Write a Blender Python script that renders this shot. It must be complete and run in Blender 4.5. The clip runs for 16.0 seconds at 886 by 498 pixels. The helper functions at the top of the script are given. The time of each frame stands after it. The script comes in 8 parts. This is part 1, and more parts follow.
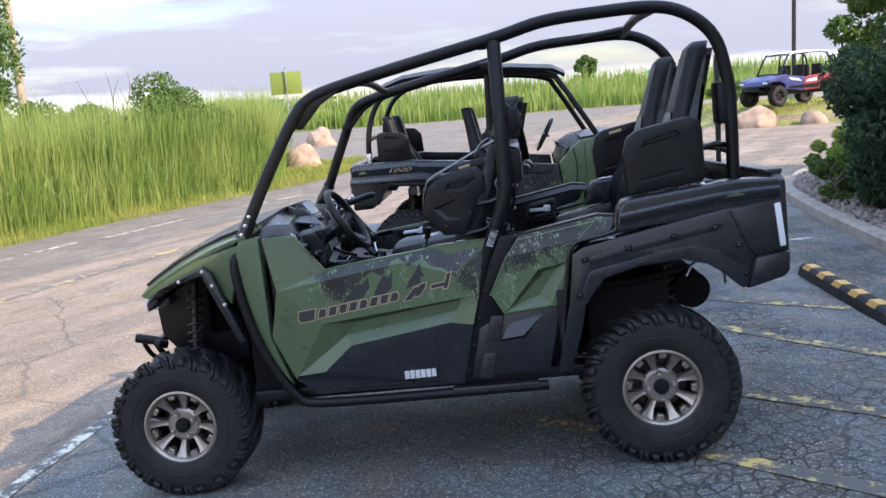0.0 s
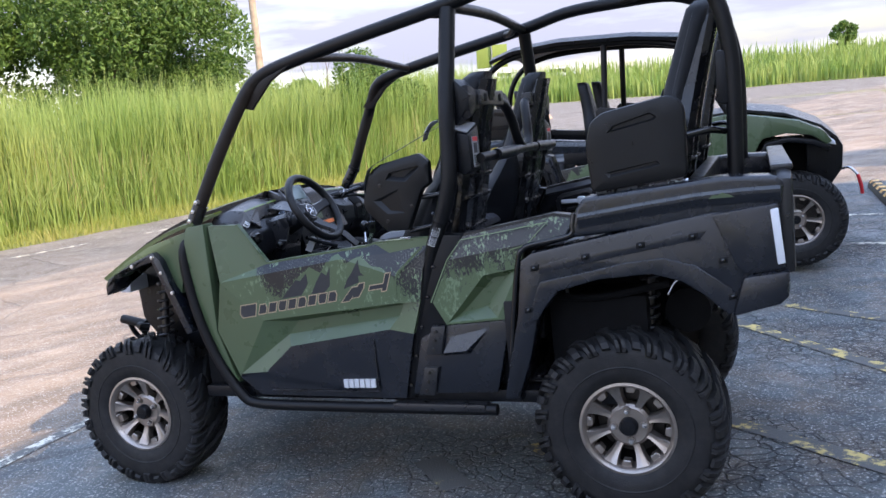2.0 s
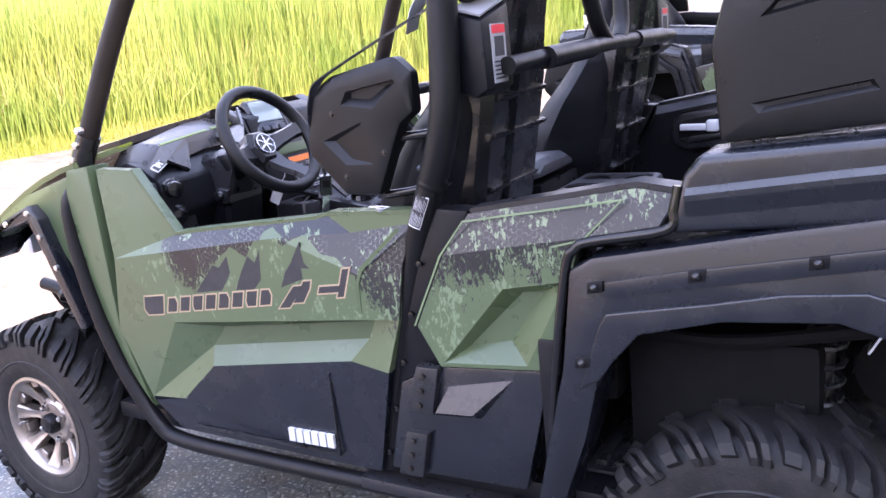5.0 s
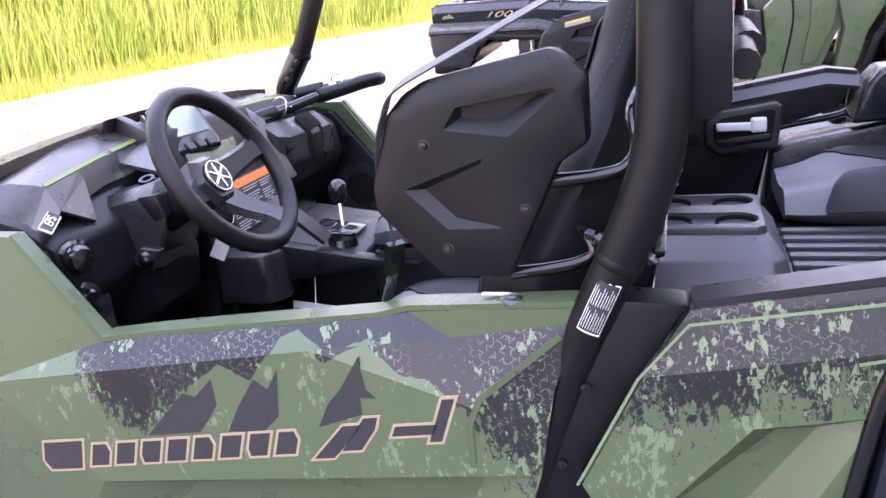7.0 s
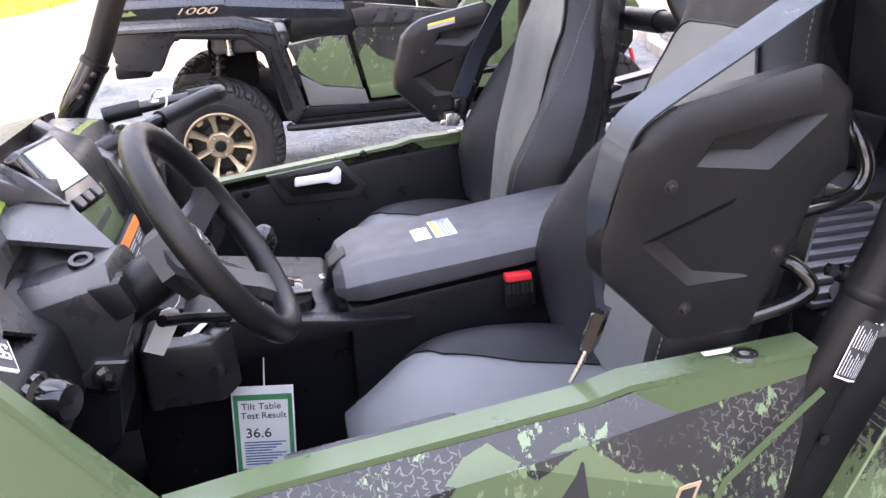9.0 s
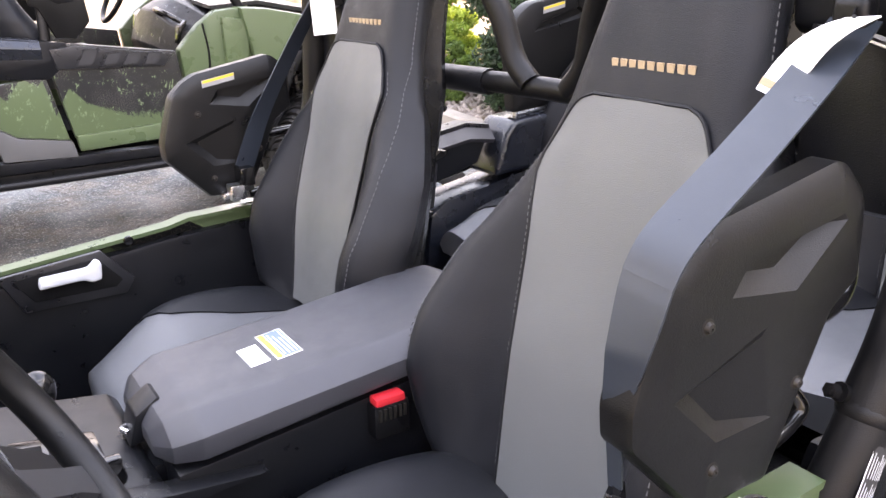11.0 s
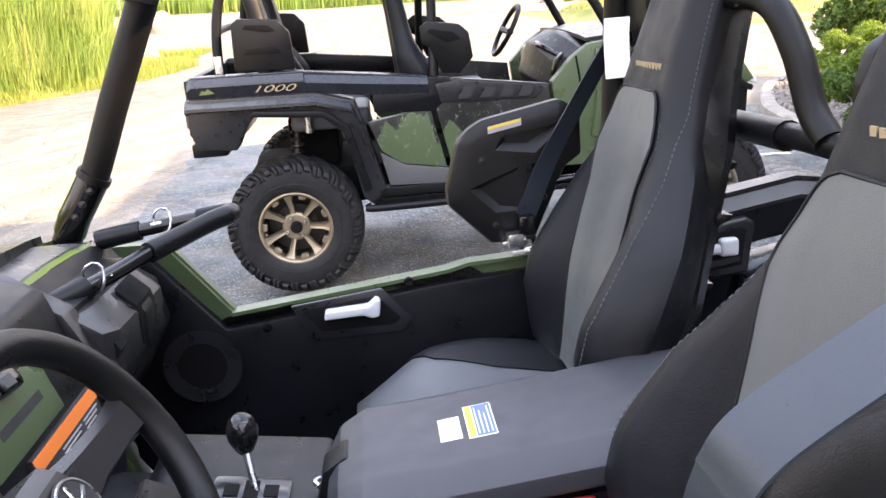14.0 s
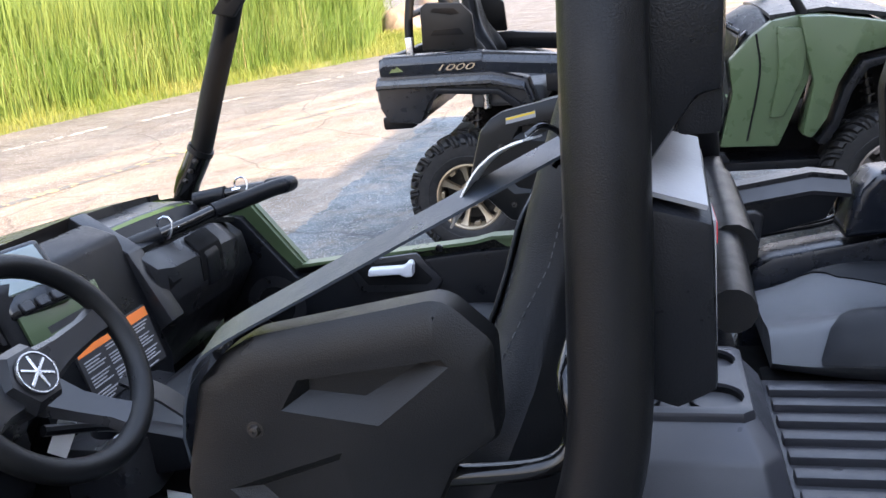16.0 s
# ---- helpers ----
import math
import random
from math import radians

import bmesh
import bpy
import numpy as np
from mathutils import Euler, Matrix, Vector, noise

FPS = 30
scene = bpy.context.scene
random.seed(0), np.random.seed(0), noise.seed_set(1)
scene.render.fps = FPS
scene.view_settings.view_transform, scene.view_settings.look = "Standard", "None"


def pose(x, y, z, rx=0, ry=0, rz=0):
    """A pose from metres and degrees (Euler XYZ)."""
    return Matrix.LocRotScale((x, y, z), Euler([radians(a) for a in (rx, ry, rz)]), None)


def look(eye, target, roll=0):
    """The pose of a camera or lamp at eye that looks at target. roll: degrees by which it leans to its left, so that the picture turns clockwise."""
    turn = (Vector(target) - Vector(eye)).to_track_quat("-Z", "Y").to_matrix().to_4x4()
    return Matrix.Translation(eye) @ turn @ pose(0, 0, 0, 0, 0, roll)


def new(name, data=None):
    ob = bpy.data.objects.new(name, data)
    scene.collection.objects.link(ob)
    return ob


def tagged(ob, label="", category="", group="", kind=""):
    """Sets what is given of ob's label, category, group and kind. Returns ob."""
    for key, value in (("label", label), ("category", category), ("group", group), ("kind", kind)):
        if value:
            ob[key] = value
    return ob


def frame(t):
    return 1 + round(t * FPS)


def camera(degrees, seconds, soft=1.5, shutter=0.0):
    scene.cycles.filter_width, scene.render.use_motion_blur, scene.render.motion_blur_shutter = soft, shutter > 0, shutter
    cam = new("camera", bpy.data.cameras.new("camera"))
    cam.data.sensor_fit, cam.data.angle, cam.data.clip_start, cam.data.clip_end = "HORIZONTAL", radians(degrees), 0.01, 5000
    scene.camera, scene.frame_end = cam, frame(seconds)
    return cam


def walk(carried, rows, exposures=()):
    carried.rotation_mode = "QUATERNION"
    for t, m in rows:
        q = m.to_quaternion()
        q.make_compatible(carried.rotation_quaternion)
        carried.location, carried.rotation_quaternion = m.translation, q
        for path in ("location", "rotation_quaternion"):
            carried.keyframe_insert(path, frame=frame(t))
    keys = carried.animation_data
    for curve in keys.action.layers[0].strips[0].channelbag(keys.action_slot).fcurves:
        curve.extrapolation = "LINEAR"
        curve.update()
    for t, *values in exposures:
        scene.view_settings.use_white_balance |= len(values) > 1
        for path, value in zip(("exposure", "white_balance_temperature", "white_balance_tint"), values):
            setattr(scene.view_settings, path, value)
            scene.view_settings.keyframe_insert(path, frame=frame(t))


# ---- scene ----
cam = camera(56.1, 16.0)
METRES = 5.894
START = pose(0.4654, -4.2406, 1.6675, -9.9, 4.1, 4.242)
ROWS = [
    (0.0, 0.0, 0.0, 0.0, 0.0, 0.0, -0.0),
    (0.5, 0.0539, 0.0187, 0.0054, 3.23, -0.39, -0.5),
    (1.0, 0.105, 0.0382, 0.0101, 7.0, -0.8, -1.06),
    (1.5, 0.1463, 0.0655, 0.0149, 11.41, -1.28, -1.7),
    (2.0, 0.1828, 0.1012, 0.0198, 15.8, -2.13, -2.31),
    (2.5, 0.2113, 0.1408, 0.0201, 19.82, -3.91, -2.85),
    (3.0, 0.2306, 0.184, 0.0287, 23.38, -6.05, -3.31),
    (3.5, 0.2251, 0.2301, 0.0354, 25.95, -7.69, -3.62),
    (6.0, 0.1071, 0.4014, 0.0505, 21.66, -11.35, -2.93),
    (6.5, 0.0764, 0.4202, 0.0517, 16.02, -11.31, -2.67),
    (7.0, 0.0321, 0.4319, 0.0521, 10.37, -11.28, -2.39),
    (7.5, -0.0031, 0.4478, 0.0527, 4.97, -11.28, -2.12),
    (8.0, -0.035, 0.4701, 0.0529, -0.26, -11.33, -1.6),
    (8.5, -0.0596, 0.4769, 0.0528, -7.48, -11.15, -1.04),
    (9.0, -0.0815, 0.4827, 0.055, -16.95, -10.88, -0.4),
    (9.5, -0.0903, 0.5007, 0.0573, -24.65, -10.61, 0.1),
    (10.0, -0.0975, 0.5236, 0.0612, -31.45, -10.0, 0.56),
    (12.5, -0.0822, 0.5498, 0.0716, -38.98, -7.9, 1.26),
    (13.0, -0.0706, 0.5541, 0.074, -29.67, -7.59, 0.87),
    (13.5, -0.0593, 0.5523, 0.0753, -20.11, -7.27, 0.3),
    (14.0, -0.0476, 0.5456, 0.075, -9.76, -7.1, -0.41),
    (14.5, -0.0336, 0.5324, 0.0723, 0.01, -7.51, -0.99),
    (15.0, -0.0135, 0.5192, 0.0736, 5.4, -8.58, -1.39),
    (15.5, 0.0068, 0.5029, 0.0803, 7.38, -9.25, -1.56),
    (16.0, 0.0372, 0.4998, 0.084, 8.17, -9.56, -1.62),
]
EXPOSURES = [(0.0, 0.88, 6950, 18), (2.0, 1.06, 6850, 20), (3.7, 1.58, 6800, 20), (5.8, 2.51, 7650, 42), (6.5, 2.51, 7650, 42), (7.0, 2.41, 7750, 39), (8.0, 2.39, 8350, 34), (9.0, 2.61, 8950, 29), (10.2, 2.73, 9750, 28), (12.5, 2.66, 10050, 28),
             (13.0, 2.66, 10000, 28), (13.5, 2.46, 9850, 28), (14.0, 2.12, 8950, 24), (14.6, 1.48, 8200, 17), (15.2, 1.50, 7900, 17), (16.0, 1.72, 7600, 19)]
walk(cam, [(t, START @ pose(METRES * x, METRES * y, METRES * z, 90 + pitch, roll, yaw)) for t, x, y, z, yaw, pitch, roll in ROWS], EXPOSURES)

# ---------------- world, sun, exposure ----------------
world = bpy.data.worlds.new("sky")
scene.world = world
world.use_nodes = True
wn, wl = world.node_tree.nodes, world.node_tree.links
wn.clear()
SUN_DIR = Vector((2.1, -0.88, 1.75)).normalized()
sky = wn.new("ShaderNodeTexSky")
sky.sky_type, sky.sun_disc = "NISHITA", False
sky.sun_elevation = math.asin(SUN_DIR.z)
sky.sun_rotation = math.atan2(SUN_DIR.x, SUN_DIR.y)
sky_gain = wn.new("ShaderNodeVectorMath")
sky_gain.operation, sky_gain.inputs["Scale"].default_value = "SCALE", 0.11
wl.new(sky.outputs["Color"], sky_gain.inputs[0])
wcoord = wn.new("ShaderNodeTexCoord")
wmap = wn.new("ShaderNodeMapping")
wmap.inputs["Scale"].default_value = (1.0, 1.0, 6.0)
wl.new(wcoord.outputs["Generated"], wmap.inputs["Vector"])
wnoise = wn.new("ShaderNodeTexNoise")
wnoise.inputs["Scale"].default_value, wnoise.inputs["Detail"].default_value, wnoise.inputs["Roughness"].default_value = 2.3, 9.0, 0.56
wl.new(wmap.outputs["Vector"], wnoise.inputs["Vector"])
wramp = wn.new("ShaderNodeValToRGB")
wramp.color_ramp.elements[0].position, wramp.color_ramp.elements[0].color = 0.36, (0.0, 0.0, 0.0, 1)
wramp.color_ramp.elements[1].position, wramp.color_ramp.elements[1].color = 0.50, (1, 1, 1, 1)
wl.new(wnoise.outputs["Fac"], wramp.inputs["Fac"])
wnoise2 = wn.new("ShaderNodeTexNoise")
wnoise2.inputs["Scale"].default_value, wnoise2.inputs["Detail"].default_value = 1.6, 7.0
wl.new(wmap.outputs["Vector"], wnoise2.inputs["Vector"])
wramp2 = wn.new("ShaderNodeValToRGB")
wramp2.color_ramp.elements[0].position, wramp2.color_ramp.elements[0].color = 0.40, (0.99, 1.06, 1.16, 1)
wramp2.color_ramp.elements[1].position, wramp2.color_ramp.elements[1].color = 0.55, (0.31, 0.35, 0.45, 1)
wbank = wn.new("ShaderNodeValToRGB")
bank = wbank.color_ramp.elements
bank[0].position, bank[0].color = 0.022, (0.0, 0.0, 0.0, 1)
bank[1].position, bank[1].color = 0.046, (1, 1, 1, 1)
for spot, level in ((0.078, 1.0), (0.115, 0.15), (0.25, 0.35)):
    stop = bank.new(spot)
    stop.color = (level, level, level, 1)
wzen = wn.new("ShaderNodeSeparateXYZ")
wl.new(wcoord.outputs["Generated"], wzen.inputs[0])
wl.new(wzen.outputs["Z"], wbank.inputs["Fac"])
wlift = wn.new("ShaderNodeMath")
wlift.operation = "MULTIPLY_ADD"
wl.new(wbank.outputs["Color"], wlift.inputs[0])
wlift.inputs[1].default_value = 0.13
wl.new(wnoise2.outputs["Fac"], wlift.inputs[2])
wshift = wn.new("ShaderNodeMath")
wshift.operation = "SUBTRACT"
wl.new(wlift.outputs[0], wshift.inputs[0])
wshift.inputs[1].default_value = 0.05
wl.new(wshift.outputs[0], wramp2.inputs["Fac"])
wmix = wn.new("ShaderNodeMix")
wmix.data_type = "RGBA"
wbreak = wn.new("ShaderNodeMapRange")
wbreak.inputs["From Min"].default_value, wbreak.inputs["From Max"].default_value = 0.30, 0.75
wbreak.inputs["To Min"].default_value, wbreak.inputs["To Max"].default_value = 1.0, 0.55
wcsep = wn.new("ShaderNodeSeparateXYZ")
wl.new(wcoord.outputs["Generated"], wcsep.inputs[0])
wl.new(wcsep.outputs["Z"], wbreak.inputs["Value"])
wcover = wn.new("ShaderNodeMath")
wcover.operation = "MULTIPLY"
wl.new(wramp.outputs["Color"], wcover.inputs[0])
wl.new(wbreak.outputs["Result"], wcover.inputs[1])
wl.new(wcover.outputs[0], wmix.inputs["Factor"])
wl.new(sky_gain.outputs["Vector"], wmix.inputs["A"])
wl.new(wramp2.outputs["Color"], wmix.inputs["B"])
# a cloudy sky is brighter overhead than at the horizon
wsep = wn.new("ShaderNodeSeparateXYZ")
wl.new(wcoord.outputs["Generated"], wsep.inputs[0])
wgain = wn.new("ShaderNodeMapRange")
wgain.inputs["From Min"].default_value, wgain.inputs["From Max"].default_value = 0.05, 0.9
wgain.inputs["To Min"].default_value, wgain.inputs["To Max"].default_value = 1.08, 2.5
wl.new(wsep.outputs["Z"], wgain.inputs["Value"])
wtint = wn.new("ShaderNodeValToRGB")
wtint.color_ramp.elements[0].position, wtint.color_ramp.elements[0].color = 0.10, (1.0, 1.0, 1.0, 1)
wtint.color_ramp.elements[1].position, wtint.color_ramp.elements[1].color = 0.55, (0.80, 1.0, 1.20, 1)
wl.new(wsep.outputs["Z"], wtint.inputs["Fac"])
wblue = wn.new("ShaderNodeMix")
wblue.data_type, wblue.blend_type = "RGBA", "MULTIPLY"
wblue.inputs["Factor"].default_value = 1.0
wl.new(wmix.outputs["Result"], wblue.inputs["A"])
wl.new(wtint.outputs["Color"], wblue.inputs["B"])
wbg = wn.new("ShaderNodeBackground")
wl.new(wgain.outputs["Result"], wbg.inputs["Strength"])
wl.new(wblue.outputs["Result"], wbg.inputs["Color"])
wout = wn.new("ShaderNodeOutputWorld")
wl.new(wbg.outputs["Background"], wout.inputs["Surface"])
sun = new("sun", bpy.data.lights.new("sun", "SUN"))
sun.data.energy, sun.data.angle, sun.data.color = 4.6, radians(0.55), (1.0, 0.84, 0.61)
sun.matrix_world = look(SUN_DIR * 60, (0, 0, 0))

# ---------------- materials ----------------


def nodes_of(name):
    m = bpy.data.materials.new(name)
    m.use_nodes = True
    n, l = m.node_tree.nodes, m.node_tree.links
    return m, n, l, n["Principled BSDF"]


def noise_node(n, l, vec, scale, detail=4.0, rough=0.55, dist=0.0):
    t = n.new("ShaderNodeTexNoise")
    t.inputs["Scale"].default_value, t.inputs["Detail"].default_value = scale, detail
    t.inputs["Roughness"].default_value, t.inputs["Distortion"].default_value = rough, dist
    if vec is not None:
        l.new(vec, t.inputs["Vector"])
    return t.outputs["Fac"]


def ramp_node(n, l, fac, stops):
    r = n.new("ShaderNodeValToRGB")
    e = r.color_ramp.elements
    while len(e) < len(stops):
        e.new(0.5)
    for k, (p, c) in zip(e, stops):
        k.position = p
        k.color = (c, c, c, 1) if isinstance(c, (int, float)) else (*c, 1)
    l.new(fac, r.inputs["Fac"])
    return r.outputs["Color"]


def mix_node(n, l, fac, a, b, blend="MIX"):
    m = n.new("ShaderNodeMix")
    m.data_type, m.blend_type = "RGBA", blend
    for key, v in (("Factor", fac), ("A", a), ("B", b)):
        if isinstance(v, tuple):
            m.inputs[key].default_value = (*v, 1)
        elif isinstance(v, (int, float)):
            m.inputs[key].default_value = v
        else:
            l.new(v, m.inputs[key])
    return m.outputs["Result"]


def math_node(n, l, op, a, b=0.0, clamp=False):
    m = n.new("ShaderNodeMath")
    m.operation, m.use_clamp = op, clamp
    for i, v in enumerate((a, b)):
        if isinstance(v, (int, float)):
            m.inputs[i].default_value = v
        else:
            l.new(v, m.inputs[i])
    return m.outputs[0]


def bump_node(n, l, height, strength, distance, target):
    b = n.new("ShaderNodeBump")
    b.inputs["Strength"].default_value, b.inputs["Distance"].default_value = strength, distance
    l.new(height, b.inputs["Height"])
    l.new(b.outputs["Normal"], target.inputs["Normal"])


def mat(name, color, rough=0.5, metal=0.0, var=0.18, scale=6.0, grain=400.0, bump=0.15, dust=0.0, coat=0.0, spec=0.5):
    """A painted, moulded or cast surface: broad tone, fine grain, uneven gloss and a little dust."""
    m, n, l, p = nodes_of(name)
    co = n.new("ShaderNodeTexCoord").outputs["Object"]
    broad, fine = noise_node(n, l, co, scale, 5), noise_node(n, l, co, grain, 2)
    dark = tuple(c * (1 - var) for c in color)
    light = tuple(min(1, c * (1 + var)) for c in color)
    col = mix_node(n, l, ramp_node(n, l, broad, [(0.3, 0.0), (0.7, 1.0)]), dark, light)
    if dust:
        col = mix_node(n, l, ramp_node(n, l, noise_node(n, l, co, scale * 3.1, 8, 0.7), [(0.45, 0.0), (0.8, dust)]), col, (0.32, 0.28, 0.23))
    l.new(col, p.inputs["Base Color"])
    l.new(ramp_node(n, l, noise_node(n, l, co, scale * 4, 4), [(0.3, max(0.03, rough - 0.09)), (0.7, min(1, rough + 0.09))]), p.inputs["Roughness"])
    p.inputs["Metallic"].default_value = metal
    p.inputs["Coat Weight"].default_value = coat
    p.inputs["Specular IOR Level"].default_value = spec
    if bump:
        bump_node(n, l, fine, bump, 0.002, p)
    return m


def leaf_mat(name, dark, light, tip=None):
    """Foliage with a tone of its own on each blade or leaf, and light through it."""
    m, n, l, p = nodes_of(name)
    geo = n.new("ShaderNodeNewGeometry")
    co = n.new("ShaderNodeTexCoord").outputs["Object"]
    col = mix_node(n, l, geo.outputs["Random Per Island"], dark, light)
    if tip:
        col = mix_node(n, l, ramp_node(n, l, noise_node(n, l, co, 0.5, 3), [(0.42, 0.0), (0.66, 0.8)]), col, tip)
    l.new(col, p.inputs["Base Color"])
    p.inputs["Roughness"].default_value = 0.55
    tr = n.new("ShaderNodeBsdfTranslucent")
    l.new(col, tr.inputs["Color"])
    mx = n.new("ShaderNodeMixShader")
    mx.inputs["Fac"].default_value = 0.42
    l.new(p.outputs["BSDF"], mx.inputs[1])
    l.new(tr.outputs["BSDF"], mx.inputs[2])
    l.new(mx.outputs["Shader"], n["Material Output"].inputs["Surface"])
    return m


GREEN = mat("satin_green_paint", (0.062, 0.093, 0.045), 0.32, var=0.06, scale=3, grain=900, bump=0.04, coat=0.10, spec=0.45)
STITCH = mat("pale_stitching", (0.085, 0.088, 0.092), 0.7, var=0.05, bump=0.0)
VINYL_LID = mat("console_lid_vinyl", (0.033, 0.034, 0.040), 0.45, var=0.08, grain=800, bump=0.25)
REEL_GREY = mat("light_grey_plastic", (0.30, 0.30, 0.31), 0.4, var=0.1, scale=30)
SAGE = mat("pale_green_print", (0.15, 0.21, 0.11), 0.4, var=0.05)
GREEN_TRIM = mat("bright_green_trim", (0.105, 0.160, 0.014), 0.42, var=0.08)
PLASTIC = mat("black_textured_plastic", (0.0052, 0.0058, 0.0074), 0.34, var=0.3, scale=5, grain=620, bump=0.22, dust=0.007, spec=0.22)
PLASTIC_GREY = mat("charcoal_moulded_plastic", (0.0135, 0.0138, 0.0160), 0.32, var=0.2, scale=5, grain=700, bump=0.12, dust=0.010, spec=0.5)
HOOD_GREY = mat("charcoal_dash_skin", (0.034, 0.033, 0.034), 0.31, var=0.15, scale=5, grain=700, bump=0.12, spec=0.62)
GUARD = mat("pebbled_black_plastic", (0.0060, 0.0061, 0.0066), 0.36, var=0.25, scale=5, grain=760, bump=0.24, spec=0.26)
FENDER_BLACK = mat("satin_black_fender", (0.0066, 0.0084, 0.0128), 0.25, var=0.2, scale=4, grain=620, bump=0.07, dust=0.006, spec=0.58)
GREY_PANEL = mat("silver_grey_panel", (0.085, 0.086, 0.088), 0.4, var=0.1)
TUBE = mat("black_powder_coat", (0.0055, 0.0056, 0.0064), 0.38, var=0.15, grain=700, bump=0.2, spec=0.22)
SHELL = mat("smooth_black_plastic", (0.0055, 0.0058, 0.0068), 0.24, var=0.2, scale=5, grain=500, bump=0.08, spec=0.5)
GLOSS = mat("gloss_black_steel", (0.0055, 0.0055, 0.006), 0.10, var=0.1, bump=0.03)
# black of the underbody, also the painted shade inside the cup wells
DARK = mat("underbody_and_shade_black", (0.004, 0.004, 0.0045), 0.8, var=0.3)
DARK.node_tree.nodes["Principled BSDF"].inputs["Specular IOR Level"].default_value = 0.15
VINYL = mat("dark_charcoal_vinyl", (0.0072, 0.0081, 0.0104), 0.46, var=0.14, grain=800, bump=0.3, spec=0.24)
VINYL_GREY = mat("mid_grey_vinyl", (0.094, 0.099, 0.100), 0.43, var=0.07, grain=800, bump=0.25)
CONSOLE_GREY = mat("grey_moulded_plastic", (0.034, 0.034, 0.039), 0.36, var=0.15, scale=6, grain=700, bump=0.18, spec=0.5)
VINYL_CUSHION = mat("slate_grey_vinyl", (0.090, 0.094, 0.102), 0.44, var=0.1, grain=800, bump=0.25)
RUBBER = mat("tyre_rubber", (0.009, 0.009, 0.010), 0.62, var=0.3, scale=9, grain=180, bump=0.5, dust=0.05, spec=0.35)
RIM = mat("machined_bronze_alloy", (0.34, 0.295, 0.262), 0.38, 0.9, var=0.14, scale=20, bump=0.05)
RIM_DARK = mat("dark_alloy", (0.05, 0.045, 0.042), 0.45, 0.8, var=0.2)
RIM_GOLD = mat("matt_gold_alloy", (0.34, 0.27, 0.19), 0.42, 0.8, var=0.12, scale=20)
STEEL = mat("zinc_plated_steel", (0.62, 0.63, 0.65), 0.28, 1.0, var=0.15)
SILVER = mat("silver_plastic", (0.52, 0.53, 0.55), 0.35, var=0.06)
WHITE = mat("white_card", (0.80, 0.80, 0.79), 0.6, var=0.03, bump=0.02)
TAG_GREEN = mat("green_print", (0.03, 0.27, 0.12), 0.6, var=0.03)
INK = mat("black_print", (0.02, 0.02, 0.022), 0.6, var=0.05)
TAN = mat("tan_print", (0.36, 0.26, 0.165), 0.5, var=0.05)
ORANGE = mat("orange_print", (0.85, 0.20, 0.04), 0.5, var=0.03)
RED = mat("red_plastic", (0.65, 0.025, 0.035), 0.4, var=0.05)
YELLOW = mat("yellow_print", (0.75, 0.50, 0.05), 0.5, var=0.03)
BLUE_INK = mat("blue_print", (0.08, 0.14, 0.32), 0.5, var=0.03)
WEBBING = mat("dark_belt_webbing", (0.017, 0.023, 0.032), 0.36, var=0.12, grain=1500, bump=0.15)
LENS = mat("pale_lens", (0.62, 0.64, 0.68), 0.12, var=0.05, bump=0.02, coat=0.4)
SCREEN = mat("lcd_screen", (0.17, 0.21, 0.20), 0.10, var=0.05, bump=0.0, coat=0.6)
TAPE = mat("reflector_yellow", (0.72, 0.42, 0.12), 0.5, var=0.12, scale=12)
CONCRETE = mat("kerb_concrete", (0.26, 0.225, 0.195), 0.85, var=0.3, scale=4, grain=160, bump=0.6)
STONE = mat("pinkish_boulder", (0.29, 0.215, 0.165), 0.85, var=0.35, scale=3, grain=60, bump=0.8)
PEBBLE = mat("river_pebble", (0.19, 0.155, 0.135), 0.7, var=0.5, scale=14, grain=120, bump=0.3)
BARK = mat("grey_bark", (0.16, 0.13, 0.10), 0.9, var=0.4, scale=8, grain=40, bump=0.9)
WOOD = mat("weathered_pole", (0.30, 0.24, 0.18), 0.85, var=0.3, scale=3, grain=60, bump=0.6)
WALL = mat("tan_stucco", (0.45, 0.41, 0.36), 0.85, var=0.1, scale=1.2, grain=90, bump=0.5)
CAR_WHITE = mat("white_car_paint", (0.75, 0.76, 0.78), 0.25, var=0.03, bump=0.0, coat=0.5)
CAR_BLUE = mat("blue_body", (0.025, 0.035, 0.14), 0.35, var=0.3)
CAR_RED = mat("red_body", (0.22, 0.03, 0.05), 0.35, var=0.3)
GLASS_DARK = mat("dark_car_glass", (0.02, 0.025, 0.03), 0.08, var=0.1, bump=0.0)
SIGN_GREEN = mat("green_sign_sheet", (0.20, 0.26, 0.05), 0.5, var=0.05)
REED = leaf_mat("reed_leaf", (0.135, 0.225, 0.042), (0.250, 0.365, 0.095), (0.35, 0.41, 0.13))
GRASS = leaf_mat("verge_grass", (0.12, 0.19, 0.025), (0.30, 0.36, 0.07), (0.42, 0.37, 0.13))
STRAW = leaf_mat("dry_reed", (0.36, 0.30, 0.13), (0.52, 0.45, 0.24))
LEAF = leaf_mat("tree_leaf", (0.045, 0.100, 0.016), (0.13, 0.22, 0.045))
LEAF_DARK = leaf_mat("yew_leaf", (0.014, 0.040, 0.018), (0.045, 0.090, 0.040))
LEAF_LIME = leaf_mat("hedge_leaf", (0.11, 0.20, 0.02), (0.26, 0.36, 0.05))


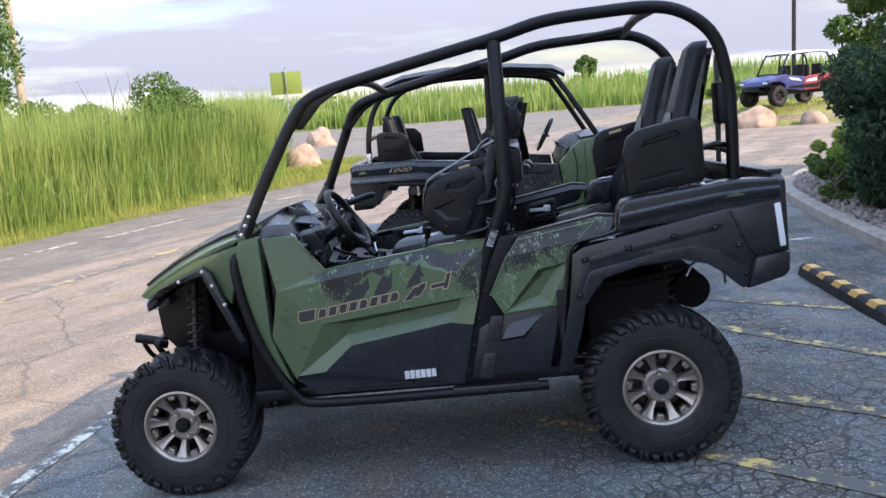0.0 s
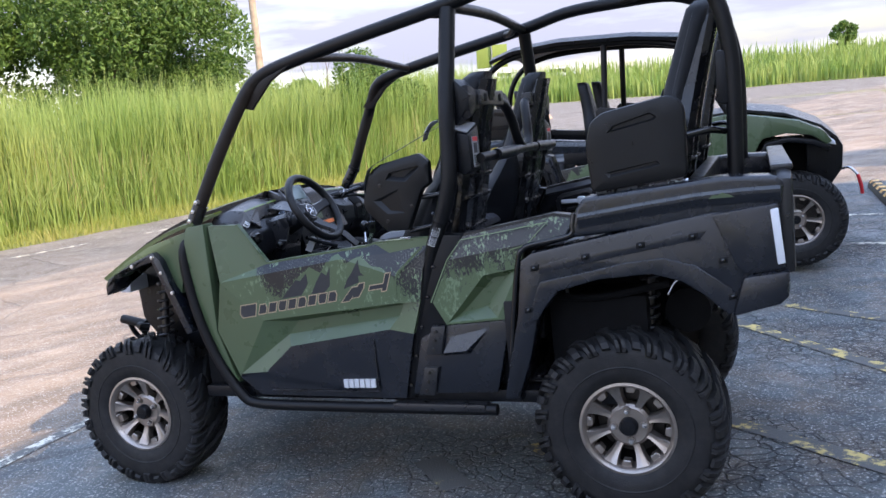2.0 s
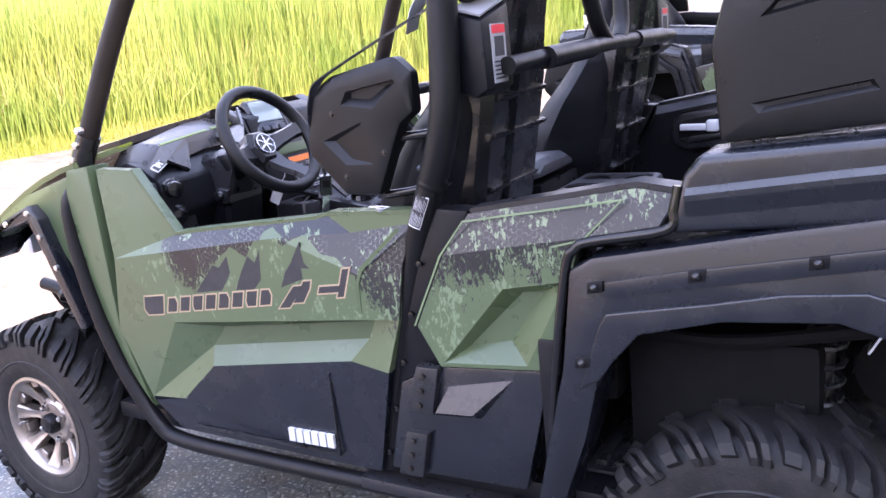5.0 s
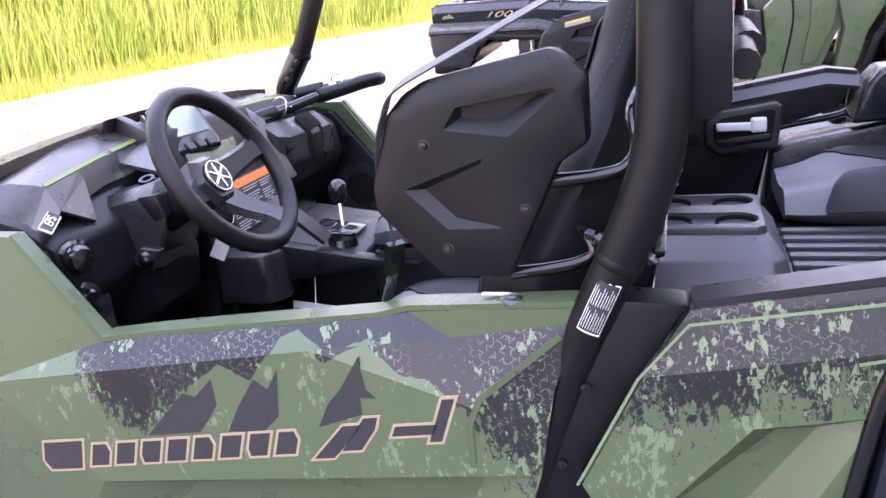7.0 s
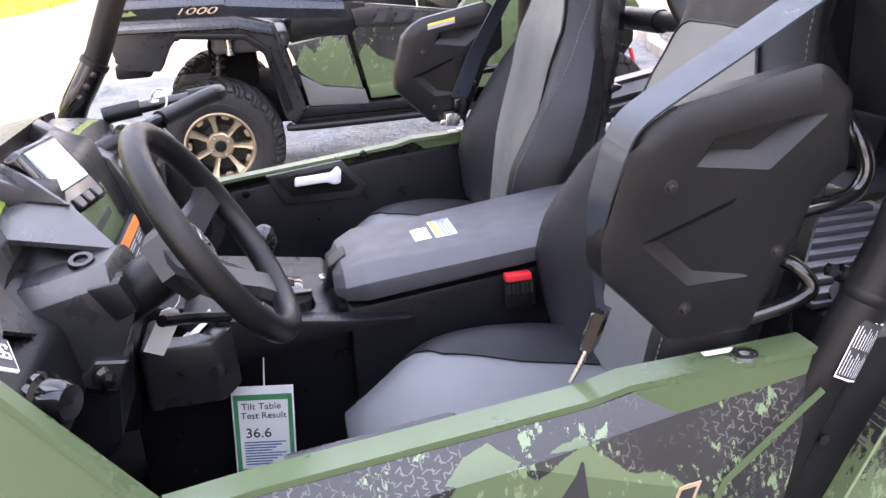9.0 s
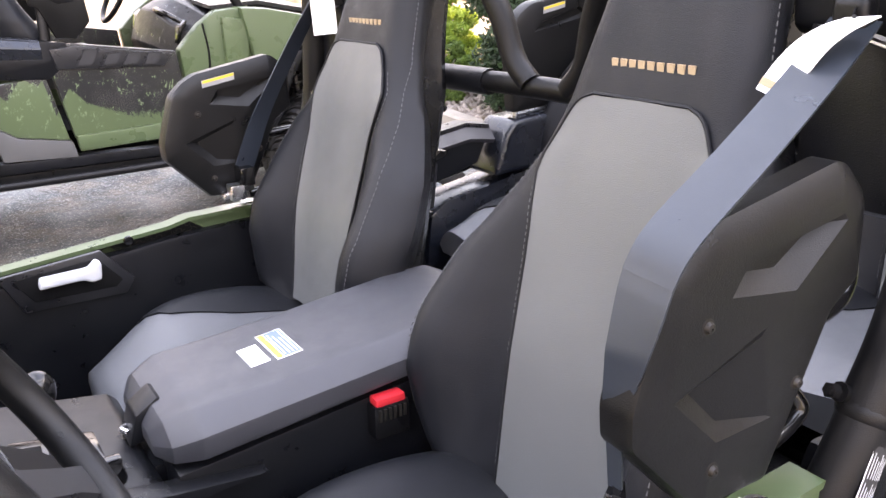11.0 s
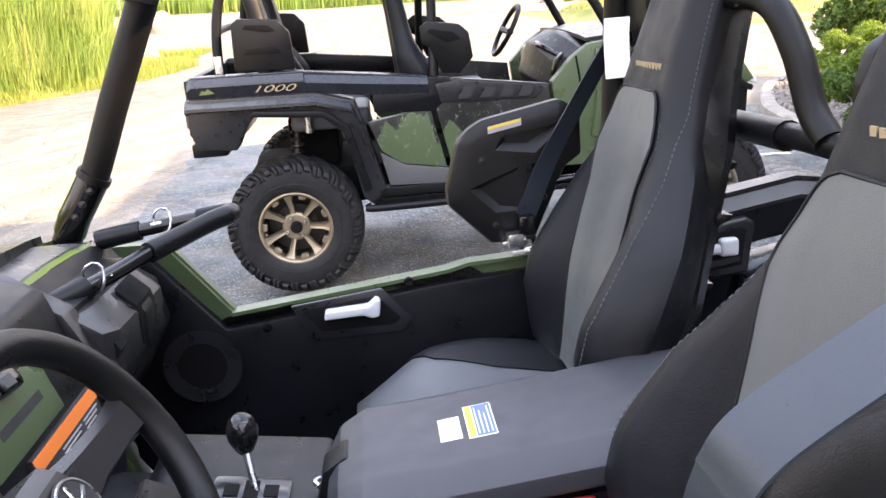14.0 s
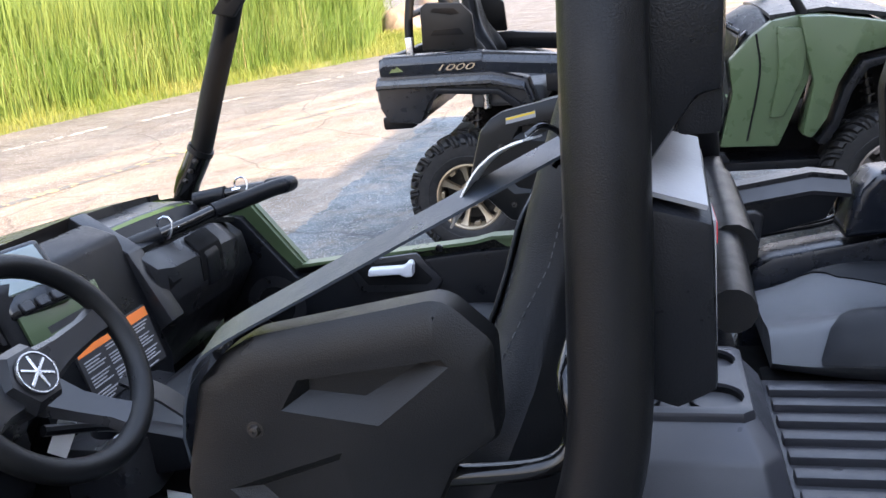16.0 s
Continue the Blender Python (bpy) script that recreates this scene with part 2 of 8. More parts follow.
def graphic_mat(name, x0, x1, ridge, rough_edge, fade=0.0):
    """Green paint with a printed sky of dark camouflage above a mountain ridge; both tables go by share of length."""
    m, n, l, p = nodes_of(name)
    co = n.new("ShaderNodeTexCoord").outputs["Object"]
    sep = n.new("ShaderNodeSeparateXYZ")
    l.new(co, sep.inputs[0])
    X, Z = sep.outputs["X"], sep.outputs["Z"]
    share = math_node(n, l, "DIVIDE", math_node(n, l, "SUBTRACT", X, x0), x1 - x0, True)
    line = ramp_node(n, l, share, ridge)
    streak = n.new("ShaderNodeMapping")
    streak.inputs["Scale"].default_value = (1.0, 1.0, 0.45)
    streak.inputs["Rotation"].default_value = (0, radians(12), 0)
    l.new(co, streak.inputs["Vector"])
    splash = noise_node(n, l, streak.outputs[0], 105, 6, 0.68)
    big = noise_node(n, l, co, 6, 4, 0.6)
    gap = math_node(n, l, "SUBTRACT", Z, line)
    soft_edge = math_node(n, l, "MULTIPLY", math_node(n, l, "SUBTRACT", splash, 0.5), ramp_node(n, l, share, rough_edge))
    gap = math_node(n, l, "ADD", gap, soft_edge)
    dark = math_node(n, l, "GREATER_THAN", gap, 0.0)
    # flecks of green left in the print
    patchy = ramp_node(n, l, noise_node(n, l, co, 17, 3, 0.5), [(0.47 - fade, 0.0), (0.66 - fade, 1.0)])
    fleck = math_node(n, l, "GREATER_THAN", math_node(n, l, "ADD", splash, math_node(n, l, "MULTIPLY", patchy, 0.15)), 0.675)
    dark = math_node(n, l, "MULTIPLY", dark, math_node(n, l, "SUBTRACT", 1.0, fleck))
    # fine three-armed line pattern
    lines = None
    for k in range(3):
        a = radians(8 + 60 * k)
        u = math_node(n, l, "ADD", math_node(n, l, "MULTIPLY", X, math.cos(a) / 0.0105), math_node(n, l, "MULTIPLY", Z, math.sin(a) / 0.0105))
        v = math_node(n, l, "ADD", math_node(n, l, "MULTIPLY", X, -math.sin(a) / 0.0182), math_node(n, l, "MULTIPLY", Z, math.cos(a) / 0.0182))
        v = math_node(n, l, "ADD", v, math_node(n, l, "MULTIPLY", math_node(n, l, "FLOOR", u), 0.5))
        on = math_node(n, l, "LESS_THAN", math_node(n, l, "ABSOLUTE", math_node(n, l, "SUBTRACT", math_node(n, l, "FRACT", u), 0.5)), 0.075)
        on = math_node(n, l, "MULTIPLY", on, math_node(n, l, "LESS_THAN", math_node(n, l, "FRACT", v), 0.44))
        lines = on if lines is None else math_node(n, l, "MAXIMUM", lines, on)
    web = ramp_node(n, l, noise_node(n, l, co, 9, 4), [(0.44, 0.0), (0.58, 1.0)])
    ink = mix_node(n, l, math_node(n, l, "MULTIPLY", lines, math_node(n, l, "MULTIPLY", web, 0.85)), mix_node(n, l, big, (0.0095, 0.0098, 0.0105), (0.018, 0.0185, 0.0195)), (0.105, 0.099, 0.092))
    green = mix_node(n, l, big, (0.068, 0.100, 0.050), (0.080, 0.115, 0.058))
    green = mix_node(n, l, math_node(n, l, "MULTIPLY", fleck, 0.5), green, (0.20, 0.27, 0.16))
    l.new(mix_node(n, l, dark, green, ink), p.inputs["Base Color"])
    l.new(ramp_node(n, l, big, [(0.3, 0.28), (0.7, 0.38)]), p.inputs["Roughness"])
    p.inputs["Specular IOR Level"].default_value = 0.42
    p.inputs["Coat Weight"].default_value = 0.06
    bump_node(n, l, noise_node(n, l, co, 900, 2), 0.04, 0.002, p)
    return m


CAMO = graphic_mat("printed_green_door", -0.50, 0.40,
                   [(0.0, 1.0), (0.13, 1.0), (0.155, 0.92), (0.253, 0.835), (0.382, 0.927), (0.427, 0.954), (0.477, 0.930), (0.527, 0.988), (0.558, 0.998), (0.608, 0.961), (0.644, 0.979), (0.673, 0.986), (0.726, 0.946), (0.767, 0.940), (0.814, 0.905), (0.85, 0.87), (0.90, 0.80), (1.0, 0.78)],
                   [(0.12, 0.5), (0.30, 0.22), (0.38, 0.012), (0.76, 0.012), (0.82, 0.05), (0.86, 0.6)])
CAMO_REAR = graphic_mat("printed_green_rear_door", 0.30, 0.95, [(0.0, 0.93), (0.3, 0.905), (0.6, 0.945), (1.0, 0.95)], [(0.0, 0.5), (1.0, 0.45)], 0.05)
CAMO_FAR = graphic_mat("printed_green_flank", 0.0, 0.95, [(0.0, 0.80), (0.06, 0.90), (0.12, 0.84), (0.2, 0.95), (0.27, 0.90), (0.30, 0.93), (0.34, 0.75), (0.42, 0.88), (0.5, 0.80), (0.7, 0.72), (1.0, 0.70)], [(0.0, 0.03), (0.5, 0.05), (1.0, 0.3)])


def asphalt_mat():
    """Old cracked asphalt: pale tan aggregate where worn, patches of dark sealer and painted-in building shade in the
    stalls, alligator cracks.
    """
    m, n, l, p = nodes_of("cracked_asphalt")
    co = n.new("ShaderNodeNewGeometry").outputs["Position"]
    sep = n.new("ShaderNodeSeparateXYZ")
    l.new(co, sep.inputs[0])
    warp = n.new("ShaderNodeTexNoise")
    warp.inputs["Scale"].default_value, warp.inputs["Detail"].default_value = 3.0, 5.0
    l.new(co, warp.inputs["Vector"])
    wv = n.new("ShaderNodeVectorMath")
    wv.operation = "MULTIPLY_ADD"
    l.new(warp.outputs["Color"], wv.inputs[0])
    wv.inputs[1].default_value = (0.22, 0.22, 0.22)
    l.new(co, wv.inputs[2])
    cracks = []
    for scale, w in ((0.6, 0.014), (8.5, 0.070), (14.0, 0.095)):
        v = n.new("ShaderNodeTexVoronoi")
        v.feature = "DISTANCE_TO_EDGE"
        v.inputs["Scale"].default_value = scale
        l.new(wv.outputs[0], v.inputs["Vector"])
        cracks.append(ramp_node(n, l, v.outputs["Distance"], [(0.0, 1.0), (w * 0.35, 0.8), (w, 0.0)]))
    zone = ramp_node(n, l, noise_node(n, l, co, 0.55, 6, 0.6), [(0.42, 0.0), (0.52, 1.0)])
    side = ramp_node(n, l, math_node(n, l, "DIVIDE", math_node(n, l, "ADD", sep.outputs["X"], 3.0), 8.0, True), [(0.30, 0.35), (0.55, 1.0)])
    swap = ramp_node(n, l, noise_node(n, l, co, 1.1, 4, 0.6), [(0.46, 0.0), (0.54, 1.0)])
    fine = math_node(n, l, "MULTIPLY", mix_node(n, l, swap, cracks[1], cracks[2]), math_node(n, l, "MULTIPLY", zone, side))
    calm = ramp_node(n, l, math_node(n, l, "DIVIDE", math_node(n, l, "ADD", sep.outputs["X"], 3.0), 8.0, True), [(0.10, 0.9), (0.22, 0.30)])
    crack = math_node(n, l, "MAXIMUM", math_node(n, l, "MULTIPLY", cracks[0], calm), fine)
    stain = noise_node(n, l, co, 1.3, 8, 0.68)
    grit = noise_node(n, l, co, 130, 3, 0.7)
    worn = mix_node(n, l, ramp_node(n, l, stain, [(0.35, 0.0), (0.68, 1.0)]), (0.225, 0.158, 0.108), (0.350, 0.262, 0.188))
    # old sealer, darkened and blued to carry the shade over the stalls
    seal_and_shade = mix_node(n, l, ramp_node(n, l, stain, [(0.38, 0.0), (0.66, 1.0)]), (0.040, 0.050, 0.056), (0.150, 0.172, 0.178))
    # the stalls were sealed once and their bluish dark also paints in the building's shade, the lane along the verge
    # resurfaced with a darker coat
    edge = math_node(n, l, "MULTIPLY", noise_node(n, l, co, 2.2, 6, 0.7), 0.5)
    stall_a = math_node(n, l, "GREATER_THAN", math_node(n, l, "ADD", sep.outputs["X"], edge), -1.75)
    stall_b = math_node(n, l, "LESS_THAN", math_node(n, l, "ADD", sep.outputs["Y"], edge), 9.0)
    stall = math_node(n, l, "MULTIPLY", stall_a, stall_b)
    skew = math_node(n, l, "ADD", math_node(n, l, "ADD", sep.outputs["X"], edge), math_node(n, l, "MULTIPLY", sep.outputs["Y"], -0.30))
    lane = math_node(n, l, "LESS_THAN", skew, -7.6)
    lane_col = mix_node(n, l, ramp_node(n, l, stain, [(0.4, 0.0), (0.66, 1.0)]), (0.092, 0.080, 0.068), (0.175, 0.150, 0.122))
    col = mix_node(n, l, math_node(n, l, "MULTIPLY", lane, 0.85), worn, lane_col)
    # streaks that years of traffic left along the lane
    turn = n.new("ShaderNodeMapping")
    turn.vector_type = "TEXTURE"
    turn.inputs["Rotation"].default_value = (0, 0, radians(-25))
    turn.inputs["Scale"].default_value = (0.55, 6.0, 1.0)
    l.new(wv.outputs[0], turn.inputs["Vector"])
    streak = noise_node(n, l, turn.outputs[0], 1.0, 6, 0.68)
    col = mix_node(n, l, ramp_node(n, l, streak, [(0.40, 0.0), (0.60, 0.72)]), col, (0.105, 0.082, 0.062))
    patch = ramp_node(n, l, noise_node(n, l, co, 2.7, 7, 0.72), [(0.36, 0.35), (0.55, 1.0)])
    col = mix_node(n, l, math_node(n, l, "MULTIPLY", stall, patch), col, seal_and_shade)
    rust = ramp_node(n, l, noise_node(n, l, co, 3.4, 8, 0.75), [(0.60, 0.0), (0.66, 0.55)])
    col = mix_node(n, l, math_node(n, l, "MULTIPLY", stall, rust), col, (0.20, 0.165, 0.105))
    col = mix_node(n, l, ramp_node(n, l, grit, [(0.3, 0.35), (0.7, 0.0)]), col, (0.03, 0.03, 0.03))
    col = mix_node(n, l, ramp_node(n, l, noise_node(n, l, co, 75, 2, 0.6), [(0.56, 0.0), (0.68, 0.85)]), col, (0.46, 0.45, 0.42))
    depth = math_node(n, l, "ADD", 0.38, math_node(n, l, "MULTIPLY", stall, 0.40))
    col = mix_node(n, l, math_node(n, l, "MULTIPLY", crack, depth), col, (0.022, 0.021, 0.020))
    l.new(col, p.inputs["Base Color"])
    l.new(ramp_node(n, l, noise_node(n, l, co, 1.7, 7, 0.7), [(0.35, 0.50), (0.65, 0.92)]), p.inputs["Roughness"])
    hgt = math_node(n, l, "SUBTRACT", math_node(n, l, "MULTIPLY", grit, 0.35), crack)
    bump_node(n, l, hgt, 0.9, 0.012, p)
    return m


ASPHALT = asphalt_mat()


def soil_mat():
    m, n, l, p = nodes_of("verge_soil")
    co = n.new("ShaderNodeNewGeometry").outputs["Position"]
    a = noise_node(n, l, co, 0.6, 8, 0.7)
    b = noise_node(n, l, co, 30, 4, 0.7)
    col = mix_node(n, l, ramp_node(n, l, a, [(0.38, 0.0), (0.62, 1.0)]), (0.13, 0.17, 0.035), (0.30, 0.29, 0.10))
    col = mix_node(n, l, ramp_node(n, l, b, [(0.4, 0.5), (0.65, 0.0)]), col, (0.07, 0.08, 0.02))
    l.new(col, p.inputs["Base Color"])
    p.inputs["Roughness"].default_value = 0.9
    bump_node(n, l, b, 0.8, 0.03, p)
    return m


SOIL = soil_mat()


def paint_mat(name, color, wear):
    """Road paint, worn through to the asphalt in flakes."""
    m, n, l, p = nodes_of(name)
    co = n.new("ShaderNodeNewGeometry").outputs["Position"]
    flake = ramp_node(n, l, noise_node(n, l, co, 9, 9, 0.75), [(wear, 0.0), (wear + 0.07, 1.0)])
    col = mix_node(n, l, flake, (0.105, 0.103, 0.098), color)
    l.new(col, p.inputs["Base Color"])
    p.inputs["Roughness"].default_value = 0.8
    bump_node(n, l, noise_node(n, l, co, 130, 3), 0.5, 0.006, p)
    return m


LINE_YELLOW = paint_mat("worn_yellow_paint", (0.60, 0.45, 0.16), 0.51)
LINE_FAINT = paint_mat("nearly_gone_yellow_paint", (0.34, 0.28, 0.13), 0.58)
LINE_PALE = paint_mat("worn_pale_paint", (0.62, 0.58, 0.47), 0.48)

# ---------------- shape helpers ----------------


def finish(bm, name, material, sharp=38.0):
    bmesh.ops.recalc_face_normals(bm, faces=bm.faces)
    for f in bm.faces:
        f.smooth = True
    for e in bm.edges:
        if len(e.link_faces) == 2 and e.calc_face_angle(0.0) > radians(sharp):
            e.smooth = False
    me = bpy.data.meshes.new(name)
    bm.to_mesh(me)
    bm.free()
    me.materials.append(material)
    return me


def part(name, bm, material, parent=None, label="", sharp=38.0):
    ob = new(name, finish(bm, name, material, sharp))
    if parent is not None:
        ob.parent = parent
    return tagged(ob, label)


def thing(name, label, category, m=None, group="", kind=""):
    ob = new(name)
    ob.empty_display_size = 0.1
    if m is not None:
        ob.matrix_world = m
    return tagged(ob, label, category, group, kind)


def joined(*bms):
    out = bmesh.new()
    for b in bms:
        me = bpy.data.meshes.new("tmp")
        b.to_mesh(me)
        b.free()
        out.from_mesh(me)
        bpy.data.meshes.remove(me)
    return out


def bevelled(bm, width, segments=2, angle=25.0):
    edges = [e for e in bm.edges if len(e.link_faces) == 2 and e.calc_face_angle(0.0) > radians(angle)]
    if width and edges:
        bmesh.ops.bevel(bm, geom=edges, offset=width, segments=segments, profile=0.6, affect="EDGES", clamp_overlap=True)
    return bm


def box(lo, hi, bevel=0.006, segments=2, m=None):
    bm = bmesh.new()
    bmesh.ops.create_cube(bm, size=1.0)
    for v in bm.verts:
        v.co = Vector([(a + b) / 2 + c * (b - a) for a, b, c in zip(lo, hi, v.co)])
    bevelled(bm, bevel, segments)
    if m is not None:
        bmesh.ops.transform(bm, matrix=m, verts=bm.verts)
    return bm


def prism(pts, lo, hi, axis="y", bevel=0.006, segments=2, taper=None):
    """An outline in the two other axes, drawn out along one axis from lo to hi. taper: (factor, centre) of the far end."""
    bm = bmesh.new()

    def place(a, b, c):
        return {"y": (a, c, b), "x": (c, a, b), "z": (a, b, c)}[axis]
    one = [bm.verts.new(place(a, b, lo)) for a, b in pts]
    if taper:
        k, (ca, cb) = taper
        two = [bm.verts.new(place(ca + (a - ca) * k, cb + (b - cb) * k, hi)) for a, b in pts]
    else:
        two = [bm.verts.new(place(a, b, hi)) for a, b in pts]
    bm.faces.new(one)
    bm.faces.new(two[::-1])
    k = len(pts)
    for i in range(k):
        bm.faces.new((one[i], one[(i + 1) % k], two[(i + 1) % k], two[i]))
    bmesh.ops.recalc_face_normals(bm, faces=bm.faces)
    return bevelled(bm, bevel, segments)


def smooth_path(pts, steps=5):
    pts = [Vector(p) for p in pts]
    if len(pts) < 3:
        return pts
    out = []
    ext = [2 * pts[0] - pts[1], *pts, 2 * pts[-1] - pts[-2]]
    for i in range(1, len(ext) - 2):
        a, b, c, d = ext[i - 1:i + 3]
        for s in range(steps):
            t = s / steps
            out.append(0.5 * (2 * b + (c - a) * t + (2 * a - 5 * b + 4 * c - d) * t * t + (3 * b - a - 3 * c + d) * t ** 3))
    out.append(pts[-1])
    return out


def tube(pts, r, seg=12, smooth=True, closed=False, flat=None):
    """A round bar along a path; flat: (half width, half thickness) of a strap instead, its width along flat[2]."""
    path = smooth_path(pts) if smooth and not closed else [Vector(p) for p in pts]
    bm = bmesh.new()
    rings, side = [], None
    count = len(path)
    for i, p in enumerate(path):
        a = path[(i - 1) % count] if closed else path[max(i - 1, 0)]
        b = path[(i + 1) % count] if closed else path[min(i + 1, count - 1)]
        d = (b - a).normalized()
        if side is None:
            side = d.orthogonal().normalized()
        side = (side - d * side.dot(d)).normalized()
        if flat:
            w = Vector(flat[2])
            w = (w - d * w.dot(d)).normalized()
            u = d.cross(w)
            corners = [w * flat[0] + u * flat[1], -w * flat[0] + u * flat[1], -w * flat[0] - u * flat[1], w * flat[0] - u * flat[1]]
            rings.append([bm.verts.new(p + c) for c in corners])
        else:
            u = d.cross(side)
            rad = r(i / max(1, count - 1)) if callable(r) else r
            rings.append([bm.verts.new(p + (side * math.cos(t) + u * math.sin(t)) * rad) for t in (2 * math.pi * k / seg for k in range(seg))])
    k = len(rings[0])
    last = count if closed else count - 1
    for i in range(last):
        a, b = rings[i], rings[(i + 1) % count]
        for j in range(k):
            bm.faces.new((a[j], a[(j + 1) % k], b[(j + 1) % k], b[j]))
    if not closed:
        bm.faces.new(rings[0][::-1])
        bm.faces.new(rings[-1])
    return bm


def strap(stops):
    """Webbing that twists on its way. Each stop: its middle, the direction of its breadth, half its breadth."""
    rows = []
    for k, (a, b) in enumerate(zip(stops, stops[1:])):
        for i in range(5 if k < len(stops) - 2 else 6):
            q = i / 5
            p, w, half = Vector(a[0]).lerp(Vector(b[0]), q), Vector(a[1]).lerp(Vector(b[1]), q).normalized(), a[2] + (b[2] - a[2]) * q
            rows.append([p - w * half, p, p + w * half])
    return loft(rows, thick=0.0024)


def lathe(profile, seg=32, m=None, close=True):
    """A ring turned about the y axis from (radius, y) pairs."""
    bm = bmesh.new()
    rings = []
    for r, y in profile:
        rings.append([bm.verts.new((r * math.cos(t), y, r * math.sin(t))) for t in (2 * math.pi * k / seg for k in range(seg))])
    pairs = list(zip(rings, rings[1:])) + ([(rings[-1], rings[0])] if close else [])
    for a, b in pairs:
        for j in range(seg):
            bm.faces.new((a[j], a[(j + 1) % seg], b[(j + 1) % seg], b[j]))
    if m is not None:
        bmesh.ops.transform(bm, matrix=m, verts=bm.verts)
    return bm


def loft(rows, closed_rows=False, thick=0.0):
    """A skin through rows of points, each row alike in count."""
    bm = bmesh.new()
    vs = [[bm.verts.new(p) for p in row] for row in rows]
    for a, b in zip(vs, vs[1:]):
        k = len(a)
        for j in range(k if closed_rows else k - 1):
            bm.faces.new((a[j], a[(j + 1) % k], b[(j + 1) % k], b[j]))
    if closed_rows:
        bm.faces.new(vs[0][::-1])
        bm.faces.new(vs[-1])
    bmesh.ops.recalc_face_normals(bm, faces=bm.faces)
    if thick:
        bmesh.ops.solidify(bm, geom=bm.faces, thickness=thick)
    return bm


def inset_line(pts, d):
    """A closed outline drawn in by d on every side."""
    area = sum(a[0] * b[1] - b[0] * a[1] for a, b in zip(pts, pts[1:] + pts[:1]))
    turn = 1 if area > 0 else -1
    out = []
    k = len(pts)
    for i in range(k):
        a, p, b = Vector(pts[i - 1]), Vector(pts[i]), Vector(pts[(i + 1) % k])
        u, v = (p - a).normalized(), (b - p).normalized()
        n1, n2 = Vector((-u.y, u.x)) * turn, Vector((-v.y, v.x)) * turn
        m = n1 + n2
        out.append(tuple(p + m * (d / max(0.35, m.dot(n1)))))
    return out


def rounded(pts, r, steps=3):
    """An outline whose corners are cut by arcs that begin r before each corner."""
    out = []
    k = len(pts)
    for i in range(k):
        a, p, b = Vector(pts[i - 1]), Vector(pts[i]), Vector(pts[(i + 1) % k])
        u, v = a - p, b - p
        q0, q1 = p + u * min(0.45, r / u.length), p + v * min(0.45, r / v.length)
        for j in range(steps + 1):
            t = j / steps
            out.append(tuple(q0 * (1 - t) ** 2 + p * 2 * t * (1 - t) + q1 * t * t))
    return out


def moulded(outline, front, back, edge, recesses=(), shift=None):
    """A moulded panel in x and z that faces -y, with rolled edges. Each recess: its rim on the face and, point by point, its floor (x, z, depth)."""
    bm = bmesh.new()

    def loop(pts, y):
        return [bm.verts.new((p[0], y, p[1])) for p in pts]
    face = inset_line(outline, edge)
    if shift:
        face = [shift(p) for p in face]
    mid = [((a[0] + 2.2 * b[0]) / 3.2, (a[1] + 2.2 * b[1]) / 3.2) for a, b in zip(face, outline)]
    loops = [loop(face, front), loop(mid, front + edge * 0.30), loop(outline, front + edge), loop(outline, back - edge * 0.4), loop(inset_line(outline, edge * 0.4), back)]
    k = len(outline)
    for a, b in zip(loops, loops[1:]):
        for i in range(k):
            bm.faces.new((a[i], a[(i + 1) % k], b[(i + 1) % k], b[i]))
    bm.faces.new(loops[-1])
    rims = [loops[0]]
    for rim, floor in recesses:
        r = loop(rim, front)
        f = [bm.verts.new((x, front + d, z)) for x, z, d in floor]
        n = len(r)
        for i in range(n):
            bm.faces.new((r[i], r[(i + 1) % n], f[(i + 1) % n], f[i]))
        bm.faces.new(f)
        rims.append(r)
    edges = []
    for r in rims:
        for i in range(len(r)):
            pair_ = (r[i], r[(i + 1) % len(r)])
            edges.append(bm.edges.get(pair_) or bm.edges.new(pair_))
    bmesh.ops.triangle_fill(bm, use_beauty=True, use_dissolve=False, edges=edges, normal=(0, -1, 0))
    bmesh.ops.recalc_face_normals(bm, faces=bm.faces)
    return bm


def moved(bm, m):
    bmesh.ops.transform(bm, matrix=m, verts=bm.verts)
    return bm


def mirrored(bm, mid=-0.07):
    for v in bm.verts:
        v.co.y = 2 * mid - v.co.y
    bmesh.ops.reverse_faces(bm, faces=bm.faces)
    return bm


def words(name, text, size, m, material, parent=None, shear=0.0, depth=0.0008):
    c = bpy.data.curves.new(name, "FONT")
    c.body, c.size, c.extrude, c.shear = text, size, depth, shear
    c.align_x, c.align_y = "CENTER", "CENTER"
    c.materials.append(material)
    ob = new(name, c)
    if parent is not None:
        ob.parent = parent
    ob.matrix_basis = m
    return ob


def raw(name, verts, faces, material, smooth=False):
    me = bpy.data.meshes.new(name)
    me.from_pydata(verts, [], faces)
    me.materials.append(material)
    if smooth:
        me.polygons.foreach_set("use_smooth", [True] * len(me.polygons))
    me.update()
    return new(name, me)

# ---------------- the ground ----------------


def rise(v, a, b):
    t = min(1.0, max(0.0, (v - a) / (b - a)))
    return t * t * (3 - 2 * t)


def height(x, y):
    """The lot falls a little away from the building; far off a bank carries the highway, and a low mound a display lawn."""
    z = 0.0406 * 4.0 * math.tanh(x / 4.0) - 0.0371 * 1.4 * math.tanh(y / 1.4)
    z += 2.3 * rise(y, 88, 100)
    z += 0.62 * rise(x, 8.2, 9.6) * rise(y, 25.4, 26.6) * (1 - rise(y, 36, 42))
    return z


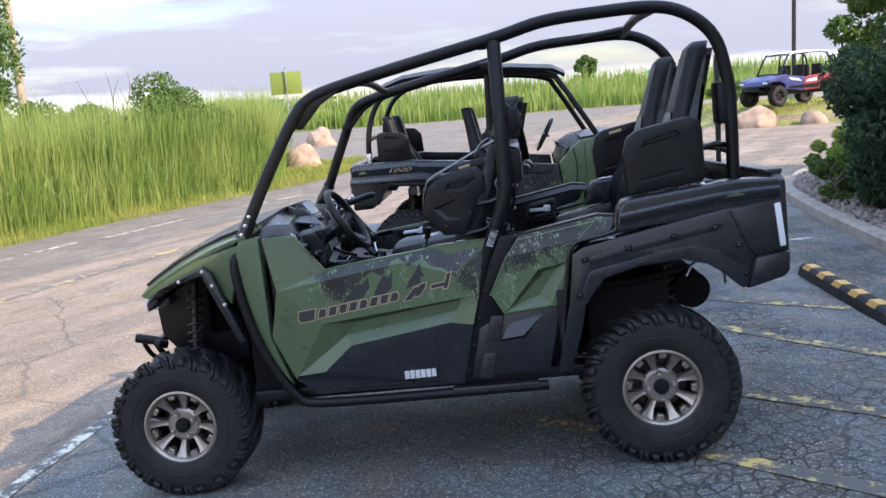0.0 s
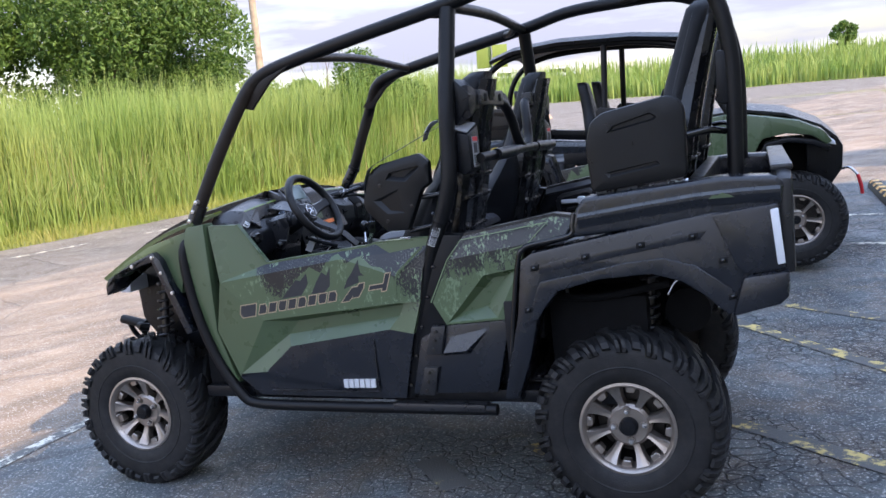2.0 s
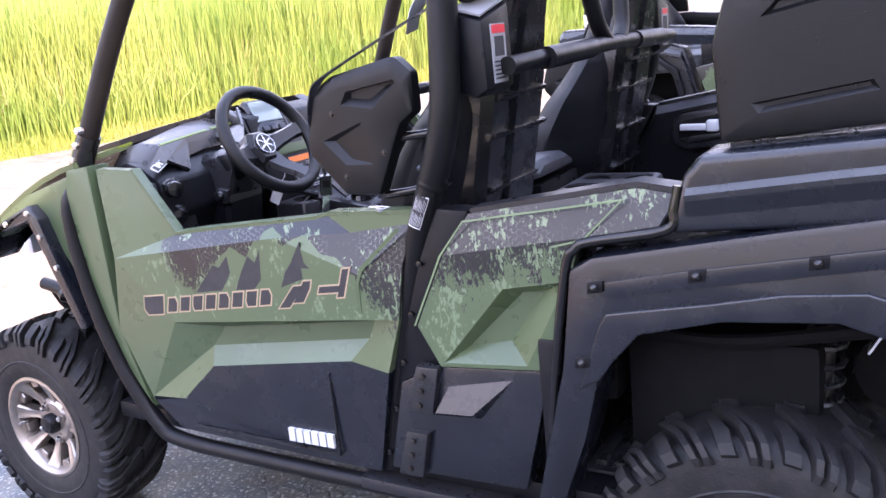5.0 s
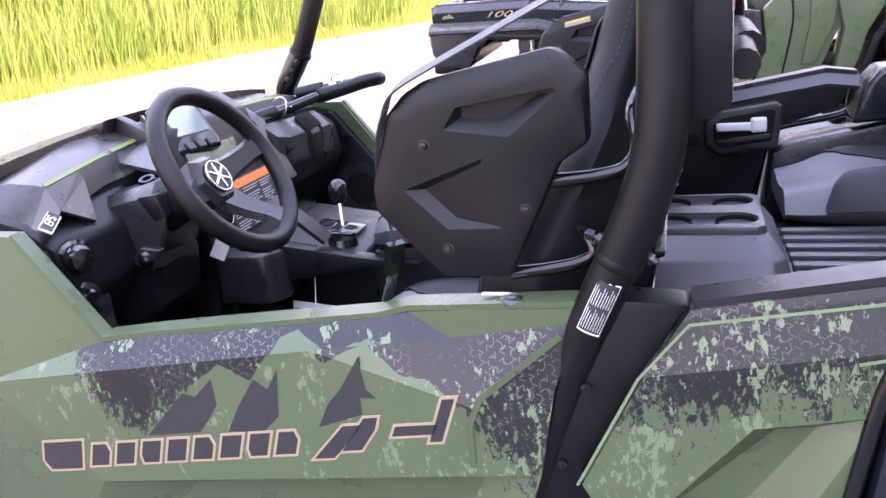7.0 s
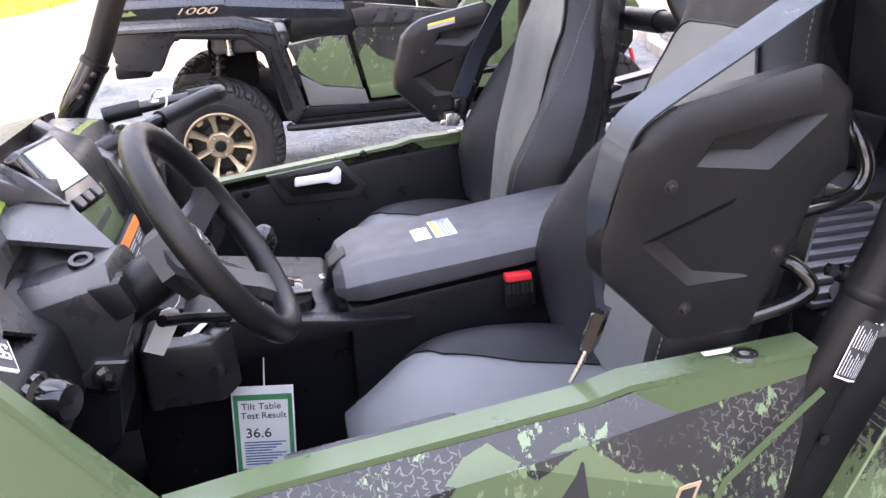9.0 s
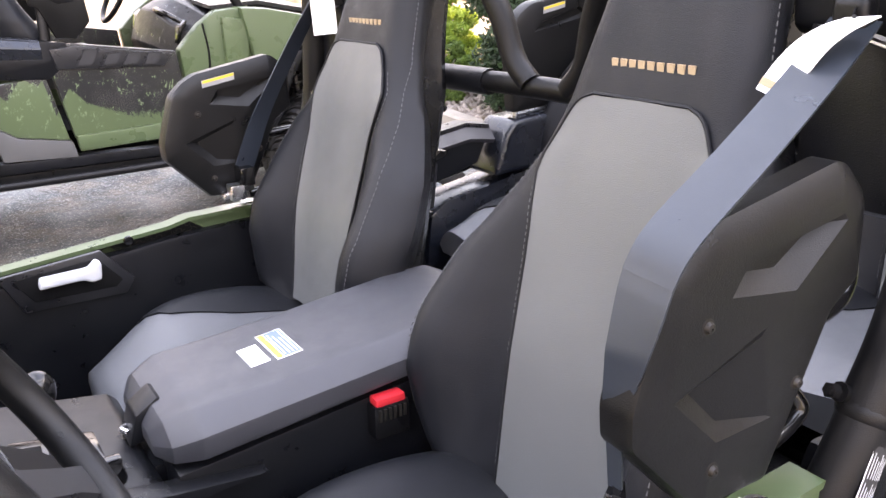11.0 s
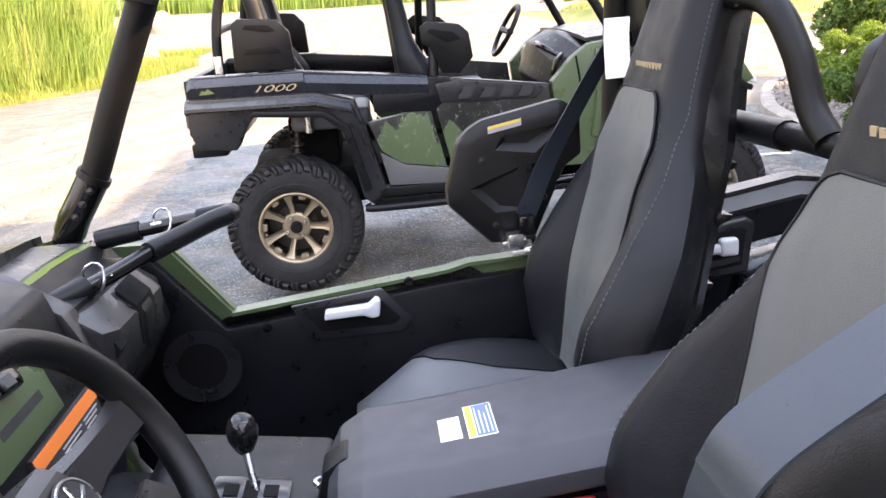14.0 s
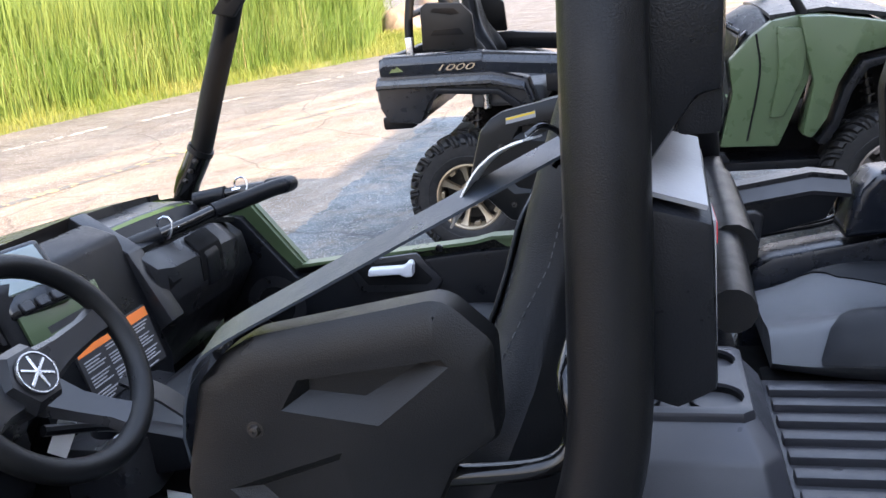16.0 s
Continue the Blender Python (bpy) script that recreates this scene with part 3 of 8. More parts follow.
def sheet(name, xs, ys, material, lift=0.0, keep=None):
    index, verts, faces = {}, [], []
    for j, y in enumerate(ys):
        for i, x in enumerate(xs):
            index[i, j] = len(verts)
            verts.append((x, y, height(x, y) + lift))
    for j in range(len(ys) - 1):
        for i in range(len(xs) - 1):
            if keep is None or keep((xs[i] + xs[i + 1]) / 2, (ys[j] + ys[j + 1]) / 2):
                faces.append((index[i, j], index[i + 1, j], index[i + 1, j + 1], index[i, j + 1]))
    return raw(name, verts, faces, material, True)


def spread(stops):
    out = []
    for a, b, k in stops:
        out += [a + (b - a) * i / k for i in range(k)]
    return out + [stops[-1][1]]


XS = spread([(-900, -60, 12), (-60, -12, 12), (-12, 12, 72), (12, 60, 16), (60, 900, 12)])
YS = spread([(-900, -40, 10), (-40, -6, 12), (-6, 12, 60), (12, 60, 32), (60, 120, 40), (120, 1500, 14)])
ground = tagged(sheet("ground", XS, YS, SOIL, -0.03), "yellow-green grassy ground reaching the horizon", "ground", kind="structure")

EDGE = [(-30.0, -24.0), (-17.0, -8.0), (-13.0, -2.0), (-10.8, 2.0), (-9.5, 4.9), (-8.8, 6.8), (-8.2, 9.4), (-7.3, 12.5), (-5.9, 15.8), (-4.9, 18.2), (-4.4, 21.5), (-5.2, 25.0), (-9.0, 29.0), (-40.0, 34.0)]


def edge_x(y):
    for (xa, ya), (xb, yb) in zip(EDGE[:11], EDGE[1:12]):
        if ya <= y <= yb:
            return xa + (xb - xa) * (y - ya) / (yb - ya)
    return EDGE[0][0] if y < EDGE[0][1] else EDGE[11][0]


def lot_sheet():
    """The asphalt, cut to the verge's curve on its far left and running on to the far road."""
    verts, faces = [], []
    ys = spread([(-24, -6, 14), (-6, 12, 60), (12, 25, 30)])
    cols = 48
    for y in ys:
        wob = 0.10 * noise.noise((0.0, y * 1.3, 3.0)) + 0.05 * noise.noise((1.0, y * 5.1, 3.0))
        left = edge_x(y) + wob
        for i in range(cols + 1):
            x = left + (30 - left) * (i / cols) ** 1.15
            verts.append((x, y, height(x, y)))
    w = cols + 1
    for j in range(len(ys) - 1):
        for i in range(cols):
            a = j * w + i
            faces.append((a, a + 1, a + w + 1, a + w))
    ys2 = spread([(25, 45, 20), (45, 86, 20)])
    base = len(verts)
    for y in ys2:
        left = edge_x(25) - 60 * rise(y, 27, 33)
        right = 30 - 22.6 * rise(y, 25.2, 26.2) * (1 - rise(y, 46, 50)) + 40 * rise(y, 46, 50)
        for i in range(cols + 1):
            x = left + (right - left) * i / cols
            verts.append((x, y, height(x, y) + 0.002))
    for j in range(len(ys2) - 1):
        for i in range(cols):
            a = base + j * w + i
            faces.append((a, a + 1, a + w + 1, a + w))
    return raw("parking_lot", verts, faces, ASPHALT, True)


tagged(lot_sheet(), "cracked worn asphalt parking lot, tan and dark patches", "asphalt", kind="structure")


def stripe(name, a, b, width, material, label):
    """A painted line that lies on the lot from a to b, with ragged edges."""
    a, b = Vector(a), Vector(b)
    d = (b - a)
    side = Vector((-d.y, d.x)).normalized() * width / 2
    k = max(2, int(d.length / 0.12))
    verts, faces = [], []
    for i in range(k + 1):
        p = a + d * i / k
        for s in (-1, 1):
            q = p + side * s * (1 + 0.16 * noise.noise((p.x * 4, p.y * 4, s)))
            verts.append((q.x, q.y, height(q.x, q.y) + 0.005))
        if i:
            faces.append((2 * i - 2, 2 * i - 1, 2 * i + 1, 2 * i))
    ob = raw(name, verts, faces, material)
    return tagged(ob, label, "road marking", kind="structure")


for a, b, w, c in (((2.62, 0.42), (1.30, 2.05), 0.10, 0), ((2.78, 1.62), (1.60, 2.45), 0.10, 0),
                   ((2.25, -0.48), (0.95, 0.55), 0.11, 0), ((1.95, -1.30), (0.55, -0.15), 0.11, 0),
                   ((0.12, -0.38), (0.36, -0.64), 0.13, 2), ((3.6, 4.3), (1.9, 4.5), 0.10, 1), ((3.6, 5.9), (1.2, 6.1), 0.10, 1),
                   ((-5.55, 4.1), (-4.50, 7.75), 0.12, 0), ((-4.29, 8.44), (-3.48, 10.32), 0.12, 0), ((-3.2, 11.2), (-1.9, 13.6), 0.12, 0),
                   ((-6.35, 2.6), (-7.6, -1.4), 0.12, 0), ((-7.6, 7.0), (-6.9, 9.2), 0.10, 1), ((-6.57, 9.55), (-5.94, 11.56), 0.10, 1), ((-5.47, 12.82), (-4.36, 14.75), 0.10, 1),
                   ((-9.1, 3.2), (-8.0, 6.2), 0.10, 1), ((-2.06, -1.4), (-2.10, 1.0), 0.09, 1)):
    stripe("painted_line", a, b, w, (LINE_YELLOW, LINE_PALE, LINE_FAINT)[c], ("faded yellow parking line on asphalt", "faded pale parking line on asphalt", "nearly worn away yellow paint on asphalt")[c])

# kerb, planting bed and the building that shades the stalls
KERB = [(3.25, -24.0), (3.55, 0.0), (3.78, 3.3), (3.95, 5.6), (4.20, 7.5), (4.55, 8.5), (5.3, 9.9), (6.4, 10.9), (8.2, 11.6), (11.5, 11.9)]


def kerb_and_bed():
    path = [Vector((x, y, 0)) for x, y in KERB]
    path = smooth_path(path, 4)
    bm = bmesh.new()
    prof = [(0.0, -0.06), (0.0, 0.10), (0.025, 0.125), (0.15, 0.125), (0.15, -0.06)]
    rows = []
    for i, p in enumerate(path):
        d = (path[min(i + 1, len(path) - 1)] - path[max(i - 1, 0)]).normalized()
        out = Vector((d.y, -d.x, 0))
        rows.append([(p.x + out.x * a, p.y + out.y * a, height(p.x, p.y) + b) for a, b in prof])
    tagged(part("kerb", loft(rows), CONCRETE), "chipped pale concrete kerb round a planting bed", "kerb", kind="structure")
    verts, faces = [], []
    for i, p in enumerate(path):
        for k in range(9):
            t = k / 8
            x = p.x + 0.14 + (14 - p.x) * t
            y = p.y if p.y < 8.5 else p.y - 0.2
            verts.append((x, y, height(p.x, p.y) + 0.085 + 0.10 * t + 0.03 * noise.noise((x * 2, y * 2, 0))))
        if i:
            for k in range(8):
                a = (i - 1) * 9 + k
                faces.append((a, a + 1, a + 10, a + 9))
    tagged(raw("planting_bed", verts, faces, SOIL, True), "pebble-strewn planting bed behind the kerb", "planting bed", kind="structure")
    # pebbles
    rnd = random.Random(5)
    unit = bmesh.new()
    bmesh.ops.create_icosphere(unit, subdivisions=1, radius=1.0)
    uv = [v.co.copy() for v in unit.verts]
    uf = [[v.index for v in f.verts] for f in unit.faces]
    unit.free()
    verts, faces = [], []
    for _ in range(3600):
        y = rnd.uniform(2.2, 10.6)
        k = min(range(len(path)), key=lambda i: abs(path[i].y - y))
        x = path[k].x + 0.17 + abs(rnd.gauss(0, 1.0))
        r = rnd.uniform(0.018, 0.05)
        base, rot = len(verts), Euler((rnd.random() * 6, rnd.random() * 6, rnd.random() * 6)).to_matrix()
        c = Vector((x, y, height(path[k].x, y) + 0.10 + 0.06 * (x - path[k].x) / 8))
        sx = Vector((r * rnd.uniform(0.8, 1.4), r, r * 0.6))
        for q in uv:
            w = rot @ Vector((q.x * sx.x, q.y * sx.y, q.z * sx.z))
            verts.append(tuple(c + w * (1 + 0.15 * noise.noise(q * 2 + c))))
        faces += [[base + i for i in f] for f in uf]
    tagged(raw("pebbles", verts, faces, PEBBLE, True), "loose grey and tan river pebbles in the bed", "pebbles", kind="stuff")


kerb_and_bed()
building = thing("store_building", "plain tan stucco store building beside the stalls", "building", kind="structure")
part("wall", prism([(6.6, -30.0), (24.0, -30.0), (24.0, 4.9), (6.6, 4.9)], -0.3, 7.0, "z", 0.03), WALL, building)
part("roof", prism([(6.45, -30.1), (24.1, -30.1), (24.1, 5.05), (6.45, 5.05)], 7.0, 7.16, "z", 0.02), CONCRETE, building)

# rubber wheel stops with reflector patches


def wheel_stop(x, y0, y1):
    z = height(x, (y0 + y1) / 2)
    ob = thing("wheel_stop", "black rubber wheel stop with yellow reflective patches", "wheel stop", pose(x, (y0 + y1) / 2, z), "wheel stops along the kerb")
    half = (y1 - y0) / 2
    sec = [(-0.075, 0.0), (-0.06, 0.07), (-0.035, 0.10), (0.035, 0.10), (0.06, 0.07), (0.075, 0.0)]
    bar = part("bar", prism(sec, -half, half, "y", 0.008), RUBBER, ob)
    k = 6
    for i in range(k):
        c = -half + (i + 0.5) * 2 * half / k
        w = 0.07
        for s in (-1, 1):
            bm = bmesh.new()
            pts = [(s * 0.0355, c - w, 0.1035), (s * 0.0355, c + w, 0.1035), (s * 0.0645, c + w, 0.072), (s * 0.0645, c - w, 0.072)]
            vs = [bm.verts.new(p) for p in pts]
            bm.faces.new(vs)
            bmesh.ops.solidify(bm, geom=bm.faces, thickness=0.002)
            part("reflector", bm, TAPE, ob)
        part("reflector", box((-0.034, c - w, 0.100), (0.034, c + w, 0.1035), 0.0), TAPE, ob)


wheel_stop(2.88, 0.92, 2.75)
wheel_stop(2.86, 3.62, 5.45)
wheel_stop(2.88, 6.30, 8.10)

# ---------------- plants ----------------


def blades(name, spots, h0, h1, w0, w1, lean, material, seed, fold=0.25):
    """Narrow bent blades standing on the spots."""
    rs = np.random.RandomState(seed)
    n = len(spots)
    base = np.array(spots)
    hgt = rs.uniform(h0, h1, n) * (0.85 + 0.3 * rs.rand(n))
    wid = rs.uniform(w0, w1, n)
    az = rs.uniform(0, 2 * np.pi, n)
    laz = rs.uniform(0, 2 * np.pi, n)
    ln = np.abs(rs.normal(0, lean, n)) * hgt
    dx, dy = np.cos(az) * wid / 2, np.sin(az) * wid / 2
    verts = np.zeros((n, 7, 3))
    for k, (t, s) in enumerate(((0, 1.0), (0.45, 0.9), (0.8, 0.55))):
        cx = base[:, 0] + np.cos(laz) * ln * t * t
        cy = base[:, 1] + np.sin(laz) * ln * t * t
        cz = base[:, 2] + hgt * t * (1 - 0.12 * lean * t)
        verts[:, 2 * k] = np.stack((cx - dx * s, cy - dy * s, cz), 1)
        verts[:, 2 * k + 1] = np.stack((cx + dx * s, cy + dy * s, cz), 1)
    verts[:, 6] = np.stack((base[:, 0] + np.cos(laz) * ln * (1 + fold), base[:, 1] + np.sin(laz) * ln * (1 + fold), base[:, 2] + hgt * (1 - fold * np.minimum(1, ln / hgt * 2))), 1)
    idx = np.arange(n)[:, None] * 7
    quads = np.concatenate((idx + [0, 1, 3, 2], idx + [2, 3, 5, 4])).tolist()
    tris = (idx + [4, 5, 6]).tolist()
    return raw(name, verts.reshape(-1, 3).tolist(), quads + tris, material)


def strip_spots(n, d0, d1, s0, s1, seed, power=1.0, tall=True):
    """Spots behind the lot's edge, d metres back from it, s along it."""
    rnd = random.Random(seed)
    seg, total = [], 0.0
    for (xa, ya), (xb, yb) in zip(EDGE, EDGE[1:]):
        ln = math.hypot(xb - xa, yb - ya)
        seg.append((total, ln, xa, ya, xb, yb))
        total += ln
    out = []
    while len(out) < n:
        s = rnd.uniform(s0, min(s1, total - 0.01))
        for st, ln, xa, ya, xb, yb in seg:
            if st <= s <= st + ln:
                t = (s - st) / ln
                nx, ny = -(yb - ya) / ln, (xb - xa) / ln
                d = d0 + (d1 - d0) * rnd.random() ** power
                x, y = xa + (xb - xa) * t + nx * d, ya + (yb - ya) * t + ny * d
                if tall and y > 12 and x > -0.75 - 0.262 * (y + 1) + 0.35 * noise.noise((x * 1.3, y * 1.3, 5.0)):
                    out.append((x, y, -1.0))
                    break
                if noise.noise((x * 0.55, y * 0.55, seed)) + 0.75 < rnd.random() * 0.7:
                    continue
                out.append((x, y, height(x, y) - 0.03))
                break
    return [p for p in out if p[2] > -0.9]


tagged(blades("reed_bed", strip_spots(95000, 1.4, 5.2, 12, 62, 11, 1.25), 1.55, 2.75, 0.010, 0.024, 0.15, REED, 1), "dense tall green reeds and cattails along the verge", "reeds", kind="stuff")
tagged(blades("dry_reeds", strip_spots(6500, 1.1, 3.4, 12, 62, 12), 0.5, 1.7, 0.007, 0.014, 0.18, STRAW, 2), "dry straw-coloured reed stems among the green", "reeds", kind="stuff")
tagged(blades("low_reeds", strip_spots(30000, 0.9, 2.4, 12, 62, 14), 0.5, 1.5, 0.009, 0.020, 0.38, REED, 7), "lower bending reeds and tall grass in front of the bed", "reeds", kind="stuff")
tagged(blades("verge_grass", strip_spots(42000, 0.0, 2.0, 10, 66, 13, 1.0, False), 0.06, 0.30, 0.006, 0.014, 0.5, GRASS, 3), "short yellow-green grass verge at the lot's edge", "grass", kind="stuff")


def field_spots(n, x0, x1, y0, y1, seed):
    rnd = random.Random(seed)
    out = []
    for _ in range(n):
        x, y = rnd.uniform(x0, x1), rnd.uniform(y0, y1)
        out.append((x, y, height(x, y) - 0.05))
    return out


tagged(blades("far_reeds", field_spots(26000, -75, 75, 88, 99, 21), 1.3, 2.6, 0.07, 0.16, 0.15, REED, 4), "band of tall green reeds below the far highway", "reeds", kind="stuff")
tagged(blades("lawn_grass", field_spots(7000, 8.8, 20, 26, 38, 22), 0.05, 0.16, 0.02, 0.05, 0.5, GRASS, 5), "mown bright green display lawn", "grass", kind="stuff")
tagged(blades("rock_grass", field_spots(9000, -11, -5.0, 21.5, 27.5, 23), 0.08, 0.30, 0.012, 0.03, 0.5, GRASS, 6), "bright grass round the boulders", "grass", kind="stuff")


def leaf_cloud(name, clumps, count, size, material, parent, seed, squash=0.8):
    """Many small folded leaves in uneven clumps: (x, y, z, radius)."""
    rs = np.random.RandomState(seed)
    vol = np.array([c[3] ** 2 for c in clumps])
    pick = rs.choice(len(clumps), count, p=vol / vol.sum())
    c = np.array(clumps)[pick]
    d = rs.normal(size=(count, 3))
    d /= np.linalg.norm(d, axis=1)[:, None]
    rad = c[:, 3] * (0.55 + 0.5 * rs.rand(count) ** 0.6)
    pos = c[:, :3] + d * rad[:, None] * [1, 1, squash]
    a = rs.normal(size=(count, 3))
    a /= np.linalg.norm(a, axis=1)[:, None]
    b = np.cross(a, d + rs.normal(scale=0.5, size=(count, 3)))
    b /= np.linalg.norm(b, axis=1)[:, None] + 1e-9
    s = (size * rs.uniform(0.6, 1.4, count))[:, None]
    nrm = np.cross(a, b) * 0.25
    verts = np.stack((pos - a * s, pos + b * s * 0.45 + nrm * s, pos + a * s, pos - b * s * 0.45 + nrm * s), 1).reshape(-1, 3)
    faces = (np.arange(count)[:, None] * 4 + [0, 1, 2, 3]).tolist()
    ob = raw(name, verts.tolist(), faces, material)
    ob.parent = parent
    return tagged(ob, kind="stuff")


def tree(name, label, x, y, tall, wide, leaves, size, material, seed, trunk=0.14, low=0.2, dense=1.0):
    rnd = random.Random(seed)
    z = height(x, y)
    ob = thing(name, label, "tree" if tall > 2.5 else "shrub", pose(x, y, z))
    stem = [(0, 0, -0.1), (0.05, 0.03, tall * 0.3), (-0.04, 0.06, tall * 0.62), (0.02, 0, tall * 0.9)]
    part("trunk", tube(stem, lambda t: trunk * (1 - 0.8 * t), 8), BARK, ob)
    clumps = []
    for i in range(int((14 + tall * 5) * dense)):
        t = low + (1 - low) * rnd.random()
        r = wide * (0.35 + 0.65 * math.sin(math.pi * min(1, 0.25 + 0.75 * (1 - t)))) * rnd.uniform(0.35, 1.0)
        a = rnd.uniform(0, 6.283)
        clumps.append((r * math.cos(a), r * math.sin(a), tall * t, rnd.uniform(0.16, 0.34) * wide))
        if i < 9:
            end = clumps[-1]
            part("limb", tube([(0, 0, tall * t * 0.55), (end[0] * 0.5, end[1] * 0.5, tall * t * 0.8), end[:3]], lambda s: trunk * 0.4 * (1 - 0.75 * s), 6), BARK, ob)
    leaf_cloud("crown", clumps, leaves, size, material, ob, seed)
    return ob


tree("tree", "broad leafy green tree behind the reeds", -17.2, 17.6, 6.6, 3.6, 52000, 0.085, LEAF, 31, dense=2.2)
tree("tree", "broad leafy green tree behind the reeds", -21.5, 13.0, 7.0, 3.8, 44000, 0.09, LEAF, 32, dense=2.2)
tree("tree", "leafy green tree at the reed bed's edge", -19.5, 25.0, 5.2, 2.6, 12000, 0.09, LEAF, 33)
tree("bush", "green shrub rising out of the reeds", -9.2, 17.4, 2.7, 2.0, 14000, 0.06, LEAF, 34, 0.05)
tree("bush", "green shrub rising out of the reeds", -13.6, 20.5, 2.5, 1.9, 11000, 0.065, LEAF, 35, 0.05)
tree("bush", "large dark evergreen bush in the planting bed", 5.08, 5.00, 2.0, 1.12, 60000, 0.036, LEAF_DARK, 36, 0.08, 0.0, 4.0)
tree("bush", "dark evergreen bush in the planting bed", 6.25, 6.35, 2.7, 1.15, 36000, 0.042, LEAF_DARK, 37, 0.08, 0.0, 3.0)
tree("bush", "taller light green bush behind the evergreen", 6.9, 10.2, 3.9, 1.35, 16000, 0.06, LEAF, 38, 0.08, 0.2)
tree("hedge", "low clipped yellow-green hedge shrub", 5.30, 8.05, 0.78, 0.50, 10000, 0.026, LEAF_LIME, 39, 0.03, 0.1, 1.6)
tree("hedge", "low clipped yellow-green hedge shrub", 5.95, 8.45, 0.82, 0.50, 9000, 0.026, LEAF_LIME, 40, 0.03, 0.1, 1.6)
tree("hedge", "small green shrub at the evergreen's foot", 4.42, 6.25, 0.62, 0.36, 7000, 0.024, LEAF, 45, 0.03, 0.1, 1.6)
tree("hedge", "yellow-green shrub on the corner island", 15.2, 66.0, 1.4, 1.6, 5000, 0.10, LEAF_LIME, 41, 0.05, 0.1)
tree("hedge", "green shrub on the corner island", 18.6, 66.0, 1.5, 1.7, 5000, 0.10, LEAF, 42, 0.05, 0.1)
tree("tree", "small round tree far beyond the highway", 13.0, 128.0, 4.6, 1.7, 3000, 0.3, LEAF, 43, 0.2)
tree("tree", "small round tree far beyond the highway", 33.0, 150.0, 4.4, 1.8, 3000, 0.3, LEAF, 44, 0.2)


def dead_tree(x, y, seed):
    rnd = random.Random(seed)
    ob = thing("dead_tree", "bare grey dead shrub standing in the reeds", "tree", pose(x, y, height(x, y)))
    for i in range(9):
        a, s = rnd.uniform(0, 6.283), rnd.uniform(0.3, 1.0)
        top = rnd.uniform(2.6, 3.9)
        part("branch", tube([(0, 0, 0), (0.2 * s * math.cos(a), 0.2 * s * math.sin(a), 1.5), (0.9 * s * math.cos(a), 0.9 * s * math.sin(a), top * 0.8), (1.2 * s * math.cos(a + 0.3), 1.2 * s * math.sin(a + 0.3), top)], lambda t: 0.035 * (1 - 0.85 * t), 6), BARK, ob)


dead_tree(-12.4, 22.6, 3)


def boulder(x, y, sx, sy, sz, seed, label):
    bm = bmesh.new()
    bmesh.ops.create_icosphere(bm, subdivisions=3, radius=1.0)
    for v in bm.verts:
        k = 1 + 0.30 * noise.noise(v.co * 1.1 + Vector((seed, 0, 0))) + 0.10 * noise.noise(v.co * 3.3 + Vector((seed, 2, 0)))
        v.co = Vector((v.co.x * sx * k, v.co.y * sy * k, max(-0.25, v.co.z) * sz * k))
    ob = part("boulder", bm, STONE, None, label, 25)
    tagged(ob, label, "boulder")
    ob.matrix_world = pose(x, y, height(x, y) + 0.02)


boulder(-6.65, 24.3, 0.70, 0.55, 0.84, 3.0, "rounded pinkish granite boulder in grass")
boulder(-10.3, 43.5, 0.95, 0.8, 1.0, 7.0, "large grey-brown boulder in grass beyond another")
boulder(9.0, 25.6, 0.72, 0.5, 0.62, 11.0, "rounded pink boulder at the lawn's edge")
boulder(10.9, 25.4, 0.45, 0.4, 0.42, 17.0, "small tan boulder at the lawn's edge")
boulder(14.0, 63.0, 0.9, 0.7, 0.9, 23.0, "pale boulder on the corner island")

# ---------------- poles, signs and traffic far off ----------------
pole = thing("utility_pole", "weathered wooden utility pole behind the trees", "utility pole", pose(-22.4, 34.4, height(-22.4, 34.4)))
part("shaft", tube([(0, 0, 0), (-0.05, 0, 6), (-0.1, 0, 12)], lambda t: 0.22 - 0.06 * t, 12, False), WOOD, pole)
part("crossarm", box((-1.2, -0.06, 11.2), (1.0, 0.06, 11.35), 0.01), WOOD, pole)
mast = thing("light_pole", "brown steel light pole beyond the lawn", "light pole", pose(14.55, 38.4, height(14.55, 38.4)))
part("shaft", tube([(0, 0, 0), (0, 0, 5), (0, 0, 9.5)], 0.10, 12, False), RIM_DARK, mast)
part("base", lathe([(0.001, 0), (0.3, 0), (0.3, 0.5), (0.001, 0.5)], 16, pose(0, 0, 0, 90, 0, 0)), CONCRETE, mast)
sign = thing("road_sign", "blank green road sign seen from behind on a post", "sign", pose(-7.4, 25.9, height(-7.4, 25.9), 0, 0, 8))
part("post", tube([(0, 0, -0.1), (0, 0, 1.7), (0, 0, 3.55)], 0.032, 8, False), STEEL, sign)
part("panel", box((-0.56, 0.04, 2.62), (0.56, 0.055, 3.42), 0.004), SIGN_GREEN, sign)
sign2 = thing("street_sign", "small green street name sign on a post", "sign", pose(14.2, 74.0, height(14.2, 74.0)))
part("post", tube([(0, 0, 0), (0, 0, 1.5), (0, 0, 3.2)], 0.05, 8, False), STEEL, sign2)
part("blade", box((-0.75, -0.02, 2.9), (0.75, 0.02, 3.25), 0.004), TAG_GREEN, sign2)
part("board", box((0.2, -0.02, 0.4), (1.1, 0.02, 2.4), 0.004), PLASTIC_GREY, sign2)


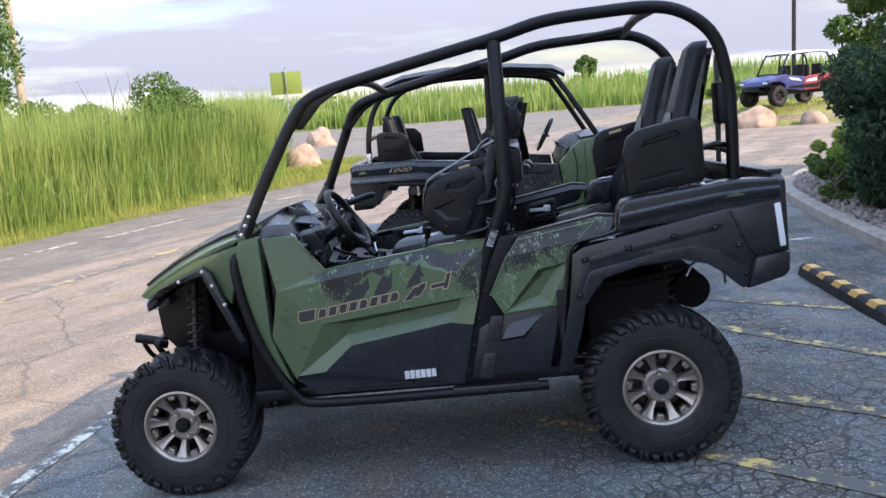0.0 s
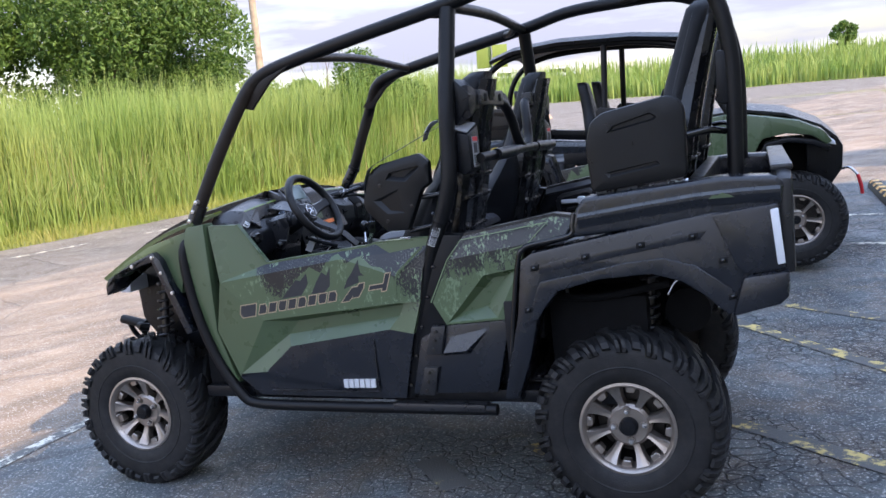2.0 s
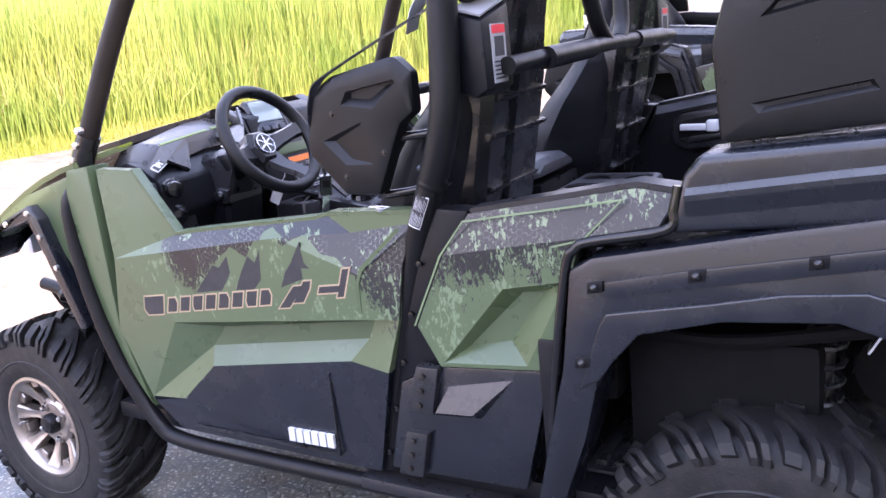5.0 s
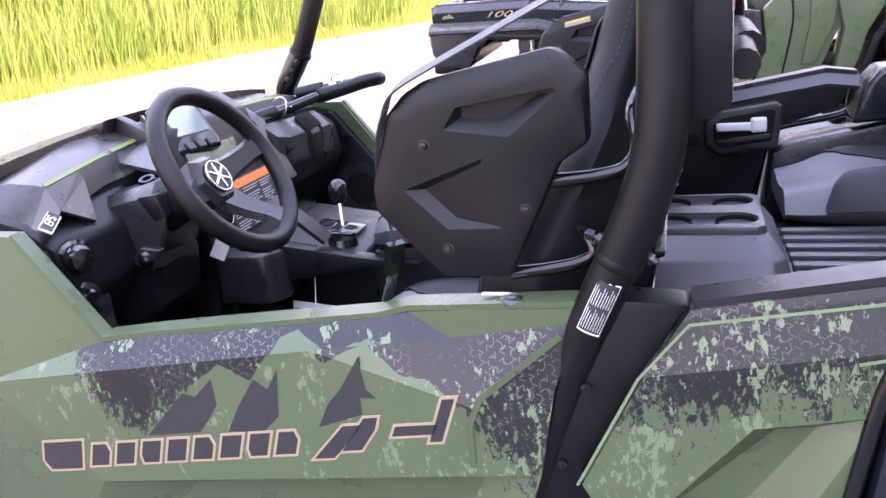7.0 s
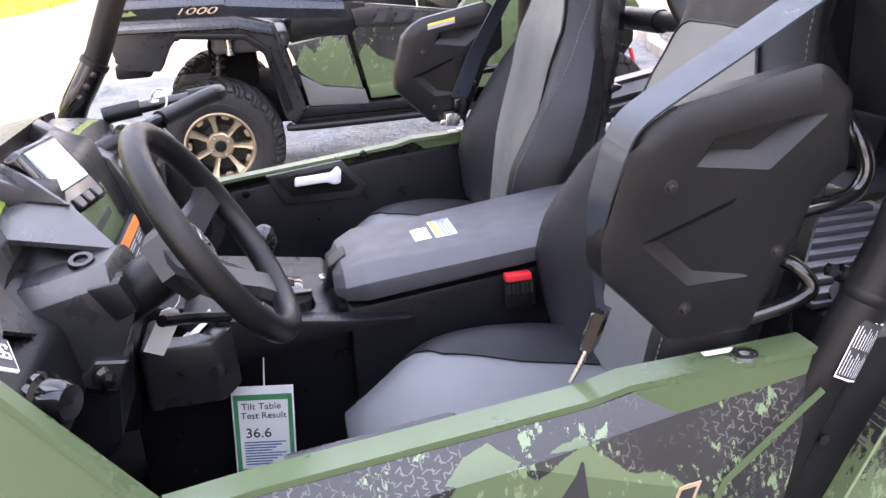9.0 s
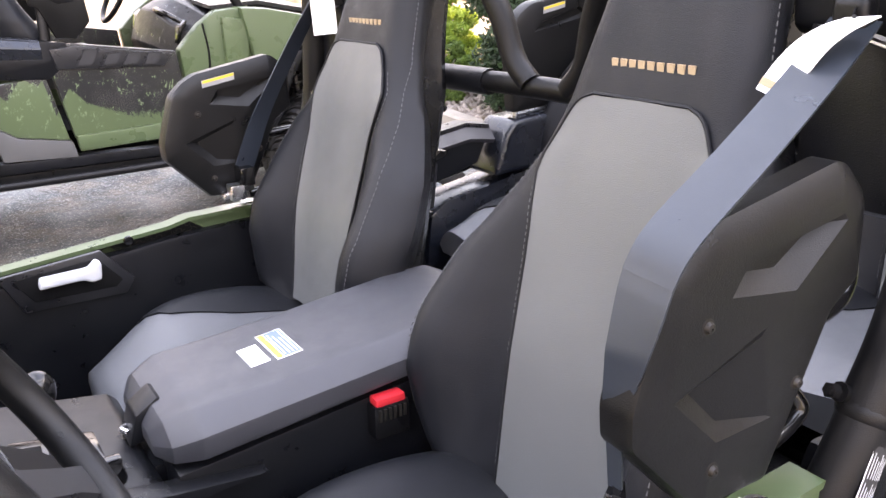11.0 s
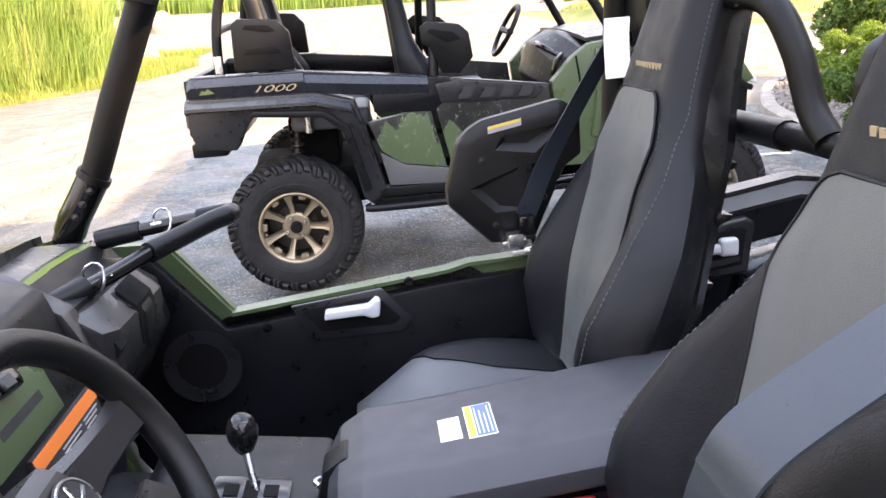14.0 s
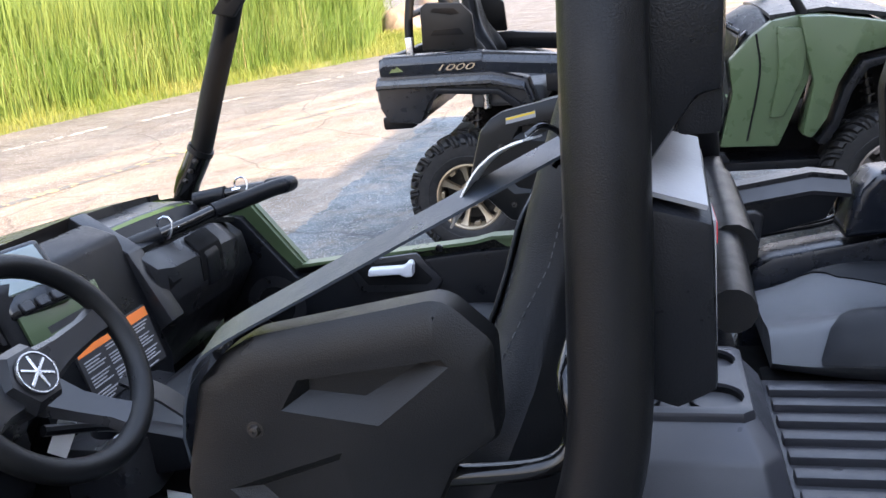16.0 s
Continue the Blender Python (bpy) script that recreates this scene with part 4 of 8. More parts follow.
def far_car(name, label, x, y, turn, truck, color):
    ob = thing(name, label, "car", pose(x, y, height(x, y), 0, 0, turn))
    side = [(-2.6, 0.5), (-2.65, 0.95), (-1.5, 1.1), (-0.7, 1.75), (2.3 if not truck else 0.9, 1.8), (2.55 if not truck else 1.1, 1.1), (2.6, 1.05), (2.65, 0.5)]
    part("body", prism(side, -0.95, 0.95, "y", 0.08, 2), color, ob)
    for k in range(2 if truck else 3):
        part("side_window", box((-0.85 + k * 1.0, -0.965, 1.18), (0.0 + k * 1.0, -0.945, 1.62), 0.01), GLASS_DARK, ob)
    for wx in (-1.65, 1.6):
        for wy in (-0.86, 0.86):
            w = part("wheel", lathe([(0.16, -0.11), (0.36, -0.10), (0.38, 0), (0.36, 0.10), (0.16, 0.11)], 16, pose(wx, wy, 0.38)), RUBBER, ob)
            part("rim", lathe([(0.001, -0.09), (0.2, -0.12), (0.2, 0.12), (0.001, 0.09)], 12, pose(wx, wy, 0.38), False), STEEL, w)
    return ob


far_car("suv", "white sport utility vehicle driving on the far highway", 19.5, 104.0, 4, False, CAR_WHITE)
far_car("pickup_truck", "white pickup truck parked beyond the reeds", -28.5, 101.0, 8, True, CAR_WHITE)
far_car("pickup_truck", "white pickup truck parked beyond the reeds", -22.0, 103.0, 8, True, CAR_WHITE)

# ---------------- wheels ----------------


def tread_lug(bm, r, h, side, a, path, half, lean, groove=False):
    """One rubber lug along a path of (share of the half width, share of the radius) over the shoulder; a groove splits its outer end."""
    rows = []
    for k, (sy, sr, sink) in enumerate(path):
        y = -side * sy * h
        mid = a + lean * (1 - sy) * side
        w = half * (1.0 if k else 0.8)
        lo = max(0.5, sr - sink)
        out = -side * 0.010 if sy > 0.9 else 0.0
        marks = [(-w * 1.25, lo, 0.0), (-w, sr, out), (w, sr, out), (w * 1.25, lo, 0.0)]
        if groove:
            g = 0.30 if sy > 0.7 else 0.02
            marks = [(-w * 1.25, lo, 0.0), (-w, sr, out), (-w * g, sr, out), (0.0, sr - sink * (0.55 if sy > 0.7 else 0.05), out * 0.3), (w * g, sr, out), (w, sr, out), (w * 1.25, lo, 0.0)]
        rows.append([bm.verts.new((r * q * math.cos(mid + t), y + o, r * q * math.sin(mid + t))) for t, q, o in marks])
    for u, v in zip(rows, rows[1:]):
        for j in range(len(u) - 1):
            bm.faces.new((u[j], u[j + 1], v[j + 1], v[j]))
    bm.faces.new(rows[0][::-1])
    bm.faces.new(rows[-1])


def wheel_parts(parent, m, radius, width, rim_r, rim_mat, spokes, lugs):
    """A wheel whose outer face looks towards -y in m."""
    h = width / 2
    r = radius
    prof = [(rim_r, -h * 0.84), (rim_r + 0.010, -h * 0.95), (rim_r + 0.05, -h * 1.02), (r * 0.80, -h * 1.03), (r * 0.88, -h * 0.97), (r * 0.925, -h * 0.80), (r * 0.945, -h * 0.4), (r * 0.95, 0),
            (r * 0.945, h * 0.4), (r * 0.925, h * 0.80), (r * 0.88, h * 0.97), (r * 0.80, h * 1.03), (rim_r + 0.05, h * 1.02), (rim_r + 0.010, h * 0.95), (rim_r, h * 0.84)]
    tyre = part("tyre", lathe(prof, 56, m), RUBBER, parent, sharp=60)
    # long lugs from the middle over the shoulder, short ones between them
    bm = bmesh.new()
    for k in range(lugs):
        for side in (-1, 1):
            a = 2 * math.pi * (k + (0.5 if side > 0 else 0)) / lugs
            tread_lug(bm, r, h, side, a, [(0.04, 1.0, 0.06), (0.45, 1.0, 0.065), (0.78, 0.99, 0.075), (0.95, 0.955, 0.085), (1.03, 0.885, 0.045), (1.02, 0.835, 0.012)], 0.056, 0.30, True)
            tread_lug(bm, r, h, side, a + math.pi / lugs, [(0.50, 0.99, 0.06), (0.80, 0.985, 0.075), (0.96, 0.945, 0.075), (1.03, 0.890, 0.030)], 0.042, 0.22)
    part("tread", moved(bm, m), RUBBER, tyre, sharp=28)
    for q in (0.655,):
        part("sidewall_rib", lathe([(r * q, -h * 1.02), (r * q + 0.004, -h * 1.02 - 0.003), (r * q + 0.008, -h * 1.02), (r * q + 0.004, -h * 0.98)], 48, m), RUBBER, tyre)
    y = -h * 0.84
    rim = part("rim", lathe([(rim_r + 0.008, y - 0.004), (rim_r + 0.007, y - 0.013), (rim_r - 0.002, y - 0.015), (rim_r - 0.010, y - 0.009), (rim_r - 0.016, y + 0.010), (rim_r - 0.020, y + 0.060), (rim_r - 0.008, y + 0.065)], 56, m), rim_mat, parent)
    part("barrel", lathe([(rim_r - 0.014, y + 0.03), (rim_r - 0.035, y + 0.12), (0.06, y + 0.125), (0.06, y + 0.14), (rim_r - 0.005, y + 0.14)], 36, m), RIM_DARK, rim)
    part("brake_disc", lathe([(0.03, y + 0.095), (0.115, y + 0.095), (0.115, y + 0.101), (0.03, y + 0.101)], 32, m), RIM_DARK, rim)
    part("hub", lathe([(0.001, y + 0.026), (0.066, y + 0.026), (0.078, y + 0.036), (0.080, y + 0.07), (0.001, y + 0.07)], 32, m, False), rim_mat, rim)
    part("hub_cap", lathe([(0.001, y - 0.004), (0.026, y - 0.002), (0.033, y + 0.008), (0.034, y + 0.03), (0.001, y + 0.03)], 24, m, False), PLASTIC, rim, "black plastic hub cap")
    for k in range(spokes):
        a = 2 * math.pi * (k + 0.25) / spokes
        rows = []
        for rr, w, yy in ((0.060, 0.014, y + 0.030), (0.085, 0.0135, y + 0.030), (rim_r - 0.050, 0.0165, y + 0.018), (rim_r - 0.024, 0.024, y + 0.007), (rim_r - 0.010, 0.032, y - 0.002)):
            row = []
            for s, d in ((-1.1, 0.034), (-1, 0.006), (-0.80, 0.0), (-0.30, 0.002), (0.0, 0.003), (0.30, 0.002), (0.80, 0.0), (1, 0.006), (1.1, 0.034)):
                t = s * w
                row.append((rr * math.cos(a) - t * math.sin(a), yy + d, rr * math.sin(a) + t * math.cos(a)))
            rows.append(row)
        part("spoke", moved(loft(rows), m), rim_mat, rim, sharp=24)
        b = a + math.pi / spokes
        pad = [((rim_r - 0.013) * math.cos(b + t), (rim_r - 0.013) * math.sin(b + t)) for t in (-0.13, -0.05, 0.05, 0.13)] + [((rim_r - 0.036) * math.cos(b + t), (rim_r - 0.036) * math.sin(b + t)) for t in (0.11, -0.11)]
        part("rim_pad", moved(prism(pad, y + 0.012, y + 0.05, "y", 0.003, 1), m), rim_mat, rim, sharp=24)
    for k in range(4):
        a = 2 * math.pi * (k + 0.5) / 4
        at = m @ pose(0.055 * math.cos(a), 0, 0.055 * math.sin(a))
        part("lug_seat", lathe([(0.010, y + 0.020), (0.015, y + 0.020), (0.017, y + 0.03), (0.010, y + 0.03)], 16, at), rim_mat, rim)
        part("lug_nut", lathe([(0.001, y + 0.008), (0.007, y + 0.009), (0.0095, y + 0.014), (0.0095, y + 0.03), (0.001, y + 0.03)], 6, at, False), STEEL, rim)
    va = math.radians(205)
    part("valve", lathe([(0.001, y - 0.010), (0.004, y - 0.010), (0.0055, y - 0.002), (0.006, y + 0.02), (0.001, y + 0.02)], 10, m @ pose((rim_r - 0.030) * math.cos(va), 0, (rim_r - 0.030) * math.sin(va)), False), STEEL, rim)
    return tyre


def spring_shock(parent, top, bottom, turns=9, r=0.032, tint=None):
    top, bottom = Vector(top), Vector(bottom)
    part("shock_absorber", tube([top, (top + bottom) / 2, bottom], 0.016, 10, False), RIM_DARK, parent)
    d = (bottom - top)
    u = d.orthogonal().normalized()
    w = d.normalized().cross(u)
    pts = []
    for i in range(turns * 10 + 1):
        a = 2 * math.pi * i / 10
        pts.append(top + d * (0.08 + 0.72 * i / (turns * 10)) + (u * math.cos(a) + w * math.sin(a)) * r)
    part("coil_spring", tube(pts, 0.0065, 6, False), tint or PLASTIC_GREY, parent)


# ---------------- the green side-by-side ----------------
CAR = pose(0, 0, 0, -2.124, -2.326, 0)
car = thing("utility_vehicle", "green and black four-seat side-by-side utility vehicle", "utility vehicle", CAR, "utility vehicles")
for x, z, outer, r, w, spin in ((-1.078, 0.322, 0.778, 0.336, 0.215, 20), (1.080, 0.330, 0.805, 0.342, 0.265, 40)):
    for near in (True, False):
        yc = -outer + w / 2 if near else outer - 0.14 - w / 2
        m = pose(x, yc, z) if near else pose(x, yc, z, 0, 0, 180)
        wheel_parts(car, m @ pose(0, 0, 0, 0, spin + (0 if near else 13), 0), r, w, 0.163, RIM, 8, 18)


def pair(name, make, material, label="", sharp=38.0, parent=None):
    """The same part on both flanks."""
    a = part(name, make(), material, parent or car, label, sharp)
    b = part(name, mirrored(make()), material, parent or car, label, sharp)
    return a, b


# roll cage
MAIN = [(-0.705, -0.735, 1.09), (-0.655, -0.715, 1.20), (-0.53, -0.69, 1.43), (-0.405, -0.655, 1.64), (-0.335, -0.635, 1.715), (-0.21, -0.625, 1.758), (0.12, -0.62, 1.822),
        (0.50, -0.62, 1.888), (0.72, -0.615, 1.935), (0.95, -0.61, 1.945), (1.19, -0.60, 1.942), (1.33, -0.60, 1.895), (1.435, -0.60, 1.79), (1.478, -0.60, 1.62), (1.485, -0.60, 1.45), (1.478, -0.60, 1.17)]
POST = [(0.503, -0.62, 1.87), (0.502, -0.690, 1.65), (0.501, -0.730, 1.50), (0.499, -0.746, 1.36), (0.494, -0.756, 1.25), (0.473, -0.756, 1.17), (0.443, -0.752, 1.098)]
FOOT = [(0.443, -0.752, 1.098), (0.419, -0.749, 1.045), (0.370, -0.738, 0.92), (0.30, -0.732, 0.68), (0.245, -0.730, 0.42)]
FAR_MAIN = [(-0.650, 0.595, 1.13), (-0.605, 0.570, 1.208), (-0.552, 0.566, 1.285), (-0.487, 0.552, 1.42), (-0.412, 0.535, 1.57), (-0.375, 0.518, 1.64), (-0.322, 0.497, 1.715)] + [(x, -0.14 - y, z) for x, y, z in MAIN[5:]]
part("roll_cage_tube", tube(MAIN, 0.027, 14), TUBE, car, "thick matt black steel roll cage tube")
part("roll_cage_tube", tube(FAR_MAIN, 0.028, 14), TUBE, car, "thick matt black steel roll cage tube")
pair("centre_post", lambda: tube(POST, 0.0305, 18), TUBE)
pair("post_foot", lambda: tube(FOOT, 0.0285, 18), TUBE)
pair("post_collar", lambda: tube([(0.4475, -0.752, 1.108), (0.4455, -0.752, 1.1035), (0.4420, -0.752, 1.0955), (0.4405, -0.752, 1.092)], lambda k: 0.0312 if 0.2 < k < 0.8 else 0.0290, 18, False), TUBE)
pair("post_bolt", lambda: moved(joined(tube([(0.398, -0.749, 1.128), (0.485, -0.770, 1.096)], 0.0045, 10, False), tube([(0.400, -0.7495, 1.1275), (0.409, -0.7515, 1.1245)], 0.0080, 6, False), tube([(0.413, -0.7525, 1.123), (0.420, -0.754, 1.120)], 0.0105, 10, False), tube([(0.470, -0.766, 1.1025), (0.480, -0.768, 1.0985)], 0.0085, 6, False)), pose(0.004, 0.018, 0.0)), GLOSS)
pair("cage_gusset", lambda: prism([(-0.425, 1.605), (-0.335, 1.70), (-0.17, 1.755), (-0.275, 1.692), (-0.372, 1.592)], -0.650, -0.634, "y", 0.004), TUBE)
part("post_clamp", tube([(-0.690, -0.729, 1.125), (-0.668, -0.721, 1.172), (-0.640, -0.713, 1.225)], 0.031, 14, False), GLOSS, car)
part("post_clamp", tube([(-0.622, 0.578, 1.178), (-0.605, 0.570, 1.208), (-0.579, 0.568, 1.245), (-0.552, 0.566, 1.285)], 0.031, 14, False), GLOSS, car)
part("post_rim", tube([(-0.556, 0.566, 1.280), (-0.548, 0.566, 1.292)], 0.0335, 14, False), TUBE, car)
for s in range(3):
    part("clamp_bolt", lathe([(0.001, -0.012), (0.009, -0.010), (0.009, 0.01), (0.001, 0.01)], 8, pose(-0.675 + 0.022 * s, -0.748, 1.165 + 0.038 * s), False), STEEL, car)
    part("clamp_bolt", lathe([(0.001, -0.008), (0.007, -0.006), (0.008, 0.004), (0.001, 0.008)], 8, pose(-0.592 + 0.018 * s, 0.538, 1.215 + 0.024 * s, 0, 0, 25), False), RIM_DARK, car)
part("front_crossbar", tube([(-0.13, -0.60, 1.775), (-0.14, -0.07, 1.80), (-0.13, 0.46, 1.775)], 0.019, 12), TUBE, car)
part("middle_crossbar", tube([(0.50, -0.60, 1.885), (0.50, -0.07, 1.905), (0.50, 0.46, 1.885)], 0.022, 12), TUBE, car)
part("rear_crossbar", tube([(1.20, -0.58, 1.94), (1.19, -0.07, 1.955), (1.20, 0.44, 1.94)], 0.022, 12), TUBE, car)
pair("roof_brace", lambda: tube([(0.98, -0.60, 1.945), (1.08, -0.52, 1.95), (1.19, -0.40, 1.95)], 0.018, 10), TUBE)
pair("post_brace", lambda: tube([(0.40, -0.62, 1.87), (0.46, -0.54, 1.87), (0.50, -0.46, 1.895)], 0.017, 10), TUBE)
part("belt_bar", tube([(0.59, -0.66, 1.315), (0.61, -0.07, 1.325), (0.59, 0.52, 1.315)], 0.019, 12), TUBE, car)
pair("belt_bar_sleeve", lambda: tube([(0.605, -0.50, 1.318), (0.607, -0.36, 1.32), (0.608, -0.24, 1.322)], 0.024, 12), PLASTIC)
pair("headrest_hoop", lambda: tube([(0.497, -0.71, 1.57), (0.525, -0.61, 1.55), (0.548, -0.53, 1.535), (0.56, -0.34, 1.53), (0.575, -0.24, 1.515), (0.59, -0.19, 1.45), (0.60, -0.16, 1.37), (0.605, -0.12, 1.33)], 0.021, 12), TUBE)
pair("hoop_bracket", lambda: box((0.548, -0.592, 1.511), (0.592, -0.287, 1.568), 0.006), PLASTIC_GREY, "charcoal clamp across the headrest hoop")
for q in (-0.535, -0.345):
    pair("bracket_slot", lambda: box((0.588, q - 0.017, 1.524), (0.5935, q + 0.017, 1.554), 0.002), DARK)
pair("rear_belt_bar", lambda: tube([(1.475, -0.60, 1.30), (1.48, -0.35, 1.31), (1.48, -0.07, 1.31)], 0.017, 10), TUBE)

# belt reel housings on the centre posts
def reel_cover():
    bm = prism([(0.503, 1.276), (0.503, 1.425), (0.572, 1.404), (0.574, 1.276), (0.545, 1.260)], -0.722, -0.600, "y", 0.0)
    for v in bm.verts:
        if v.co.z > 1.39 and v.co.y > -0.65:
            v.co.z += 0.034
    return bevelled(bm, 0.007)


pair("belt_reel_cover", reel_cover, PLASTIC, "moulded black cover of the belt reel")
pair("reel_top", lambda: loft([[(0.510, -0.716, 1.4305), (0.567, -0.716, 1.4125)], [(0.510, -0.608, 1.4600), (0.567, -0.608, 1.4425)]], thick=-0.004), REEL_GREY, "light grey top of the reel cover")
pair("reel_hood", lambda: prism([(0.508, 1.452), (0.500, 1.610), (0.530, 1.612), (0.582, 1.555), (0.580, 1.493), (0.564, 1.492), (0.526, 1.440)], -0.706, -0.575, "y", 0.010), PLASTIC, "moulded black hood above the belt reel")
pair("hood_gusset", lambda: prism([(-0.70, 1.585), (-0.585, 1.568), (-0.585, 1.512), (-0.70, 1.462)], 0.548, 0.580, "x", 0.006), PLASTIC)
pair("hood_slot", lambda: prism([(0.524, 1.520), (0.532, 1.515), (0.532, 1.548), (0.524, 1.552)], -0.7085, -0.700, "y", 0.0), DARK)
for q in (True, False):
    flip = (lambda b: b) if q else mirrored
    label = part("warning_label", flip(box((0.570, -0.690, 1.285), (0.5755, -0.630, 1.398), 0.0)), REEL_GREY, car, "grey warning label with a red heading")
    part("label_heading", flip(box((0.573, -0.688, 1.380), (0.5765, -0.632, 1.396), 0.0)), RED, label)
    part("label_picture", flip(box((0.573, -0.680, 1.336), (0.5765, -0.640, 1.374), 0.0)), INK, label)
    for k in range(5):
        part("label_line", flip(box((0.573, -0.685, 1.292 + k * 0.008), (0.5763, -0.640 - 0.006 * (k % 2), 1.2955 + k * 0.008), 0.0)), INK, label)

# lower frame tube, sill
pair("lower_frame_tube", lambda: tube([(-0.70, -0.735, 1.10), (-0.722, -0.765, 1.02), (-0.69, -0.775, 0.80), (-0.62, -0.775, 0.59), (-0.525, -0.77, 0.43), (-0.45, -0.765, 0.385), (-0.2, -0.765, 0.378), (0.2, -0.765, 0.378), (0.60, -0.765, 0.380)], 0.022, 12), TUBE)
pair("sill_step", lambda: box((0.18, -0.79, 0.375), (0.56, -0.70, 0.405), 0.008), PLASTIC_GREY)
part("floor_pan", joined(box((-0.72, -0.74, 0.40), (1.05, 0.60, 0.45), 0.01), box((0.45, -0.70, 0.45), (0.70, 0.56, 0.62), 0.02)), PLASTIC, car)
part("chassis", joined(box((-1.15, -0.32, 0.36), (1.15, 0.18, 0.60), 0.03), box((-1.12, -0.36, 0.60), (-0.70, 0.22, 0.90), 0.03), box((1.0, -0.28, 0.50), (1.22, 0.14, 0.78), 0.05)), DARK, car)
part("muffler", tube([(1.285, -0.52, 0.69), (1.285, -0.50, 0.69), (1.285, 0.30, 0.69), (1.285, 0.32, 0.69)], 0.082, 18, False), DARK, car)

# front door, with its folded relief
O_, I_, T_ = -0.785, -0.752, -0.752


def door_faces(faces, thick=0.03):
    bm = bmesh.new()
    seen = {}
    for f in faces:
        vs = []
        for p in f:
            key = tuple(round(c, 4) for c in p)
            if key not in seen:
                seen[key] = bm.verts.new((p[0], p[2], p[1]))
            vs.append(seen[key])
        bm.faces.new(vs)
    for f in bm.faces:
        f.normal_update()
        if f.normal.y > 0:
            f.normal_flip()
    if thick:
        geo = bmesh.ops.extrude_face_region(bm, geom=list(bm.faces))
        for v in [g for g in geo["geom"] if isinstance(g, bmesh.types.BMVert)]:
            v.co.y += thick
    bmesh.ops.recalc_face_normals(bm, faces=bm.faces)
    return bm


a1, a2, b1, b2 = (-0.358, 0.742, O_), (0.262, 0.802, O_), (-0.213, 0.732, I_), (0.256, 0.788, I_)
c1, c2, d1, d2 = (-0.265, 0.676, I_), (0.236, 0.744, I_), (-0.244, 0.634, O_), (0.20, 0.698, O_)
e0, e1 = (-0.498, 0.517, O_), (-0.375, 0.526, O_)
s1, s2, s3 = (-0.545, 0.905, O_), (0.358, 0.925, -0.771), (0.03, 0.980, O_)
r1, r2 = (0.336, 0.802, -0.773), (0.300, 0.680, O_)
q1, q2 = (0.252, 0.904, O_), (0.250, 0.850, O_)
t1, t2, t3, t4, t5, t6, t7 = (-0.592, 1.14, T_), (-0.452, 1.135, T_), (-0.328, 0.970, T_), (0.12, 1.016, T_), (0.165, 1.026, T_), (0.221, 0.990, T_), (0.39, 1.015, T_)
t8 = (0.388, 1.038, -0.748)
l1, l2 = (-0.592, 0.70, -0.778), (-0.51, 0.50, -0.775)


def front_door_skin():
    return door_faces([(t1, t2, t3, s1), (t5, t8, t7, t6), (s1, a1, e0, l2, l1), (a1, a2, b2, b1), (a1, b1, c1, e0), (b1, b2, c2, c1), (c1, c2, d2, d1), (e0, c1, d1, e1)])


def front_door_print():
    return door_faces([(t3, t4, t5, t6, s3, s1), (s3, t6, t7, q1), (s1, s3, q1, q2, a2, a1), (t7, s2, q1), (q1, s2, r1, q2), (q2, r1, a2), (a2, r1, r2, d2, c2, b2)])


def front_door_lower():
    return door_faces([(e1, d1, d2, r2, (0.235, 0.42, -0.772), (-0.42, 0.425, -0.772), l2, e0)])


def inner_door():
    return prism([(-0.58, 1.12), (-0.475, 1.11), (-0.345, 0.945), (0.12, 1.0), (0.37, 1.015), (0.30, 0.70), (0.22, 0.43), (-0.42, 0.43), (-0.57, 0.68)], -0.748, -0.70, "y", 0.008)


def door_cap():
    slope = tube([(-0.452, -0.744, 1.137), (-0.329, -0.744, 0.972)], 0, smooth=False, flat=(0.010, 0.004, (0, 1, 0)))
    path = [(-0.332, -0.735, 0.972), (-0.24, -0.731, 0.983), (0.12, -0.731, 1.020), (0.165, -0.731, 1.031), (0.25, -0.731, 1.034), (0.388, -0.731, 1.040)]
    return joined(slope, tube(path, 0, smooth=False, flat=(0.020, 0.004, (0, 1, 0))))


def lettering(parent, spec, y):
    """Slanted dark blocks with a tan edge that stand for a word: x, z, width, height, slant and notch of each."""
    for x, z, w, h, k, notch in spec:
        def at(u, v):
            return (x + u * w + k * v * h, z + v * h + u * w * 0.12)
        if notch == 0:
            shape = [(0, 0), (1, 0), (1, 1), (0, 1)]
        elif notch == 1:
            shape = [(0, 0), (1, 0), (1, 0.62), (0.72, 1), (0, 1)]
        else:
            shape = [(0.2, 0), (1, 0), (1, 1), (0, 1), (0, 0.35)]
        cu, cv = 0.5, 0.5
        part("letter_edge", prism([at(*q) for q in shape], y - 0.0004, y + 0.002, "y", 0.0), TAN, parent)
        gu, gv = 1 - 0.0085 / w, 1 - 0.0085 / h
        part("letter_face", prism([at(cu + (u - cu) * gu, cv + (v - cv) * gv) for u, v in shape], y - 0.0008, y + 0.001, "y", 0.0), INK, parent)


def pin_line(pts, y, r=0.0035):
    return tube([(x, y, z) for x, z in pts], 0, smooth=False, flat=(r, 0.0007, (0.5, 0, -0.8)))


